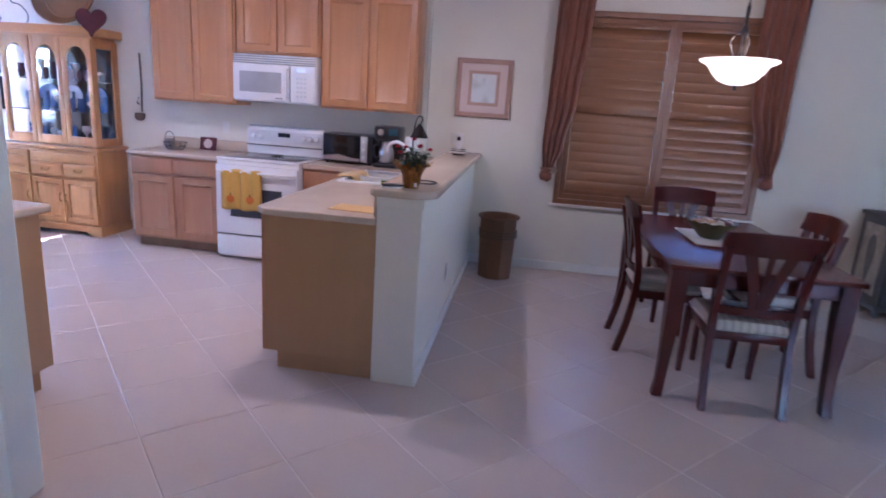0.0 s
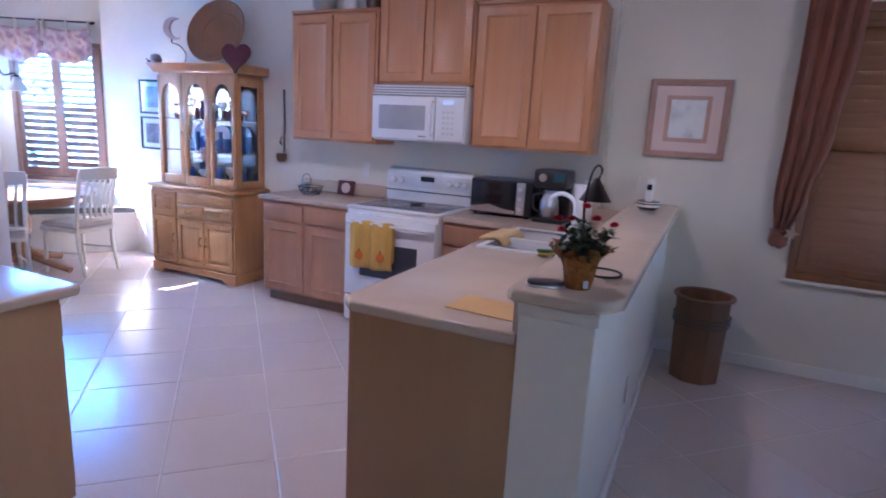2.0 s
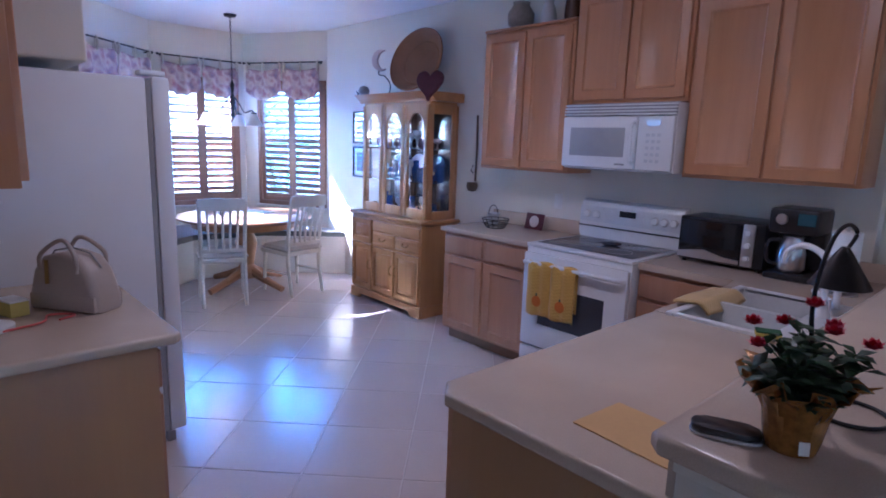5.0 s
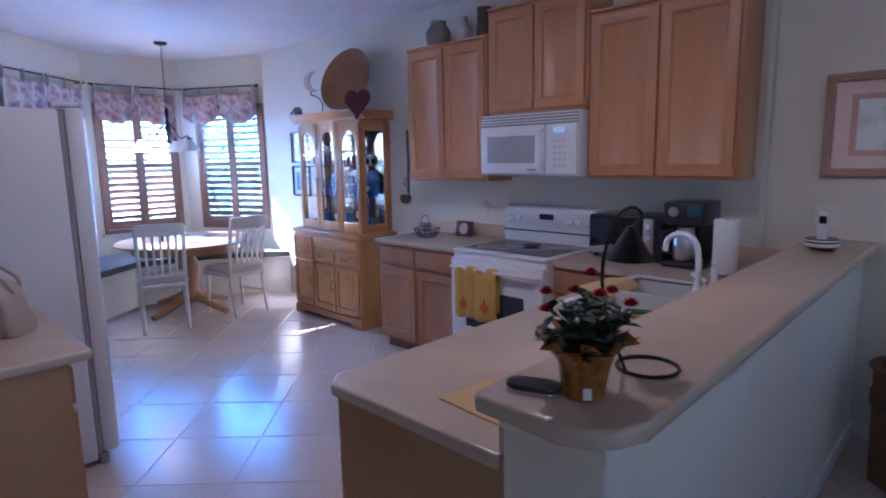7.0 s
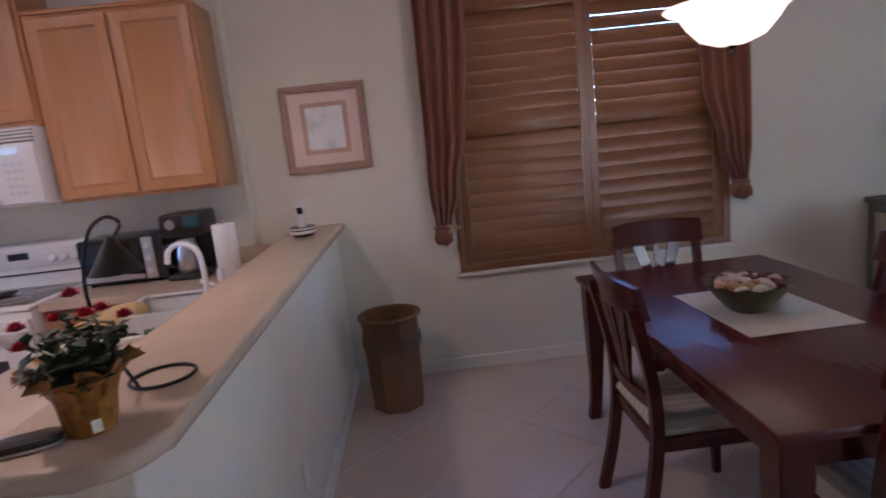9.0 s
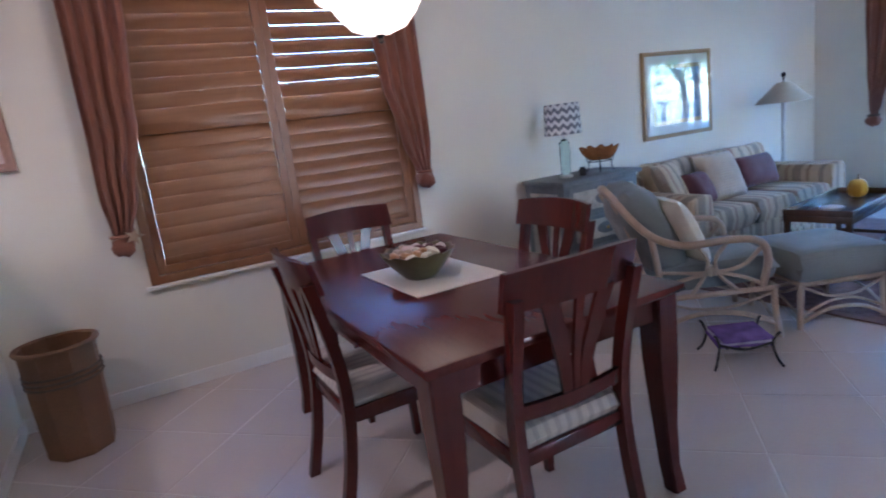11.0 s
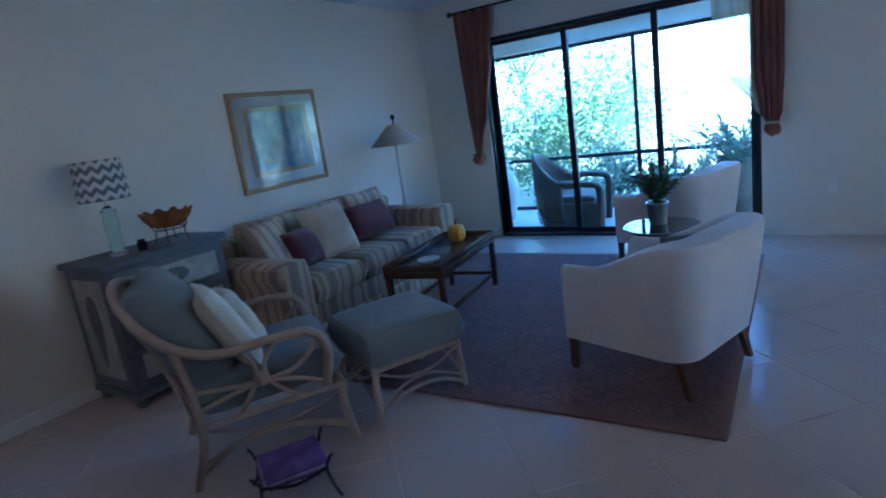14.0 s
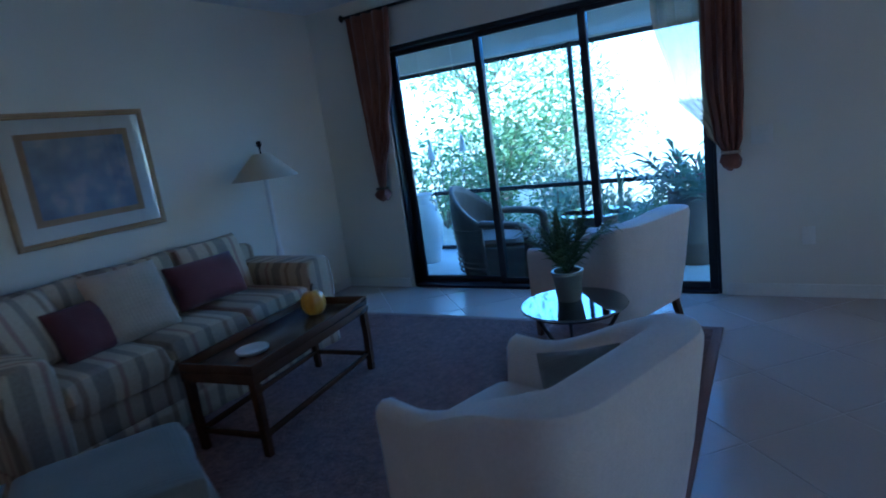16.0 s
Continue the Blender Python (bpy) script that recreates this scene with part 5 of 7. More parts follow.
part("heart", prism([(x, z + 0.06) for x, z in hp], -0.012, 0.012, 0.005, m=Matrix(((1, 0, 0, 0), (0, 0, 1, 0), (0, 1, 0, 0), (0, 0, 0, 1)))), HEART, ht)
mo = thing("moon_figure", move(-3.58, 5.56, 1.964, 0, 0, 20), "pale crescent moon on a curled iron stand", "figurine")
arc = [(0.10 * math.cos(a), 0.10 * math.sin(a)) for a in [radians(-70 - 22 * i) for i in range(11)]]
part("moon", prism(arc + [(0.035 + 0.075 * math.cos(a), 0.085 * math.sin(a)) for a in [radians(-290 + 22 * i) for i in range(11)]], -0.012, 0.012, 0.004, m=Matrix(((1, 0, 0, 0), (0, 0, 1, 0), (0, 1, 0, 0.33), (0, 0, 0, 1)))), MAT_BOARD, mo)
part("stand", tube(curve([(-0.04, 0, 0.006), (0.08, 0, 0.006), (0.11, 0, 0.10), (0.05, 0, 0.18), (-0.02, 0, 0.20), (-0.02, 0, 0.24)], 7), 0.005), IRON, mo)
sn = thing("bird_figure", move(-3.70, 5.45, 1.964), "small carved bird figure", "figurine")
part("body", lathe([(0.0, 0.0), (0.04, 0.005), (0.055, 0.04), (0.04, 0.08), (0, 0.095)], 18), STONEWARE, sn)
part("beak", tube([(-0.03, 0, 0.03), (-0.10, 0, 0.02), (-0.13, 0, 0.05)], 0.016, 8, r_end=0.004), IRON, sn)


def framed(name, x0, x1, z0, z1, y, border, mat_w, frame_m, board_m, art_m, label, glass=True, normal=1):
    f = thing(name, move((x0 + x1) / 2, y, (z0 + z1) / 2), label, "picture")
    w, h, b = (x1 - x0) / 2, (z1 - z0) / 2, border
    bm = loft(-w, w, -h, h, [(0, -0.002), (0, -0.024), (0.006, -0.03), (b * 0.45, -0.03), (b * 0.55, -0.025), (b * 0.75, -0.027), (b, -0.02), (b, -0.002)], hollow=True)
    part("frame", bm, frame_m, f)
    part("mount", box(-w + b - 0.003, w - b + 0.003, -0.014, -0.004, -h + b - 0.003, h - b + 0.003), board_m, f, smooth=0)
    part("print", box(-w + b + mat_w, w - b - mat_w, -0.0165, -0.0145, -h + b + mat_w * 0.9, h - b - mat_w * 0.9), art_m, f, smooth=0)
    if mat_w > 0.07:
        part("mount_line", box(-w + b + mat_w * 0.7, w - b - mat_w * 0.7, -0.0155, -0.0142, -h + b + mat_w * 0.62, h - b - mat_w * 0.62), frame_m, f, smooth=0)
    if glass:
        g = part("glass", box(-w + b - 0.002, w - b + 0.002, -0.022, -0.019, -h + b - 0.002, h - b + 0.002), PANE, f, smooth=0)
        g.visible_shadow = False
    return f


framed("picture", -4.33, -4.00, 1.50, 1.84, KITCHEN, 0.02, 0.05, BLACK, PALE_MAT, PORTRAIT, "small black-framed print on the nook wall")
framed("picture", -4.33, -4.00, 1.14, 1.47, KITCHEN, 0.02, 0.05, BLACK, PALE_MAT, PORTRAIT, "small black-framed print on the nook wall")
framed("picture", 0.695, 1.21, 1.40, 1.925, NORTH, 0.045, 0.10, MAUVE, MAT_BOARD, SKETCH, "mauve-framed pale watercolour with a pink mount")
framed("picture", 5.775, 6.685, 0.995, 1.755, NORTH, 0.035, 0.13, GOLDWOOD, PALE_MAT, PAINTING, "gilt-framed blue seascape behind glass")

# ---- breakfast nook ----
bench_in = [(-4.52, 5.765), (-5.10, 5.06), (-5.18, 4.28), (-4.55, 3.5), (-4.55, 2.0)]
bench_out = [(-5.045, 2.0), (-5.045, 3.2), (-5.965, 4.18), (-5.965, 5.24), (-4.905, 5.78)]
bw = thing("window_seat", IDENT, "built-in white window seat with a sage cushion pad", "bench")
part("base", prism(bench_in + bench_out, 0.0, 0.40, 0.004), TRIM, bw)
part("lid", prism([(x + 0.02, y) for x, y in bench_in] + bench_out, 0.401, 0.425, 0.006), TRIM, bw)
part("pad", prism([(x - 0.005, y) for x, y in bench_in] + bench_out, 0.426, 0.485, 0.02), TEAL_CLOTH, bw, "sage green seat pad")

nt = thing("breakfast_table", move(-4.6, 4.62, 0), "round oak pedestal breakfast table", "table")
part("tabletop", lathe([(0.0, 0.715), (0.63, 0.715), (0.66, 0.73), (0.66, 0.742), (0.65, 0.75), (0.0, 0.75)], 48), NOOK_WOOD, nt)
part("apron", lathe([(0.5, 0.64), (0.52, 0.64), (0.52, 0.714), (0.5, 0.714)], 40), NOOK_WOOD, nt)
part("pedestal", lathe([(0.11, 0.1), (0.12, 0.16), (0.07, 0.24), (0.09, 0.36), (0.11, 0.46), (0.07, 0.58), (0.16, 0.71)], 28), NOOK_WOOD, nt)
for k in range(4):
    a = radians(20 + 90 * k)
    part("foot", tube(curve([(0.06 * math.cos(a), 0.06 * math.sin(a), 0.17), (0.25 * math.cos(a), 0.25 * math.sin(a), 0.10), (0.48 * math.cos(a), 0.48 * math.sin(a), 0.032)], 5), 0.05, 8, r_end=0.03), NOOK_WOOD, nt)
for k, (x, y) in enumerate(((-4.75, 4.42), (-4.66, 4.40))):
    sh = thing("shaker", move(x, y, 0.75), "small salt or pepper shaker on the table", "shaker", "shakers")
    part("body", lathe([(0.02, 0), (0.018, 0.04), (0.014, 0.06)], 14), BLACK if k else CERAMIC, sh)
    part("cap", lathe([(0.0145, 0.061), (0.013, 0.072), (0, 0.076)], 14), STEEL, sh)
mag = tagged(part("place_mat", prism([(-0.2, -0.14), (0.2, -0.14), (0.2, 0.14), (-0.2, 0.14)], 0, 0.004, 0.001), TEAL_CLOTH), "sage woven place mat on the table", "place mat")
mag.matrix_world = move(-4.75, 4.75, 0.7505, 0, 0, 25)


def slat_chair():
    """Cream spindle chair, facing +y."""
    c = thing("kitchen_chair", IDENT, "cream painted slat-back chair with a pale seat pad", "chair", "chairs round the breakfast table")
    for s in (-1, 1):
        part("front_leg", tube([(s * 0.19, 0.19, 0.43), (s * 0.195, 0.2, 0.2), (s * 0.20, 0.205, 0)], 0.021, 10, r_end=0.015), CREAM_WOOD, c)
        part("back_leg", tube(curve([(s * 0.185, -0.24, 0), (s * 0.185, -0.19, 0.25), (s * 0.185, -0.185, 0.45), (s * 0.19, -0.22, 0.75), (s * 0.195, -0.275, 0.97)], 5), 0.018, 10), CREAM_WOOD, c)
    part("seat_frame", prism([(-0.20, -0.2), (0.20, -0.2), (0.225, 0.22), (-0.225, 0.22)], 0.40, 0.44, 0.01), CREAM_WOOD, c)
    part("seat_pad", pillow(0.44, 0.43, 0.075, 6, 0.35, move(0, 0.01, 0.462)), SEAT_CLOTH, c, "pale woven seat pad")
    bm = bmesh.new()
    rows = []
    for k in range(9):
        u = -1 + k / 4
        x, y = 0.2 * u, -0.275 - 0.022 * (1 - u * u)
        rows.append([bm.verts.new(v) for v in ((x, y - 0.011, 0.89), (x, y + 0.011, 0.89), (x, y + 0.011, 1.0 - 0.008 * u * u), (x, y - 0.011, 1.0 - 0.008 * u * u))])
    for a, b in zip(rows, rows[1:]):
        for i in range(4):
            bm.faces.new((a[i], a[(i + 1) % 4], b[(i + 1) % 4], b[i]))
    bm.faces.new(rows[0])
    bm.faces.new(list(reversed(rows[-1])))
    part("top_rail", bm, CREAM_WOOD, c)
    part("lower_rail", box(-0.185, 0.185, -0.215, -0.195, 0.50, 0.535, 0.005), CREAM_WOOD, c)
    for k in range(5):
        x = -0.12 + 0.06 * k
        part("slat", tube(curve([(x, -0.205, 0.525), (x * 1.03, -0.225, 0.7), (x * 1.08, -0.29, 0.9)], 4), 0.0125, 6), CREAM_WOOD, c)
    for s in (-1, 1):
        part("stretcher", tube([(s * 0.19, 0.195, 0.2), (s * 0.185, -0.19, 0.22)], 0.009), CREAM_WOOD, c)
    return c


sc = slat_chair()
sc.matrix_world = move(-4.2, 4.21, 0, 0, 0, 72)
copy_thing(sc, move(-4.18, 4.92, 0, 0, 0, 98))

ch = thing("nook_chandelier", move(-4.95, 4.67, 0), "wrought iron chandelier with frosted bell shades", "chandelier")
part("canopy", lathe([(0.0, CEILING - 0.002), (0.065, CEILING - 0.004), (0.055, CEILING - 0.025), (0.01, CEILING - 0.035)], 20), IRON, ch)
bm = bmesh.new()
for k in range(20):
    z = CEILING - 0.04 - 0.032 * k
    bmt = [((0.008 * math.cos(a)) * (k % 2), (0.008 * math.cos(a)) * ((k + 1) % 2), z - 0.016 + 0.02 * math.sin(a)) for a in [i * math.pi / 4 for i in range(8)]]
    tube(bmt, 0.0025, 4, bm, closed=True)
part("chain", bm, IRON, ch)
part("body", lathe([(0.0, 1.72), (0.02, 1.73), (0.012, 1.80), (0.03, 1.88), (0.012, 1.98), (0.022, 2.06), (0.006, 2.10)], 16), IRON, ch)
for k in range(3):
    a = radians(25 + 120 * k)
    c, s = math.cos(a), math.sin(a)
    arm = part("arm", tube(curve([(0.01 * c, 0.01 * s, 1.95), (0.09 * c, 0.09 * s, 1.86), (0.15 * c, 0.15 * s, 1.78), (0.24 * c, 0.24 * s, 1.80), (0.27 * c, 0.27 * s, 1.775)], 6), 0.007), IRON, ch)
    part("shade", lathe([(0.022, 1.765), (0.03, 1.76), (0.05, 1.715), (0.085, 1.66), (0.09, 1.645), (0.082, 1.65), (0.045, 1.705), (0.02, 1.75)], 26, m=move(0.27 * c, 0.27 * s, 0)), GLOW_NOOK if k == 2 else SHADE_DIM, arm, "frosted glass bell shade")
    part("socket_cap", lathe([(0.0, 1.785), (0.026, 1.78), (0.03, 1.766), (0.0, 1.766)], 16, m=move(0.27 * c, 0.27 * s, 0)), IRON, arm)
lp = bpy.data.lights.new("nook_bulb", "POINT")
lp.energy, lp.color, lp.shadow_soft_size = 0.35, (1.0, 0.86, 0.66), 0.05
new("nook_bulb", lp).location = (-4.95 + 0.27 * math.cos(radians(265)), 4.67 + 0.27 * math.sin(radians(265)), 1.62)

# rods and tab-top valances over the bay windows
for i in range(3):
    m, o0, o1, ln = bay_windows[i]
    rod = thing("valance_rod", m, "dark iron curtain rod with round finials", "curtain rod", "bay rods")
    a, b = 0.07, ln - 0.06
    part("rod", tube([(a, 0.07, 2.40), (b, 0.07, 2.40)], 0.008), IRON, rod)
    for x in (a, b):
        part("finial", lathe([(0.0, -0.02), (0.016, 0), (0.0, 0.02)], 12, m=move(x, 0.07, 2.40, 0, 90)), IRON, rod)
        part("bracket", box(x - 0.006 + (0.04 if x == a else -0.04), x + 0.006 + (0.04 if x == a else -0.04), 0.0, 0.068, 2.385, 2.398, 0.002), IRON, rod)
    w = (b - a - 0.08) / 2
    for k in range(2):
        x0 = a + 0.03 + k * (w + 0.02)
        v = thing("valance", m @ Matrix.Translation((x0, 0.07, 0)), "fruit-print tab-top valance in mauve and cream", "valance", "bay valances")
        bm = bmesh.new()
        rows = []
        for j in range(13):
            rows.append([])
            for q in range(25):
                u = q / 24
                bottom = 1.98 + 0.09 * (2 * u - 1) ** 2 - 0.02 * math.sin(u * math.pi * 4) ** 2
                top = 2.335 - 0.025 * math.sin(u * math.pi) ** 2
                z = bottom + (top - bottom) * (1 - j / 12)
                rows[-1].append(bm.verts.new((u * w, 0.018 * math.sin(u * 19 + 0.4 * k) * (0.35 + 0.65 * j / 12), z)))
        for p, q in zip(rows, rows[1:]):
            for n in range(24):
                bm.faces.new((p[n], p[n + 1], q[n + 1], q[n]))
        ob = part("panel", bm, FLORAL, v)
        sm = ob.modifiers.new("thickness", "SOLIDIFY")
        sm.thickness = 0.003
        for u in (0.04, 0.5, 0.96):
            part("tab", tube([(u * w, 0.012 * math.cos(t * math.pi / 6), 2.355 + 0.058 * math.sin(t * math.pi / 6)) for t in range(12)], 0.012, 6, closed=True), CREAM_CLOTH, v, "pale fabric tab")


# ---- dining ----
TX0, TX1, TY0, TY1 = 2.215, 3.185, 3.385, 5.045
tb = thing("dining_table", move((TX0 + TX1) / 2, (TY0 + TY1) / 2, 0), "dark cherry rectangular dining table with tapered legs", "table")
hx, hy = (TX1 - TX0) / 2, (TY1 - TY0) / 2
part("tabletop", box(-hx, hx, -hy, hy, 0.732, 0.762, 0.008), CHERRY_TOP, tb)
for x0, x1, y0, y1 in ((-hx + 0.10, hx - 0.10, -hy + 0.045, -hy + 0.068), (-hx + 0.10, hx - 0.10, hy - 0.068, hy - 0.045), (-hx + 0.045, -hx + 0.068, -hy + 0.10, hy - 0.10), (hx - 0.068, hx - 0.045, -hy + 0.10, hy - 0.10)):
    part("apron", box(x0, x1, y0, y1, 0.645, 0.7315), CHERRY, tb)
for sx in (-1, 1):
    for sy in (-1, 1):
        bm = bmesh.new()
        rings = []
        for z, w, o in ((0.7315, 0.045, 0), (0.62, 0.045, 0), (0.5, 0.041, 0.001), (0.25, 0.030, 0.006), (0.10, 0.026, 0.012), (0.0, 0.028, 0.022)):
            cx, cy = sx * (hx - 0.065 + o), sy * (hy - 0.065 + o)
            rings.append([bm.verts.new((cx + a * w, cy + b * w, z)) for a, b in ((-1, -1), (1, -1), (1, 1), (-1, 1))])
        for a, b in zip(rings, rings[1:]):
            for i in range(4):
                bm.faces.new((a[i], a[(i + 1) % 4], b[(i + 1) % 4], b[i]))
        bm.faces.new(rings[0])
        bm.faces.new(list(reversed(rings[-1])))
        bmesh.ops.bevel(bm, geom=[e for e in bm.edges if abs(e.verts[0].co.z - e.verts[1].co.z) > 0.05], offset=0.005, segments=2, affect="EDGES")
        part("leg", bm, CHERRY, tb)


def board(points, w0, t, bm=None, w1=None):
    """A flat curved board along points in y and z, w wide in x."""
    bm = bm or bmesh.new()
    rows = []
    n = len(points)
    for i, (x, y, z) in enumerate(points):
        w = w0 if w1 is None else w0 + (w1 - w0) * i / (n - 1)
        rows.append([bm.verts.new((x + a * w / 2, y + b * t / 2, z)) for a, b in ((-1, -1), (1, -1), (1, 1), (-1, 1))])
    for a, b in zip(rows, rows[1:]):
        for i in range(4):
            bm.faces.new((a[i], a[(i + 1) % 4], b[(i + 1) % 4], b[i]))
    bm.faces.new(rows[0])
    bm.faces.new(list(reversed(rows[-1])))
    return bm


def dining_chair():
    """Splat-back chair, facing +y, its back posts at y = -0.21."""
    c = thing("dining_chair", IDENT, "dark cherry splat-back dining chair with a cream seat", "chair", "chairs round the dining table")
    for s in (-1, 1):
        part("back_leg", board(curve([(s * 0.20, -0.275, 0), (s * 0.20, -0.225, 0.22), (s * 0.20, -0.20, 0.45), (s * 0.203, -0.215, 0.65), (s * 0.21, -0.27, 0.90)], 5), 0.034, 0.042), CHERRY, c)
        part("front_leg", board([(s * 0.205, 0.215, 0), (s * 0.205, 0.21, 0.2), (s * 0.205, 0.205, 0.425)], 0.028, 0.03, w1=0.042), CHERRY, c)
        part("side_rail", box(s * 0.2 - 0.011, s * 0.2 + 0.011, -0.18, 0.19, 0.375, 0.43, 0.003), CHERRY, c)
    part("front_rail", box(-0.185, 0.185, 0.195, 0.217, 0.375, 0.43, 0.003), CHERRY, c)
    part("rear_rail", box(-0.184, 0.184, -0.212, -0.190, 0.385, 0.43, 0.003), CHERRY, c)
    part("seat", pillow(0.43, 0.42, 0.09, 7, 0.4, move(0, 0.0, 0.452)), STRIPE_SEAT, c, "cream striped damask seat")
    # crest rail, bowed backwards
    bm = bmesh.new()
    rows = []
    for k in range(11):
        u = -1 + k / 5
        x, y = 0.232 * u, -0.30 + 0.04 * u * u
        lo, hi = 0.86 + 0.0 * u, 0.985 - 0.012 * u * u
        rows.append([bm.verts.new(v) for v in ((x, y - 0.010 + 0.03, lo), (x, y + 0.012 + 0.03, lo), (x, y + 0.012, hi), (x, y - 0.010, hi))])
    for a, b in zip(rows, rows[1:]):
        for i in range(4):
            bm.faces.new((a[i], a[(i + 1) % 4], b[(i + 1) % 4], b[i]))
    bm.faces.new(rows[0])
    bm.faces.new(list(reversed(rows[-1])))
    bmesh.ops.bevel(bm, geom=[e for e in bm.edges if len(e.link_faces) == 2 and e.calc_face_angle(0) > 0.8], offset=0.004, segments=2, affect="EDGES")
    part("crest_rail", bm, CHERRY, c)
    bm = bmesh.new()
    rows = []
    for k in range(9):
        u = -1 + k / 4
        x, y = 0.195 * u, -0.225 + 0.022 * u * u
        rows.append([bm.verts.new(v) for v in ((x, y - 0.010, 0.53), (x, y + 0.010, 0.53), (x, y + 0.008, 0.575), (x, y - 0.012, 0.575))])
    for a, b in zip(rows, rows[1:]):
        for i in range(4):
            bm.faces.new((a[i], a[(i + 1) % 4], b[(i + 1) % 4], b[i]))
    bm.faces.new(rows[0])
    bm.faces.new(list(reversed(rows[-1])))
    part("lower_rail", bm, CHERRY, c)
    for s, top in ((-1, -0.10), (1, 0.10)):
        part("splat", board(curve([(s * 0.03, -0.225, 0.565), (s * 0.045, -0.238, 0.68), (top, -0.268, 0.87)], 5), 0.034, 0.012, w1=0.062), CHERRY, c)
    part("splat", board(curve([(0, -0.226, 0.565), (0, -0.24, 0.68), (0, -0.275, 0.87)], 5), 0.022, 0.012, w1=0.03), CHERRY, c)
    return c


dc = dining_chair()
dc.matrix_world = move(2.67, 3.585, 0, 0, 0, 0)
copy_thing(dc, move(2.385, 4.20, 0, 0, 0, -90))
copy_thing(dc, move(2.68, 4.87, 0, 0, 0, 180))
copy_thing(dc, move(3.02, 4.14, 0, 0, 0, 90))

rn = tagged(part("table_runner", prism([(-0.20, -0.27), (0.20, -0.27), (0.20, 0.27), (-0.20, 0.27)], 0, 0.004, 0.0015), RUNNER), "cream linen place runner on the dining table", "table runner")
rn.matrix_world = move(2.69, 4.24, 0.7625, 0, 0, 1)
fb = thing("fruit_bowl", move(2.645, 4.235, 0.767), "dark glazed scalloped bowl filled with potpourri", "bowl")
bm = bmesh.new()
rings = []
for k, (r, z) in enumerate(((0.06, 0), (0.075, 0.012), (0.115, 0.055), (0.145, 0.095), (0.152, 0.11), (0.142, 0.108), (0.105, 0.06), (0.06, 0.02))):
    sc_ = 0.006 if 2 < k < 6 else 0
    rings.append([bm.verts.new(((r + sc_ * math.cos(12 * i * math.pi / 24)) * math.cos(i * math.pi / 24), (r + sc_ * math.cos(12 * i * math.pi / 24)) * math.sin(i * math.pi / 24), z + sc_ * math.cos(12 * i * math.pi / 24))) for i in range(48)])
for a, b in zip(rings, rings[1:]):
    for i in range(48):
        bm.faces.new((a[i], a[(i + 1) % 48], b[(i + 1) % 48], b[i]))
bm.faces.new(list(reversed(rings[0])))
bm.faces.new(rings[-1])
part("bowl", bm, plain("olive_glaze", (0.10, 0.085, 0.035), 0.3, grain=30, vary=0.4), fb)
for k in range(22):
    a, r = k * 2.4, 0.025 * math.sqrt(k)
    mt = (CREAM_CLOTH, MAT_BOARD, NOOK_WOOD, HEART, RATTAN)[k % 5]
    ob = tagged(part("potpourri", pillow(0.05, 0.04, 0.03, 3, 0.5, IDENT, None, 6), mt), "dried pod in the bowl", "potpourri", "dried pods")
    ob.matrix_world = move(2.645 + r * math.cos(a), 4.235 + r * math.sin(a), 0.767 + 0.105 - 0.006 * (k > 12), random.uniform(-30, 30), random.uniform(-30, 30), random.uniform(0, 180))

PX, PY = 2.67, 4.36
pd = thing("pendant_lamp", move(PX, PY, 0), "hanging alabaster glass bowl pendant on a dark bronze stem", "pendant lamp")
part("canopy", lathe([(0.0, CEILING - 0.002), (0.07, CEILING - 0.004), (0.05, CEILING - 0.03), (0.01, CEILING - 0.04)], 20), BRONZE, pd)
part("chain", tube([(0, 0, 2.22), (0, 0, CEILING - 0.035)], 0.005), BRONZE, pd)
part("stem", lathe([(0.02, 1.86), (0.03, 1.90), (0.012, 1.95), (0.014, 2.02), (0.026, 2.06), (0.01, 2.10), (0.012, 2.2), (0.004, 2.23)], 16), BRONZE, pd)
part("bowl_shade", lathe([(0.0, 1.735), (0.05, 1.737), (0.11, 1.76), (0.155, 1.81), (0.18, 1.85), (0.225, 1.872), (0.235, 1.882), (0.228, 1.886), (0.17, 1.86), (0.1, 1.775), (0.0, 1.75)], 40), GLOW, pd, "glowing alabaster glass bowl")
part("finial", lathe([(0.0, 1.70), (0.012, 1.705), (0.008, 1.72), (0.02, 1.733), (0.0, 1.736)], 14), BRONZE, pd)
for k in range(3):
    a = radians(40 + 120 * k)
    part("arm", tube(curve([(0.02 * math.cos(a), 0.02 * math.sin(a), 2.06), (0.07 * math.cos(a), 0.07 * math.sin(a), 2.0), (0.04 * math.cos(a), 0.04 * math.sin(a), 1.90)], 5), 0.005), BRONZE, pd)
lp = bpy.data.lights.new("pendant_bulb", "POINT")
lp.energy, lp.color, lp.shadow_soft_size = 0.55, (1.0, 0.82, 0.60), 0.12
new("pendant_bulb", lp).location = (PX, PY, 1.99)

wbk = thing("waste_basket", move(1.22, 5.46, 0), "tall brown woven bark basket with a handle slot", "basket")
part("weave", lathe([(0.15, 0), (0.155, 0.01), (0.165, 0.25), (0.172, 0.54), (0.175, 0.56), (0.165, 0.56), (0.155, 0.25), (0.14, 0.02)], 8, m=move(0, 0, 0, 0, 0, 20)), WICKER, wbk, smooth=0)
part("rim", tube([(0.176 * math.cos(a * math.pi / 16), 0.176 * math.sin(a * math.pi / 16), 0.555) for a in range(32)], 0.012, 6, closed=True), WICKER, wbk)
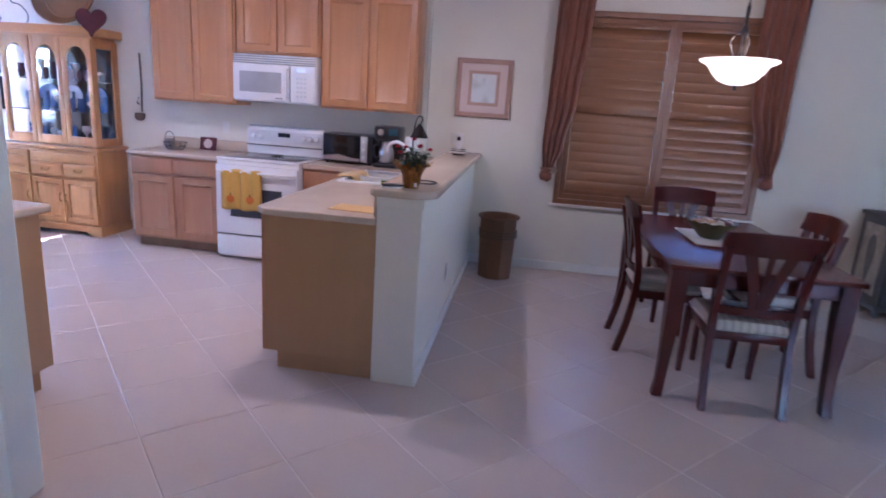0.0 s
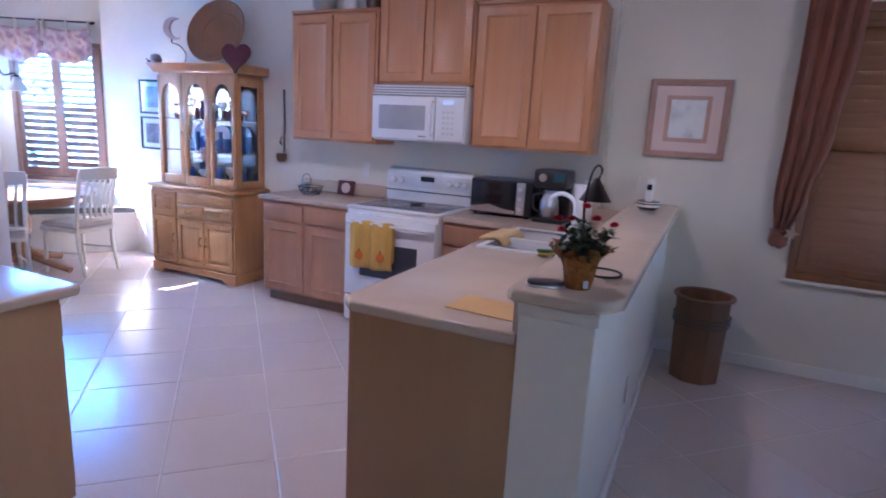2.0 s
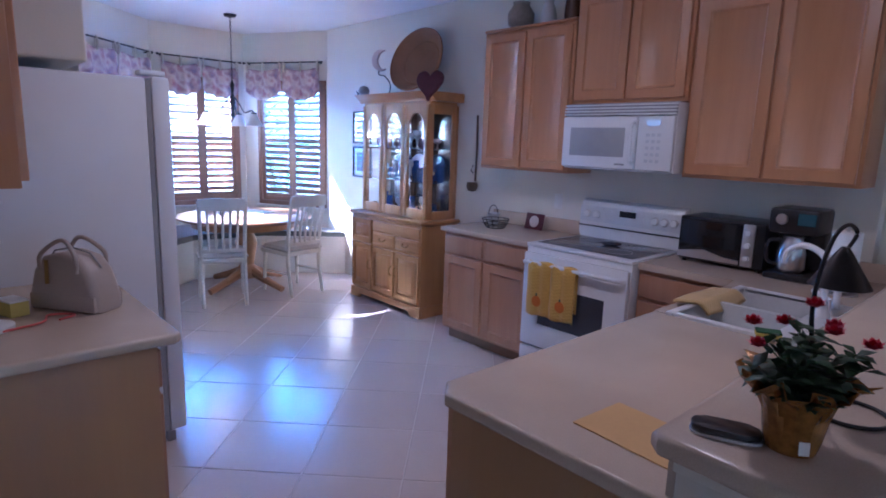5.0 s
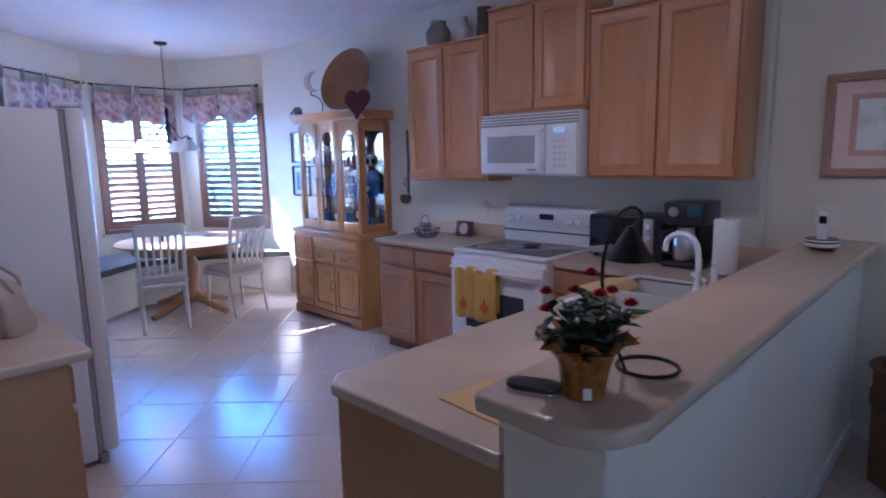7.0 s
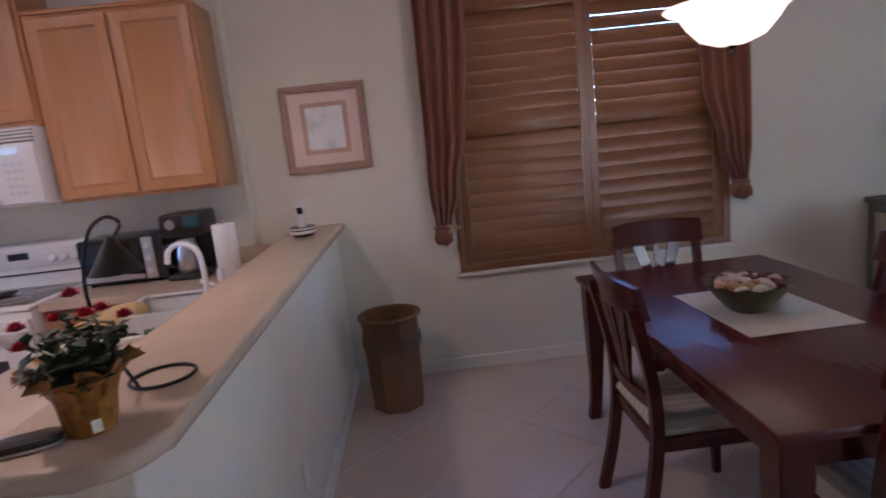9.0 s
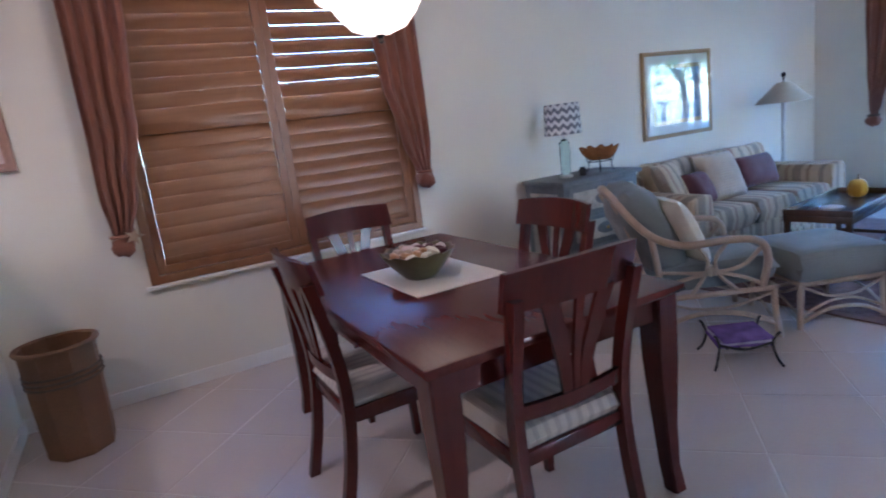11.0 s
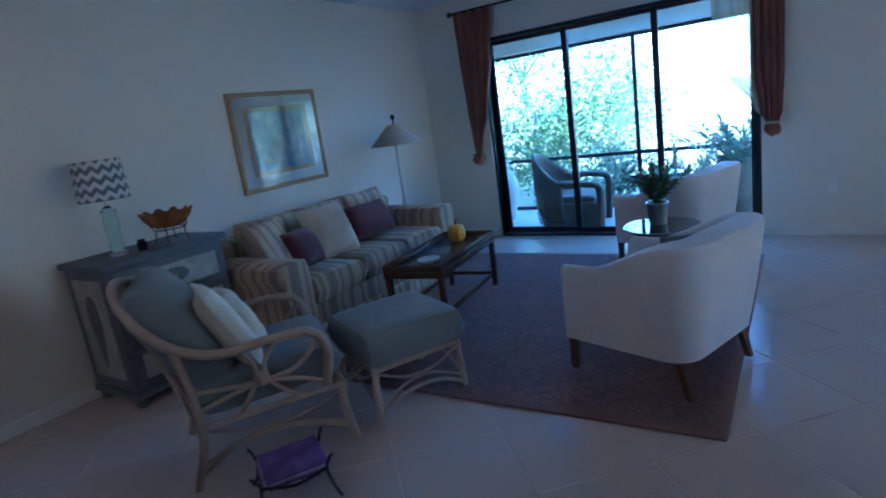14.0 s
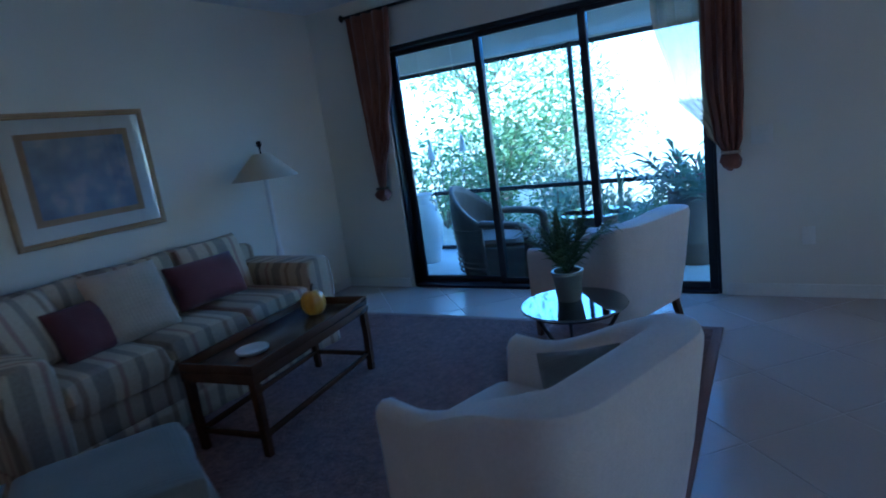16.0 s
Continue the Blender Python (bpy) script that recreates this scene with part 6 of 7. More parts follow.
for z in (0.38, 0.405, 0.43):
    part("band", tube([(0.169 * math.cos(a * math.pi / 16), 0.169 * math.sin(a * math.pi / 16), z) for a in range(32)], 0.006, 6, closed=True), BARK, wbk)


def drape(name, m, rows, folds, depth, material, label, group, knot=None, knot_m=None, sheet=0.004):
    """A gathered curtain: rows of height, middle and width, from top to bottom, in its own x and z."""
    d = thing(name, m, label, "curtain", group)
    bm = bmesh.new()
    n, grid = 72, []
    zs = [r[0] for r in rows]
    steps = 30
    for j in range(steps + 1):
        z = zs[0] + (zs[-1] - zs[0]) * j / steps
        k = max(i for i in range(len(rows)) if rows[i][0] >= z - 1e-6)
        k = min(k, len(rows) - 2)
        t = (rows[k][0] - z) / (rows[k][0] - rows[k + 1][0])
        t = t * t * (3 - 2 * t)
        mid, w = (rows[k][i] + t * (rows[k + 1][i] - rows[k][i]) for i in (1, 2))
        line = []
        for i in range(n + 1):
            u = i / n
            ph = folds * 2 * math.pi * u + 0.7 * noise.noise(Vector((u * 3, z * 1.2, depth)))
            line.append(bm.verts.new((mid + (u - 0.5) * w + 0.006 * math.cos(ph * 2), depth * math.sin(ph) * (0.7 + 0.5 * noise.noise(Vector((u * 4, z, 3.0)))), z)))
        grid.append(line)
    for a, b in zip(grid, grid[1:]):
        for i in range(n):
            bm.faces.new((a[i], a[i + 1], b[i + 1], b[i]))
    ob = part("panel", bm, material, d, smooth=60)
    sm = ob.modifiers.new("thickness", "SOLIDIFY")
    sm.thickness = sheet
    if knot:
        part("knot", pillow(0.12, 0.10, 0.11, 3, 0.5, move(knot[0], knot[1], knot[2], 20, 15, 0), None, 12, 0.4), material, d, "bunched knot of the curtain")
        part("tie", tube([(knot[0] + 0.05 * math.cos(a * math.pi / 8), knot[1] + 0.045 * math.sin(a * math.pi / 8), knot[2] + 0.055) for a in range(16)], 0.010, 6, closed=True), knot_m or material, d)
    return d


drape("curtain", move(0, NORTH - 0.11, 0), [(2.62, 1.71, 0.32), (2.2, 1.70, 0.30), (1.6, 1.67, 0.25), (1.2, 1.63, 0.18), (0.98, 1.61, 0.09)], 4, 0.03, CURTAIN, "rust linen curtain gathered into a knot beside the window", "dining curtains", (1.60, 0, 0.93))
drape("curtain", move(0, NORTH - 0.11, 0), [(2.62, 3.40, 0.36), (2.2, 3.40, 0.34), (1.7, 3.42, 0.30), (1.3, 3.47, 0.20), (1.06, 3.50, 0.09)], 4, 0.03, CURTAIN, "rust linen curtain gathered into a knot beside the window", "dining curtains", (3.50, 0, 1.01))
sf = thing("starfish", move(1.66, NORTH - 0.175, 0.98, 90), "pale dried starfish on the curtain knot", "ornament")
part("star", prism([((0.05 if k % 2 == 0 else 0.018) * math.cos(k * math.pi / 5), (0.05 if k % 2 == 0 else 0.018) * math.sin(k * math.pi / 5)) for k in range(10)], -0.005, 0.005, 0.002), RATTAN, sf)
cr = thing("curtain_rod", move(0, NORTH - 0.11, 0), "dark curtain rod above the dining window", "curtain rod")
part("rod", tube([(1.50, 0, 2.6), (3.62, 0, 2.6)], 0.011), IRON, cr)
for x in (1.62, 3.55):
    part("bracket", box(x - 0.008, x + 0.008, 0.0, 0.108, 2.575, 2.588, 0.002), IRON, cr)

# ---- living room ----
MX = Matrix.LocRotScale((EAST - 0.09, 0, 0), Euler((0, 0, radians(90))), None)
drape("curtain", MX, [(2.36, 5.13, 0.44), (1.9, 5.15, 0.37), (1.4, 5.19, 0.25), (1.05, 5.23, 0.12), (0.90, 5.245, 0.05)], 4, 0.03, CURTAIN, "rust curtain gathered to a point beside the sliding door", "slider curtains", (5.248, 0, 0.87), BARK)
drape("curtain", MX, [(2.36, 2.53, 0.22), (1.9, 2.53, 0.22), (1.4, 2.53, 0.21), (1.06, 2.52, 0.16), (0.95, 2.51, 0.07)], 4, 0.03, CURTAIN, "rust curtain gathered into a knot beside the sliding door", "slider curtains", (2.51, 0, 0.91), RATTAN)
drape("sheer_curtain", MX @ Matrix.Translation((0, -0.045, 0)), [(2.36, 2.80, 0.34), (1.9, 2.79, 0.30), (1.4, 2.74, 0.20), (1.08, 2.60, 0.08), (0.98, 2.54, 0.04)], 3, 0.018, SHEER, "gold sheer curtain layered behind the rust curtain", "slider curtains", None, None, 0.0015)
cr = thing("curtain_rod", MX, "dark curtain rod with ball finials above the sliding door", "curtain rod")
part("rod", tube([(2.2, 0, 2.365), (5.39, 0, 2.365)], 0.012), IRON, cr)
for x in (2.2, 5.40):
    part("finial", lathe([(0.0, -0.035), (0.03, 0), (0.0, 0.035)], 14, m=move(x, 0, 2.365, 0, 90)), IRON, cr)
for x in (2.33, 4.0, 5.36):
    part("bracket", box(x - 0.007, x + 0.007, -0.088, 0.0, 2.34, 2.352, 0.002), IRON, cr)

# rug
rg = thing("rug", move(6.42, 3.98, 0.001, 0, 0, 1.5), "rose-brown woven rug with a dark red border", "rug")
bm = bmesh.new()
nx, ny = 60, 66
vv = [[bm.verts.new((-1.29 + 2.58 * i / nx, -1.43 + 2.86 * j / ny, 0.014 + 0.004 * noise.noise(Vector((i * 0.9, j * 0.9, 0))))) for j in range(ny + 1)] for i in range(nx + 1)]
for i in range(nx):
    for j in range(ny):
        bm.faces.new((vv[i][j], vv[i + 1][j], vv[i + 1][j + 1], vv[i][j + 1]))
part("field", bm, RUG, rg)
part("border", box(-1.34, 1.34, -1.48, 1.48, 0.0, 0.011, 0.003), RUG_EDGE, rg, "dark red rug border")

# dresser
dr = thing("dresser", move(4.78, NORTH - 0.02, 0), "weathered grey dresser with pale distressed drawer fronts", "dresser")
part("carcass", box(-0.37, 0.37, -0.46, 0, 0.1, 0.82, 0.006), GRAYWOOD, dr)
part("top", box(-0.40, 0.40, -0.49, 0.0, 0.821, 0.855, 0.008), GRAYWOOD, dr)
part("plinth", prism([(-0.385, -0.475), (0.385, -0.475), (0.385, 0), (-0.385, 0)], 0.055, 0.099, 0.006), GRAYWOOD, dr)
for x in (-0.345, 0.345):
    for y in (-0.435, -0.05):
        part("foot", lathe([(0.022, 0), (0.036, 0.02), (0.03, 0.054)], 14, m=move(x, y, 0)), GRAYWOOD, dr)
for k in range(3):
    z = 0.13 + 0.228 * k
    d = part("drawer", box(-0.335, 0.335, -0.474, -0.461, z, z + 0.205, 0.004), GRAYWOOD, dr)
    part("drawer_panel", box(-0.30, 0.30, -0.482, -0.4745, z + 0.03, z + 0.175, 0.006), PALEPANEL, d, "pale distressed drawer panel")
    part("medallion", prism([(0.095 * math.cos(a), 0.045 * math.sin(a)) for a in [i * math.pi / 12 for i in range(24)]], -0.487, -0.4825, 0.002, m=Matrix(((1, 0, 0, 0), (0, 0, 1, 0), (0, 1, 0, z + 0.1025), (0, 0, 0, 1)))), GRAYWOOD, d)
    part("knob", lathe([(0.006, 0), (0.014, 0.012), (0.0, 0.02)], 12, m=move(0, -0.487, z + 0.1025, 90)), BRASS, d)
part("side_panel", box(-0.379, -0.3705, -0.39, -0.07, 0.17, 0.76, 0.004), PALEPANEL, dr, "pale painted side panel with a vase motif")
part("side_motif", prism([(-0.23 + 0.06 * math.cos(a) * (1.4 + math.sin(a)) * 0.6, 0.45 + 0.22 * math.sin(a)) for a in [i * math.pi / 12 for i in range(24)]], -0.384, -0.3795, m=Matrix(((0, 0, 1, 0), (1, 0, 0, 0), (0, 1, 0, 0), (0, 0, 0, 1)))), GRAYWOOD, dr, smooth=0)

tl = thing("table_lamp", move(4.61, 5.58, 0.856), "sea-glass table lamp with a grey chevron drum shade", "table lamp")
part("base", lathe([(0.05, 0), (0.05, 0.018), (0.03, 0.022)], 24), STEEL, tl)
part("glass_body", lathe([(0.032, 0.023), (0.04, 0.06), (0.034, 0.085), (0.042, 0.12), (0.036, 0.15), (0.044, 0.19), (0.036, 0.23), (0.04, 0.26), (0.015, 0.29)], 24), LAMP_GLASS, tl, "ribbed pale green glass body")
part("neck", lathe([(0.008, 0.29), (0.008, 0.50), (0.0, 0.505)], 10), STEEL, tl)
part("shade", lathe([(0.138, 0.325), (0.128, 0.55), (0.124, 0.55), (0.134, 0.325)], 40), CHEVRON, tl, "grey and white chevron shade")
jr = tagged(part("glass_jar", lathe([(0.025, 0), (0.03, 0.04), (0.02, 0.055), (0.022, 0.065)], 18), BRONZE), "small dark lidded jar on the dresser", "jar")
jr.location = (4.72, 5.52, 0.8565)
lb = thing("leaf_bowl", move(4.93, 5.55, 0.856), "carved amber leaf bowl on an iron stand", "bowl")
bm = bmesh.new()
rings = []
for k, (r, z) in enumerate(((0.03, 0.09), (0.08, 0.10), (0.125, 0.145), (0.145, 0.19), (0.135, 0.185), (0.11, 0.14), (0.06, 0.11))):
    rings.append([bm.verts.new((r * (1 + 0.10 * math.sin(i * 1.57 + k * 0.1)) * math.cos(i * math.pi / 20), r * (1 + 0.10 * math.sin(i * 1.57)) * math.sin(i * math.pi / 20), z + 0.014 * math.sin(i * 1.57 + 1) * (k in (2, 3, 4)))) for i in range(40)])
for a, b in zip(rings, rings[1:]):
    for i in range(40):
        bm.faces.new((a[i], a[(i + 1) % 40], b[(i + 1) % 40], b[i]))
bm.faces.new(list(reversed(rings[0])))
bm.faces.new(rings[-1])
part("bowl", bm, wood("amber_burl", (0.34, 0.13, 0.04), (0.18, 0.06, 0.02), 0.25, 0, 20), lb)
for k in range(4):
    a = radians(45 + 90 * k)
    part("stand_leg", tube(curve([(0.10 * math.cos(a), 0.10 * math.sin(a), 0.004), (0.085 * math.cos(a), 0.085 * math.sin(a), 0.06), (0.11 * math.cos(a), 0.11 * math.sin(a), 0.12)], 5), 0.004), IRON, lb)
part("stand_ring", tube([(0.09 * math.cos(a * math.pi / 12), 0.09 * math.sin(a * math.pi / 12), 0.085) for a in range(24)], 0.004, 5, closed=True), IRON, lb)

# sofa
SO = thing("sofa", move(6.19, 5.80, 0), "cream, tan and grey striped skirted sofa", "sofa")
W2 = 1.0
part("frame", box(-W2 + 0.02, W2 - 0.02, -0.86, -0.06, 0.10, 0.30, 0.02), STRIPE, SO)
part("back", box(-W2 + 0.05, W2 - 0.05, -0.24, 0.0, 0.12, 0.74, 0.05, seg=4), STRIPE, SO)
for s in (-1, 1):
    bm = bmesh.new()
    prof = [(-0.10, 0.10), (0.10, 0.10), (0.105, 0.42), (0.13, 0.50), (0.125, 0.565), (0.08, 0.60), (0.0, 0.605), (-0.08, 0.59), (-0.10, 0.54), (-0.10, 0.42)]
    prism([(s * x, z) for x, z in (prof if s > 0 else prof[::-1])], -0.89, -0.03, 0.02, bm, Matrix(((1, 0, 0, s * (W2 - 0.12)), (0, 0, 1, 0), (0, 1, 0, 0.03), (0, 0, 0, 1))), 3)
    part("arm", bm, STRIPE_ARM, SO, "rolled striped arm")
for k in range(3):
    x = -0.52 + 0.52 * k
    part("seat_cushion", pillow(0.525, 0.66, 0.20, 9, 0.3, move(x, -0.58, 0.385), None, 20, 0.06), STRIPE, SO)
    part("back_cushion", pillow(0.53, 0.46, 0.20, 6, 0.4, move(x, -0.27, 0.62, 76), None, 18, 0.1), STRIPE, SO)
# pleated skirt
bm = bmesh.new()
rows = []
for z in (0.015, 0.06, 0.12, 0.16):
    line = []
    for i in range(121):
        u = i / 120
        y = -0.875 - 0.008 * (1 - z / 0.18) * math.sin(u * 60)
        line.append(bm.verts.new((-W2 + 0.02 + (2 * W2 - 0.04) * u, y, z)))
    rows.append(line)
for a, b in zip(rows, rows[1:]):
    for i in range(120):
        bm.faces.new((a[i], a[i + 1], b[i + 1], b[i]))
ob = part("skirt", bm, STRIPE, SO)
sm = ob.modifiers.new("thickness", "SOLIDIFY")
sm.thickness, sm.offset = 0.006, 1
for s in (-1, 1):
    part("side_skirt", box(s * (W2 + 0.0) - 0.006, s * (W2 + 0.0) + 0.006, -0.86, -0.03, 0.015, 0.16, 0.003), STRIPE_ARM, SO)
for x in (-0.9, 0.9):
    for y in (-0.8, -0.1):
        part("foot", lathe([(0.025, 0.0), (0.03, 0.10)], 12, m=move(x, y, 0)), LEG_WOOD, SO)
SOFA_TAN = cloth("tan_pillow_cloth", (0.46, 0.37, 0.28), 0.9, 300, 0.15, 0.4)
for x, y, z, s, rx, rz, mt, lbl in ((5.52, 5.36, 0.66, 0.40, 62, 18, STRIPE, "striped throw pillow on the sofa"), (5.72, 5.27, 0.60, 0.30, 62, 8, WINE_CLOTH, "small wine-red throw pillow on the sofa"),
                                    (6.0, 5.28, 0.66, 0.42, 64, -6, SOFA_TAN, "cream throw pillow on the sofa"), (6.5, 5.30, 0.64, 0.38, 66, -4, WINE_CLOTH, "wine-red throw pillow on the sofa")):
    ob = tagged(part("throw_pillow", pillow(s * (1.25 if mt is WINE_CLOTH and s > 0.35 else 1), s * (0.75 if mt is WINE_CLOTH and s > 0.35 else 1), 0.15, 4, 0.55, IDENT, None, 18, 0.12), mt), lbl, "pillow", "sofa pillows")
    ob.matrix_world = move(x, y, z, rx, 0, rz)

# floor lamp
fl = thing("floor_lamp", move(7.36, 5.56, 0), "cream floor lamp with a wide conical shade", "floor lamp")
part("base", lathe([(0.14, 0), (0.14, 0.015), (0.03, 0.03)], 28), CERAMIC, fl)
part("pole", lathe([(0.022, 0.02), (0.02, 0.5), (0.03, 0.56), (0.028, 0.62), (0.018, 0.66), (0.018, 1.20)], 14), CERAMIC, fl)
part("shade", lathe([(0.245, 1.175), (0.06, 1.36), (0.055, 1.36), (0.24, 1.175)], 36), CONE, fl, "pale conical lamp shade")
part("finial", lathe([(0.006, 1.36), (0.006, 1.40), (0.022, 1.425), (0.014, 1.45), (0.0, 1.455)], 12), BRONZE, fl)

# coffee table
ct = thing("coffee_table", move(6.30, 4.475, 0.012, 0, 0, 8), "dark walnut tray-top coffee table with a stretcher base", "table")
cw, cdp, chh = 0.50, 0.22, 0.43
part("tray", box(-cw, cw, -cdp, cdp, chh - 0.07, chh - 0.025, 0.004), WALNUT, ct)
for a in ((-cw, cw, -cdp, -cdp + 0.016), (-cw, cw, cdp - 0.016, cdp), (-cw, -cw + 0.016, -cdp + 0.016, cdp - 0.016), (cw - 0.016, cw, -cdp + 0.016, cdp - 0.016)):
    part("gallery_rail", box(*a, chh - 0.024, chh + 0.02, 0.004), WALNUT, ct)
for sx in (-1, 1):
    for sy in (-1, 1):
        part("leg", board([(sx * (cw - 0.03), sy * (cdp - 0.03), 0), (sx * (cw - 0.025), sy * (cdp - 0.025), 0.2), (sx * (cw - 0.025), sy * (cdp - 0.025), chh - 0.07)], 0.03, 0.034, w1=0.042), WALNUT, ct)
    part("stretcher", box(sx * (cw - 0.03) - 0.01, sx * (cw - 0.03) + 0.01, -cdp + 0.05, cdp - 0.05, 0.09, 0.115, 0.002), WALNUT, ct)
part("stretcher", box(-cw + 0.045, cw - 0.045, -cdp + 0.02, -cdp + 0.04, 0.09, 0.115, 0.002), WALNUT, ct)
part("stretcher", box(-cw + 0.045, cw - 0.045, cdp - 0.04, cdp - 0.02, 0.09, 0.115, 0.002), WALNUT, ct)
pk = thing("pumpkin_jar", move(6.60, 4.53, 0.418), "yellow pumpkin-shaped ceramic jar on the coffee table", "jar")
bm = bmesh.new()
rings = []
for k in range(9):
    a = math.pi * k / 8
    r, z = 0.062 * math.sin(a) ** 0.6 + 0.004, 0.07 - 0.07 * math.cos(a)
    rings.append([bm.verts.new((r * (1 + 0.06 * math.cos(8 * i * math.pi / 20)) * math.cos(i * math.pi / 20), r * (1 + 0.06 * math.cos(8 * i * math.pi / 20)) * math.sin(i * math.pi / 20), z)) for i in range(40)])
for a, b in zip(rings, rings[1:]):
    for i in range(40):
        bm.faces.new((a[i], a[(i + 1) % 40], b[(i + 1) % 40], b[i]))
part("body", bm, PUMPKIN, pk)
part("stalk", tube([(0, 0, 0.136), (0.005, 0, 0.165), (0.018, 0, 0.175)], 0.01, 8, r_end=0.006), BARK, pk)
ap = tagged(part("glass_dish", lathe([(0.05, 0), (0.075, 0.012), (0.08, 0.025), (0.076, 0.025), (0.05, 0.008)], 24), CERAMIC), "pale shallow dish on the coffee table", "dish")
ap.location = (6.05, 4.43, 0.4125 - 0.012 + 0.0175)


# tub chairs
def tub_chair():
    """White upholstered chair facing +y with arms that sweep up into the back."""
    c = thing("tub_chair", IDENT, "white upholstered tub chair with tapered wooden legs", "armchair", "white tub chairs")
    hw, hd, rad = 0.335, 0.35, 0.13
    plan = []
    for k in range(9):
        plan.append((-hw, hd - 0.045 - (2 * hd - 0.045 - rad) * k / 8))
    for k in range(1, 7):
        a = math.pi + (math.pi / 2) * k / 6
        plan.append((-hw + rad + rad * math.cos(a), -hd + rad + rad * math.sin(a)))
    half = plan[:]
    for k in range(1, 5):
        plan.append((-hw + rad + (2 * hw - 2 * rad) * k / 5, -hd))
    plan += [(-x, y) for x, y in reversed(half)]
    n = len(plan)
    bm = bmesh.new()
    rings = []
    for i, (x, y) in enumerate(plan):
        f = (hd - y) / (2 * hd)
        g = min(1.0, max(0.0, (f - 0.22) / 0.74))
        top = 0.565 + 0.165 * (g * g * (3 - 2 * g))
        nrm = Vector((plan[max(i - 1, 0)][1] - plan[min(i + 1, n - 1)][1], plan[min(i + 1, n - 1)][0] - plan[max(i - 1, 0)][0])).normalized()
        inn = lambda d: (x + nrm.x * d, y + nrm.y * d)
        flare = 0.025 * g + 0.05 * g * max(0.0, -y / hd)
        sec = [(-0.0, 0.185), (-flare * 0.5, 0.40), (-flare, top - 0.04), (-flare + 0.008, top - 0.012), (0.03, top), (0.065, top - 0.008), (0.085, top - 0.03), (0.10, 0.42), (0.10, 0.20)]
        rings.append([bm.verts.new((*inn(d), z)) for d, z in sec])
    for a, b in zip(rings, rings[1:]):
        for k in range(len(a) - 1):
            bm.faces.new((a[k], a[k + 1], b[k + 1], b[k]))
    bm.faces.new(rings[0])
    bm.faces.new(list(reversed(rings[-1])))
    part("shell", bm, WHITE_CLOTH, c, smooth=50)
    part("seat_base", box(-hw + 0.05, hw - 0.05, -hd + 0.06, hd - 0.005, 0.185, 0.32, 0.015), WHITE_CLOTH, c)
    part("seat_cushion", pillow(0.46, 0.55, 0.14, 8, 0.35, move(0, 0.05, 0.37), None, 20, 0.05), WHITE_CLOTH, c)
    for sx in (-1, 1):
        part("leg", board([(sx * 0.285, 0.305, 0), (sx * 0.28, 0.30, 0.172)], 0.028, 0.03, w1=0.05), LEG_WOOD, c)
        part("leg", board([(sx * 0.285, -0.325, 0), (sx * 0.28, -0.28, 0.172)], 0.028, 0.03, w1=0.05), LEG_WOOD, c)
    return c


tc = tub_chair()
tc.matrix_world = move(5.745, 2.86, 0.013, 0, 0, -18)
copy_thing(tc, move(7.66, 3.16, 0.013, 0, 0, -19))
for x, y, mt, w in ((5.905, 2.78, TEAL_CLOTH, 0.25), (7.83, 3.10, TEAL_CLOTH, 0.25)):
    ob = tagged(part("throw_pillow", pillow(w, w, 0.12, 4, 0.55, IDENT, None, 16, 0.1), mt), "sage green throw pillow in the tub chair", "pillow", "chair pillows")
    ob.matrix_world = move(x - 0.08, y - 0.07, 0.54, 72, 0, -60)

# round glass table with a palm
gt = thing("side_table", move(6.70, 3.03, 0.012), "round glass-topped side table on a dark frame", "side table")
part("glass_top", lathe([(0.0, 0.485), (0.235, 0.485), (0.24, 0.49), (0.235, 0.497), (0.0, 0.497)], 48), TABLE_GLASS, gt, "round pale glass top")
part("ring", tube([(0.20 * math.cos(a * math.pi / 16), 0.20 * math.sin(a * math.pi / 16), 0.475) for a in range(32)], 0.009, 6, closed=True), IRON, gt)
for k in range(3):
    a = radians(30 + 120 * k)
    part("leg", tube(curve([(0.20 * math.cos(a), 0.20 * math.sin(a), 0.47), (0.10 * math.cos(a), 0.10 * math.sin(a), 0.25), (0.19 * math.cos(a), 0.19 * math.sin(a), 0.006)], 6), 0.009), IRON, gt)


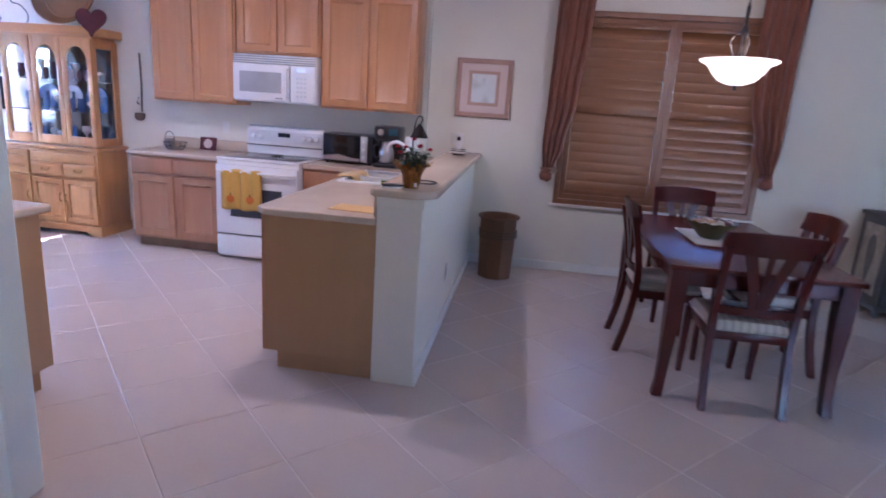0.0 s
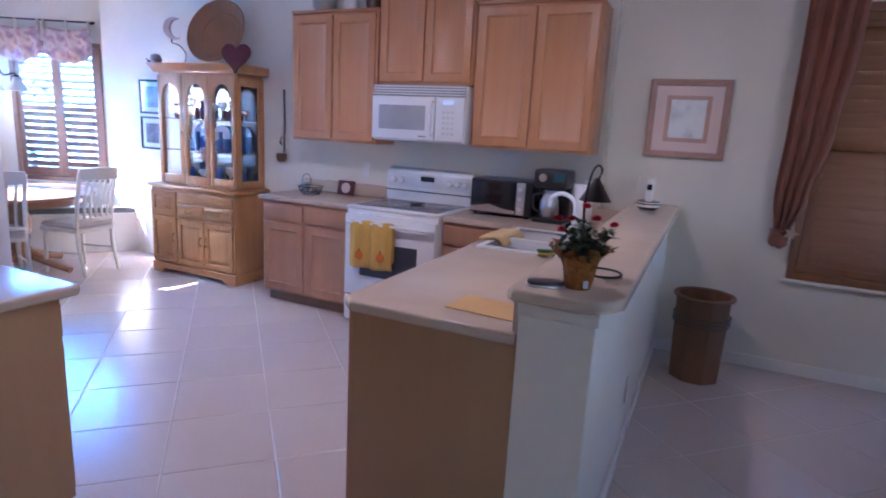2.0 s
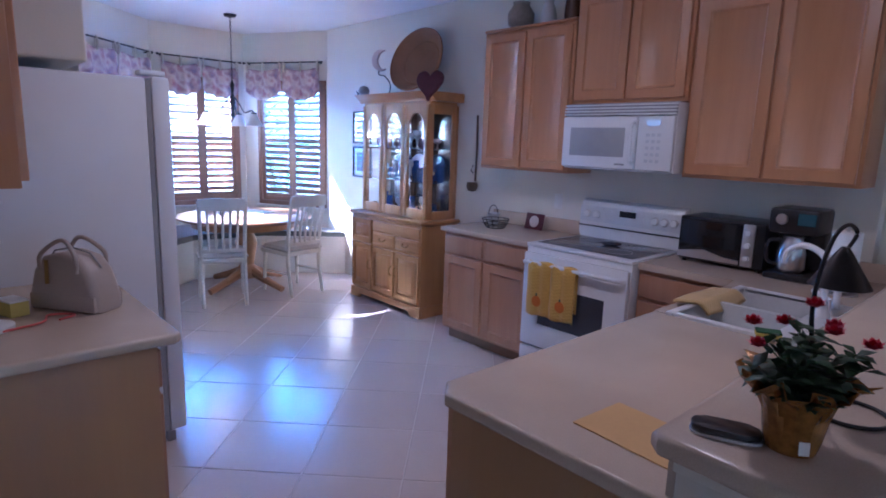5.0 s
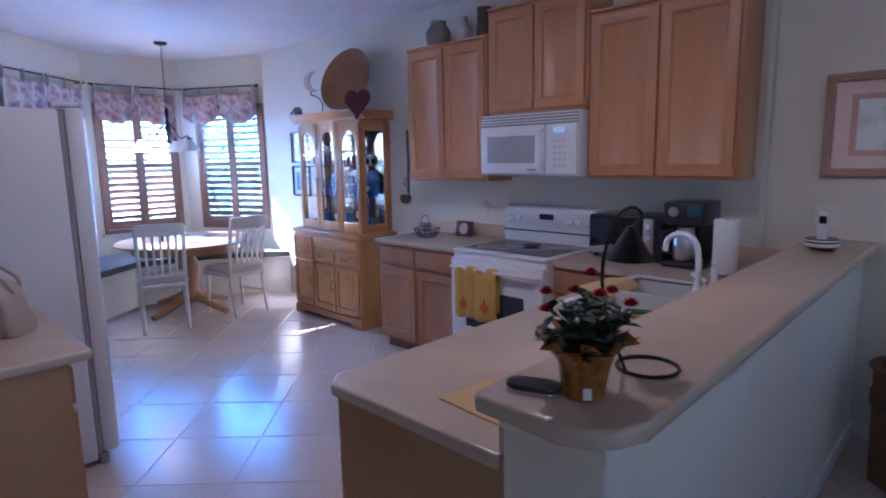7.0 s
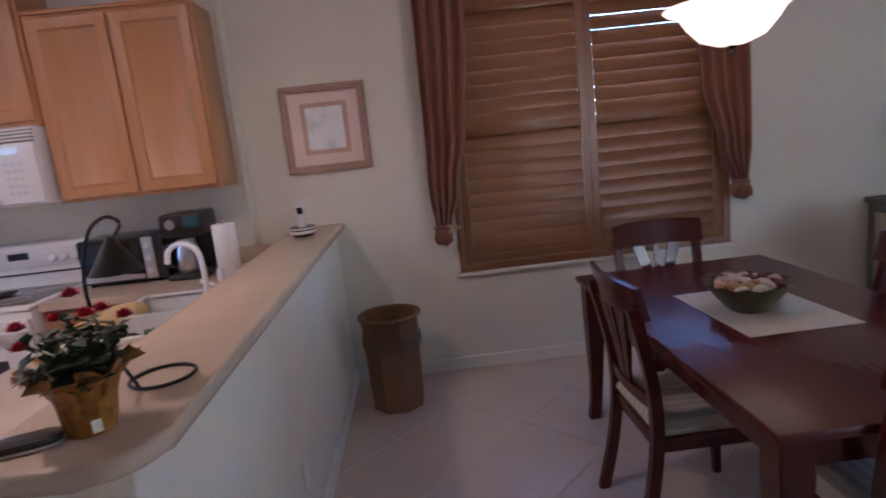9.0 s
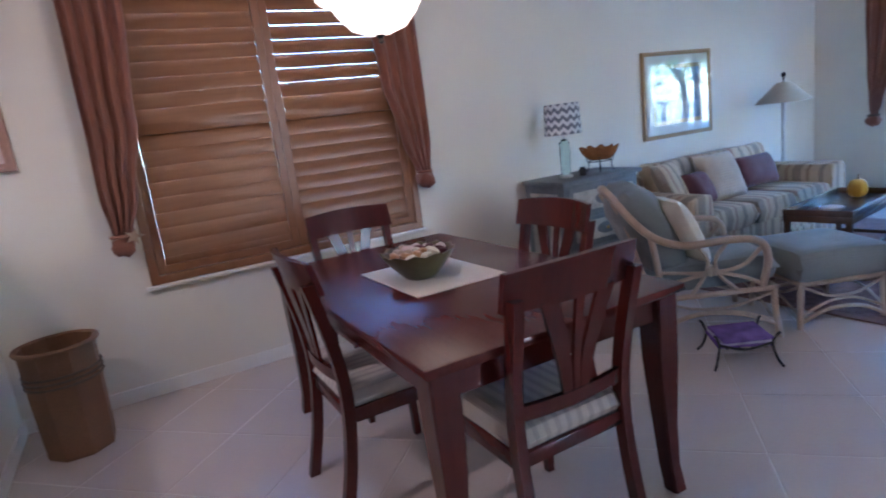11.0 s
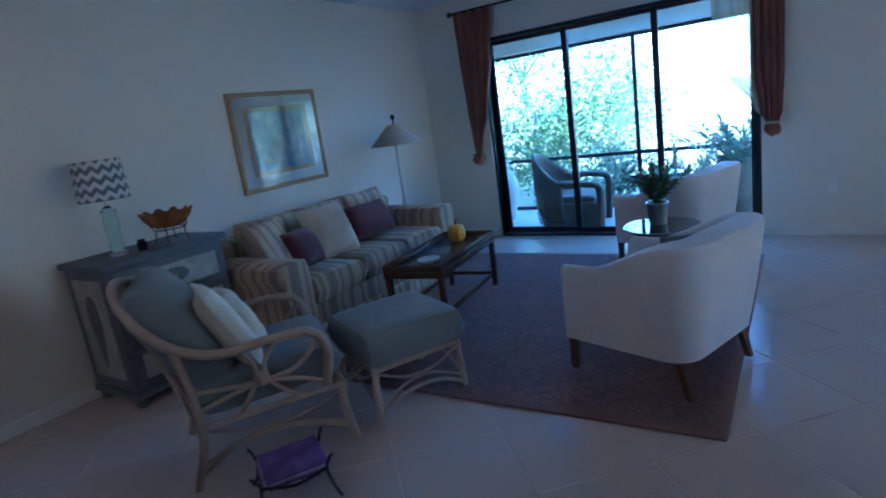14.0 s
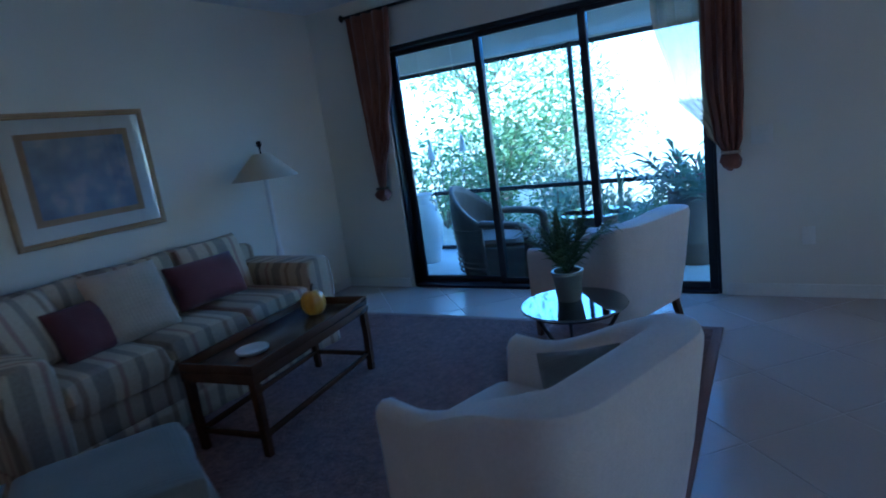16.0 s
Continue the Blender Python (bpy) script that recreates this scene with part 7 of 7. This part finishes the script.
def palm(name, m, pot_m, fronds, length, label, seed, leaf_m=None):
    rnd = random.Random(seed)
    p = thing(name, m, label, "potted plant")
    part("pot", lathe([(0.05, 0), (0.055, 0.005), (0.068, 0.12), (0.073, 0.125), (0.073, 0.14), (0.062, 0.14), (0.05, 0.02)], 26), pot_m, p)
    part("soil", lathe([(0.0, 0.118), (0.06, 0.118), (0, 0.122)], 18), BARK, p)
    bm, st = bmesh.new(), bmesh.new()
    for k in range(fronds):
        a, out = rnd.uniform(0, 6.28), rnd.uniform(0.1, 0.85)
        ln = length * rnd.uniform(0.6, 1.0)
        pts = curve([(0, 0, 0.12), (ln * out * 0.6 * math.cos(a), ln * out * 0.6 * math.sin(a), 0.12 + ln * 0.5), (ln * out * math.cos(a), ln * out * math.sin(a), 0.12 + ln * (1.0 - 0.35 * out))], 7)
        tube(pts, 0.003, 5, st, 0.001)
        for i in range(2, len(pts)):
            d = (pts[i] - pts[i - 1]).normalized()
            sd = d.cross(Vector((0, 0, 1)))
            for s in (-1, 1):
                leaf(bm, pts[i], sd * s + d * 0.45 + Vector((0, 0, rnd.uniform(-0.2, 0.3))), ln * rnd.uniform(0.2, 0.34), 0.13, 0.25)
    tagged(part("fronds", bm, leaf_m or LEAF, p), kind="stuff")
    tagged(part("stalk", st, LEAF, p), kind="stuff")
    return p


palm("parlour_palm", move(6.74, 3.06, 0.51), plain("teal_pot", (0.20, 0.25, 0.24), 0.35), 42, 0.29, "leafy parlour palm in a small glazed pot", 4)


# rattan chair and ottoman
def fret(bm, p0, p1, z0, z1, r=0.008):
    """Bent-cane fretwork between two legs: two bows and a ring."""
    a, b = Vector(p0), Vector(p1)
    mid = (a + b) / 2
    at = lambda t, z: (a.x + (b.x - a.x) * t, a.y + (b.y - a.y) * t, z)
    h = z1 - z0
    tube(curve([at(0, z1), at(0.3, z0 + h * 0.62), at(0.5, z0 + h * 0.56), at(0.7, z0 + h * 0.62), at(1, z1)], 5), r, 6, bm)
    tube(curve([at(0, z0), at(0.3, z0 + h * 0.38), at(0.5, z0 + h * 0.46), at(0.7, z0 + h * 0.38), at(1, z0)], 5), r, 6, bm)
    return bm


rc = thing("rattan_armchair", move(4.51, 4.41, 0, 0, 0, -125), "bleached rattan armchair with sage green cushions", "armchair")
hw = 0.315
for s in (-1, 1):
    part("front_leg", tube(curve([(s * hw, 0.36, 0.0), (s * hw, 0.335, 0.15), (s * hw, 0.33, 0.30)], 4), 0.018, 10), RATTAN, rc)
    part("back_leg", tube(curve([(s * hw, -0.33, 0.0), (s * hw, -0.27, 0.20), (s * hw, -0.27, 0.42), (s * (hw - 0.005), -0.30, 0.62)], 6), 0.018, 10), RATTAN, rc)
    part("side_rail", tube([(s * hw, 0.34, 0.285), (s * hw, -0.30, 0.265)], 0.016, 8), RATTAN, rc)
    part("low_rail", tube(curve([(s * hw, 0.355, 0.07), (s * hw, 0.18, 0.14), (s * hw, 0.0, 0.165), (s * hw, -0.16, 0.14), (s * hw, -0.32, 0.05)], 5), 0.011, 8), RATTAN, rc)
    bm = bmesh.new()
    tube(curve([(s * hw, 0.27, 0.52), (s * hw, 0.16, 0.42), (s * hw, -0.02, 0.40), (s * hw, -0.26, 0.42)], 6), 0.011, 8, bm)
    tube(curve([(s * hw, 0.28, 0.31), (s * hw, 0.14, 0.37), (s * hw, -0.02, 0.39), (s * hw, -0.27, 0.34)], 6), 0.011, 8, bm)
    tube(curve([(s * hw, -0.06, 0.56), (s * hw, -0.01, 0.47), (s * hw, -0.03, 0.38), (s * hw, -0.10, 0.28)], 6), 0.011, 8, bm)
    tube(curve([(s * hw, 0.10, 0.57), (s * hw, 0.03, 0.47), (s * hw, 0.05, 0.38), (s * hw, 0.14, 0.29)], 6), 0.011, 8, bm)
    part("arm_fretwork", bm, RATTAN, rc)
    part("wrapping", tube([(s * hw, 0.0, 0.435), (s * hw, 0.01, 0.385)], 0.024, 10), RATTAN, rc)
    part("lower_fretwork", fret(bmesh.new(), (s * hw, 0.34, 0), (s * hw, -0.30, 0), 0.10, 0.265), RATTAN, rc)
part("front_rail", tube([(-hw, 0.34, 0.285), (hw, 0.34, 0.285)], 0.016, 8), RATTAN, rc)
part("front_fretwork", fret(bmesh.new(), (-hw, 0.345, 0), (hw, 0.345, 0), 0.06, 0.275), RATTAN, rc)
part("rear_rail", tube([(-hw, -0.30, 0.265), (hw, -0.30, 0.265)], 0.016, 8), RATTAN, rc)
side = [(hw, 0.27, 0.30), (hw, 0.30, 0.45), (hw + 0.01, 0.25, 0.555), (hw + 0.015, 0.10, 0.575), (hw + 0.01, -0.13, 0.565), (hw, -0.29, 0.625), (hw - 0.03, -0.40, 0.735), (hw - 0.12, -0.465, 0.835)]
part("hoop", tube(curve(side + [(0, -0.49, 0.875)] + [(-x, y, z) for x, y, z in reversed(side)], 6), 0.021, 10), RATTAN, rc, "bent cane hoop forming both arms and the back")
for k in range(5):
    x = -0.2 + 0.1 * k
    part("back_cane", tube(curve([(x, -0.30, 0.28), (x, -0.34, 0.45), (x, -0.42, 0.70), (x, -0.48, 0.86 - 1.1 * x * x)], 4), 0.009, 7), RATTAN, rc)
part("seat_cushion", pillow(0.60, 0.64, 0.17, 8, 0.3, move(0, 0.05, 0.375, 3), None, 20, 0.05), TEAL_CLOTH, rc, "sage green seat cushion")
part("back_cushion", pillow(0.53, 0.58, 0.28, 3.4, 0.45, move(0, -0.275, 0.625, 118), None, 24, 0.14), TEAL_CLOTH, rc, "sage green back cushion")
bmx = rc.matrix_world
for (x, y, z), s, mt in (((0.08, -0.09, 0.615), 0.40, CREAM_CLOTH), ((-0.10, -0.03, 0.575), 0.32, CREAM_CLOTH)):
    ob = tagged(part("throw_pillow", pillow(s, s, 0.13, 4, 0.55, IDENT, None, 16, 0.12), mt), "cream patterned throw pillow in the rattan chair", "pillow", "rattan chair pillows")
    ob.matrix_world = bmx @ move(x, y, z, 116, 0, 8)

ot = thing("rattan_ottoman", move(5.10, 4.03, 0.0, 0, 0, -26), "bleached rattan ottoman with a sage green cushion", "ottoman")
hx, hy = 0.245, 0.235
for sx in (-1, 1):
    for sy in (-1, 1):
        part("leg", tube([(sx * (hx - 0.012), sy * (hy - 0.012), 0.27), (sx * hx, sy * hy, 0.0)], 0.018, 10), RATTAN, ot)
for sy in (-1, 1):
    part("rail", tube([(-hx, sy * (hy - 0.01), 0.255), (hx, sy * (hy - 0.01), 0.255)], 0.015, 8), RATTAN, ot)
    part("low_rail", tube(curve([(-hx, sy * hy, 0.03), (-0.12, sy * hy, 0.09), (0, sy * hy, 0.105), (0.12, sy * hy, 0.09), (hx, sy * hy, 0.03)], 5), 0.011, 8), RATTAN, ot)
    part("fretwork", fret(bmesh.new(), (-hx, sy * hy, 0), (hx, sy * hy, 0), 0.07, 0.25), RATTAN, ot)
for sx in (-1, 1):
    part("rail", tube([(sx * (hx - 0.01), -hy, 0.255), (sx * (hx - 0.01), hy, 0.255)], 0.015, 8), RATTAN, ot)
    part("fretwork", fret(bmesh.new(), (sx * hx, -hy, 0), (sx * hx, hy, 0), 0.07, 0.25), RATTAN, ot)
part("cushion", pillow(0.56, 0.54, 0.19, 9, 0.3, move(0, 0, 0.355), None, 22, 0.04), TEAL_CLOTH, ot, "sage green box cushion")

# magazine rack
mr = thing("magazine_rack", move(4.215, 3.915, 0, 0, 0, -36), "low scrolled iron magazine rack holding magazines", "magazine rack")
for sx in (-1, 1):
    for sy in (-1, 1):
        part("leg", tube(curve([(sx * 0.16, sy * 0.14, 0.012), (sx * 0.14, sy * 0.115, 0.05), (sx * 0.125, sy * 0.10, 0.12), (sx * 0.14, sy * 0.112, 0.17), (sx * 0.152, sy * 0.12, 0.185)], 5), 0.0065, 8), IRON, mr)
for sy in (-1, 1):
    part("rail", tube(curve([(-0.13, sy * 0.105, 0.13), (0, sy * 0.105, 0.10), (0.13, sy * 0.105, 0.13)], 5), 0.007), IRON, mr)
for x in (-0.09, -0.03, 0.03, 0.09):
    part("cross_bar", tube([(x, -0.105, 0.108), (x, 0.105, 0.108)], 0.005), IRON, mr)
for k, (c, w) in enumerate((((0.18, 0.09, 0.30), 0.13), ((0.42, 0.36, 0.48), 0.125), ((0.20, 0.12, 0.34), 0.12))):
    ob = tagged(part("magazine", prism([(-w, -0.10), (w, -0.10), (w, 0.10), (-w, 0.10)], 0, 0.012, 0.002), plain("magazine_cover_%s" % "abc"[k], c, 0.25, grain=12, vary=0.6, bump=0.0, blotch=10)), "glossy purple magazine lying in the rack", "magazine", "magazines")
    ob.matrix_world = mr.matrix_world @ move(0.004 * k, 0.004, 0.115 + 0.0135 * k, 4, 0, 3 * k)

# ---- lanai and garden ----
structure("lanai_floor", box(EAST + 0.2, 9.98, 0.5, 7.4, -0.14, -0.012, 0.004), LANAI, "pale paved lanai floor", "floor")
structure("lanai_roof", box(EAST + 0.2, 10.2, 0.5, 7.4, 2.38, 2.5), STUCCO, "stucco lanai ceiling", "ceiling")
structure("lanai_beam", box(9.86, 10.02, 0.5, 7.4, 2.0, 2.379, 0.01), STUCCO, "pale stucco beam above the screen", "beam")
structure("lanai_wall", box(EAST + 0.2, 9.98, 6.1, 6.25, -0.012, 2.379), STUCCO, "stucco end wall of the lanai")
scr = thing("screen_enclosure", move(9.92, 0, 0), "dark bronze frame of the lanai screen", "screen", kind="structure")
for y in (0.6, 2.1, 3.98, 6.06):
    part("post", box(-0.02, 0.02, y - 0.022, y + 0.022, -0.012, 1.999, 0.003), ALU, scr)
for z in (0.02, 0.65, 1.97):
    part("rail", box(-0.018, 0.018, 0.62, 6.04, z - 0.022, z + 0.022, 0.003), ALU, scr)

wc = thing("wicker_armchair", Matrix.LocRotScale((8.99, 4.48, -0.012), Euler((0, 0, radians(190))), (1.1, 1.1, 0.88)), "dark brown wicker lanai armchair", "armchair")
bm = bmesh.new()
rows = []
for j in range(13):
    t = j / 12
    line = []
    for i in range(21):
        a = math.pi * (0.02 + 0.96 * i / 20)
        top = 0.60 + 0.36 * math.sin(a) ** 1.5
        z = 0.02 + (top - 0.02) * t
        r = 0.30 + 0.03 * math.sin(t * 3) + 0.05 * t * math.sin(a)
        line.append(bm.verts.new((-r * math.cos(a) * (1.0 + 0.1 * t), -0.02 - r * math.sin(a), z)))
    rows.append(line)
for a, b in zip(rows, rows[1:]):
    for i in range(20):
        bm.faces.new((a[i], a[i + 1], b[i + 1], b[i]))
ob = part("shell", bm, WICKER_GREY, wc)
sm = ob.modifiers.new("thickness", "SOLIDIFY")
sm.thickness = 0.03
for k in range(9):
    z = 0.1 + 0.055 * k
    part("weave_band", tube([(-(0.335 + 0.02 * math.sin(k)) * math.cos(a), -0.02 - (0.335 + 0.012 * k * 0.3) * math.sin(a), z) for a in [math.pi * (0.02 + 0.96 * i / 20) for i in range(21)]], 0.010, 6), WICKER_GREY, wc)
part("seat", box(-0.28, 0.28, -0.25, 0.28, 0.02, 0.34, 0.03), WICKER_GREY, wc)
part("seat_pad", pillow(0.52, 0.52, 0.09, 7, 0.4, move(0, 0.0, 0.38)), WICKER_GREY, wc)
for s in (-1, 1):
    part("arm", tube(curve([(s * 0.33, -0.05, 0.60), (s * 0.35, 0.15, 0.58), (s * 0.33, 0.30, 0.53), (s * 0.31, 0.31, 0.30), (s * 0.30, 0.29, 0.0)], 6), 0.038, 10), WICKER_GREY, wc)

lt = thing("lanai_table", move(9.1, 3.62, -0.012), "round glass table on a wicker drum", "side table")
part("glass_top", lathe([(0.0, 0.50), (0.28, 0.50), (0.285, 0.506), (0.28, 0.512), (0, 0.512)], 40), TABLE_GLASS, lt)
part("drum", lathe([(0.18, 0), (0.15, 0.25), (0.19, 0.495), (0.17, 0.495), (0.13, 0.25)], 24), WICKER_GREY, lt)
ur = thing("garden_urn", move(9.38, 5.52, -0.012), "tall white glazed urn with two small handles", "urn")
part("body", lathe([(0.10, 0), (0.11, 0.02), (0.17, 0.28), (0.185, 0.42), (0.14, 0.58), (0.09, 0.63), (0.085, 0.70), (0.125, 0.73), (0.12, 0.74), (0.07, 0.70), (0.07, 0.6)], 32), CERAMIC, ur)
for s in (-1, 1):
    part("handle", tube(curve([(0, s * 0.09, 0.67), (0, s * 0.16, 0.65), (0, s * 0.15, 0.55)], 5), 0.012), CERAMIC, ur)
br = thing("wicker_planter", move(9.4, 2.88, -0.012), "dark wicker barrel planter with a flowering plant", "potted plant")
part("barrel", lathe([(0.17, 0), (0.22, 0.3), (0.20, 0.58), (0.21, 0.60), (0.18, 0.58), (0.16, 0.05)], 26), WICKER_GREY, br)
part("soil", lathe([(0.0, 0.54), (0.185, 0.54), (0, 0.55)], 18), BARK, br)
bm, bp = bmesh.new(), bmesh.new()
for k in range(220):
    a, t = random.uniform(0, 6.28), random.random()
    p = Vector((0.05 * math.cos(a), 0.05 * math.sin(a), 0.55)).lerp(Vector((0.34 * math.cos(a), 0.34 * math.sin(a), 0.95 - 0.25 * t)), random.uniform(0.2, 1))
    leaf(bm, p, Vector((math.cos(a), math.sin(a), random.uniform(-0.2, 0.9))), random.uniform(0.08, 0.16), 0.4)
    if k % 9 == 0:
        leaf(bp, p + Vector((0, 0, 0.08)), Vector((math.cos(a), math.sin(a), 0.8)), 0.07, 0.9)
tagged(part("foliage", bm, GREY_LEAF, br), kind="stuff")
tagged(part("blossom", bp, plain("pink_blossom", (0.60, 0.25, 0.24), 0.6), br), kind="stuff")
for k, (y, z) in enumerate(((5.55, 1.15), (5.15, 1.2))):
    wcm = thing("wind_chime", move(9.72, y, z), "white hanging wind chime under the lanai roof", "wind chime", "wind chimes")
    part("cord", tube([(0, 0, 0.10), (0, 0, 2.38 - z)], 0.002, 5), PAPER, wcm)
    part("bell", lathe([(0.05, -0.10), (0.03, -0.02), (0.02, 0.05), (0.0, 0.10)], 14), PAPER, wcm)
    part("clapper", tube([(0, 0, -0.10), (0, 0, -0.2)], 0.008), PAPER, wcm)
palm("lanai_fern", move(9.55, 3.55, -0.012), CERAMIC, 24, 0.60, "spiky potted palm on the lanai", 9, GREY_LEAF)
palm("lanai_yucca", move(9.62, 2.72, -0.012), STONEWARE, 30, 1.0, "tall spiky yucca on the lanai", 12, GREY_LEAF)

bm = box(-400, 400, -400, 400, -0.4, -0.16)
structure("ground", bm, GRASS, "pale sandy ground around the house", "ground")


def tree(x, y, height, spread, leaves, size, seed, label, trunk=True, material=None):
    rnd = random.Random(seed)
    t = thing("tree" if trunk else "shrub", move(x, y, -0.16), label, "tree" if trunk else "shrub", "garden trees" if trunk else "garden shrubs")
    tips = []
    wood_bm = bmesh.new()
    base_h = height * (0.38 if trunk else 0.05)
    if trunk:
        tube(curve([(0, 0, 0), (0.1 * spread, 0.05, base_h * 0.5), (0, 0.1, base_h)], 5), 0.05 * height / 2, 9, wood_bm, 0.03 * height / 2)
    for k in range(9 if trunk else 12):
        a, up = rnd.uniform(0, 6.28), rnd.uniform(0.25, 1.0)
        end = Vector((spread * (1.1 - up * 0.6) * math.cos(a), spread * (1.1 - up * 0.6) * math.sin(a), base_h + (height - base_h) * up))
        pts = curve([(0, 0.0, base_h * 0.9), end * 0.5 + Vector((0, 0, base_h * 0.35)), end], 5)
        tube(pts, 0.02 * height / 3, 6, wood_bm, 0.006)
        tips += [(p, 0.34 * spread) for p in pts[4:]]
    part("trunk" if trunk else "branches", wood_bm, BARK, t)
    verts, faces = [], []
    for k in range(leaves):
        p, r = rnd.choice(tips)
        q = p + Vector((rnd.gauss(0, 1), rnd.gauss(0, 1), rnd.gauss(0, 0.7))) * r * 0.6
        q.z = max(q.z, 0.05)
        d = Vector((rnd.uniform(-1, 1), rnd.uniform(-1, 1), rnd.uniform(-0.6, 0.6))).normalized()
        s = d.cross(Vector((rnd.uniform(-1, 1), rnd.uniform(-1, 1), 1))).normalized()
        z = size * rnd.uniform(0.6, 1.3)
        i = len(verts)
        verts += [q, q + d * z * 0.5 + s * z * 0.24, q + d * z, q + d * z * 0.5 - s * z * 0.24]
        faces.append((i, i + 1, i + 2, i + 3))
    me = bpy.data.meshes.new("crown")
    me.from_pydata([tuple(v) for v in verts], [], faces)
    me.materials.append(material or GARDEN_LEAF)
    cr_ = new("crown", me)
    cr_.parent = t
    cr_["kind"] = "stuff"
    return t


tree(13.2, 6.5, 2.9, 1.9, 6500, 0.12, 21, "bushy green garden shrub beyond the lanai", False)
tree(16.5, 6.4, 3.6, 1.7, 3200, 0.13, 22, "airy garden shrub beyond the lanai", False, material=GREY_LEAF)
tree(19.0, 9.5, 6.5, 2.8, 3200, 0.18, 23, "tall garden tree behind the lawn", material=GREY_LEAF)
tree(13.5, -2.2, 3.4, 1.9, 3600, 0.15, 25, "bushy garden shrub beyond the lanai", False, GREY_LEAF)
tree(17.0, -6.5, 5.5, 2.6, 3000, 0.2, 26, "tall leafy garden tree behind the lawn")
for k, (x, y, hh) in enumerate(((19.0, -4.5, 6.0), (21.0, -9.5, 7.0), (22.0, -14.5, 7.0), (27.0, -3.0, 7.5))):
    tree(x, y, hh, 3.2, 2600, 0.32, 80 + k, "tall leafy garden tree behind the lawn", material=GREY_LEAF if k % 2 else GARDEN_LEAF)
tree(24.0, 0.5, 5.0, 2.6, 2200, 0.18, 24, "tall garden tree behind the lawn")
for k, (x, y, hh, sp) in enumerate(((10.9, 5.6, 1.0, 0.55), (10.8, 4.6, 0.85, 0.55), (11.0, 3.7, 0.7, 0.5), (10.9, 2.7, 1.1, 0.5), (11.6, 6.6, 1.7, 0.7), (12.6, 4.9, 1.2, 0.7), (13.2, 2.2, 1.0, 0.8))):
    tree(x, y, hh, sp, 1100, 0.085, 40 + k, "low leafy garden shrub outside the screen", False, GREY_LEAF if k % 2 else GARDEN_LEAF)
for k, (x, y, hh, sp) in enumerate(((-9.5, 7.5, 3.0, 1.2), (-10.5, 4.5, 2.6, 1.3), (-8.8, 2.8, 2.2, 0.9))):
    tree(x, y, hh, sp, 1500, 0.14, 60 + k, "leafy garden shrub outside the bay window", False, GREY_LEAF if k % 2 else GARDEN_LEAF)


# ---- floor tiles, laid on the diagonal ----
def clip(poly, axis, limit, keep_less):
    out = []
    for p, q in zip(poly, poly[1:] + poly[:1]):
        a, b = (p[axis] <= limit) == keep_less or p[axis] == limit, (q[axis] <= limit) == keep_less or q[axis] == limit
        if a:
            out.append(p)
        if a != b:
            t = (limit - p[axis]) / (q[axis] - p[axis])
            out.append((p[0] + t * (q[0] - p[0]), p[1] + t * (q[1] - p[1])))
    return out


SIDE = 0.474
STEP = SIDE / math.sqrt(2)
OX, OY = -1.13, 3.69


def tile_bm(poly, z1=0.0, bm=None, at=(0, 0)):
    bm = bm or bmesh.new()
    n = len(poly)
    cx, cy = sum(p[0] for p in poly) / n, sum(p[1] for p in poly) / n
    inset = [(cx + (x - cx) * 0.988, cy + (y - cy) * 0.988) for x, y in poly]
    lo = [bm.verts.new((x - at[0], y - at[1], -0.0055)) for x, y in poly]
    mid = [bm.verts.new((x - at[0], y - at[1], z1 - 0.0018)) for x, y in poly]
    hi = [bm.verts.new((x - at[0], y - at[1], z1)) for x, y in inset]
    for a, b in ((lo, mid), (mid, hi)):
        for i in range(n):
            bm.faces.new((a[i], a[(i + 1) % n], b[(i + 1) % n], b[i]))
    bm.faces.new(hi)
    return bm


whole = None
rest = bmesh.new()
h = STEP - 0.0042
for i in range(-24, 32):
    for j in range(-24, 32):
        x, y = OX + (i + j) * STEP, OY + (i - j) * STEP
        if not (-6.2 < x < EAST + 0.3 and SOUTH - 0.2 < y < NORTH + 0.3):
            continue
        if x < -0.6 and y < 1.7:
            continue
        poly = [(x - h, y), (x, y - h), (x + h, y), (x, y + h)]
        cut = clip(clip(clip(poly, 0, EAST, True), 1, NORTH, True), 1, SOUTH, False)
        if len(cut) < 3:
            continue
        near = y > 0.2 and (x < 0.4 or 2.8 < x or y < 3.4) and not (x > 5.4 and 2.9 < y < 5.0) and x > -5.0
        if near and cut == poly:
            if whole is None:
                whole = finish("tile", tile_bm(poly, at=(x, y)), TILE, 0)
            ob = new("tile", whole)
            ob.parent = floor
            ob.location = (x, y, 0)
        else:
            tile_bm(cut, bm=rest)
ob = part("tile_field", rest, TILE, floor, smooth=0)
ob["kind"] = "stuff"
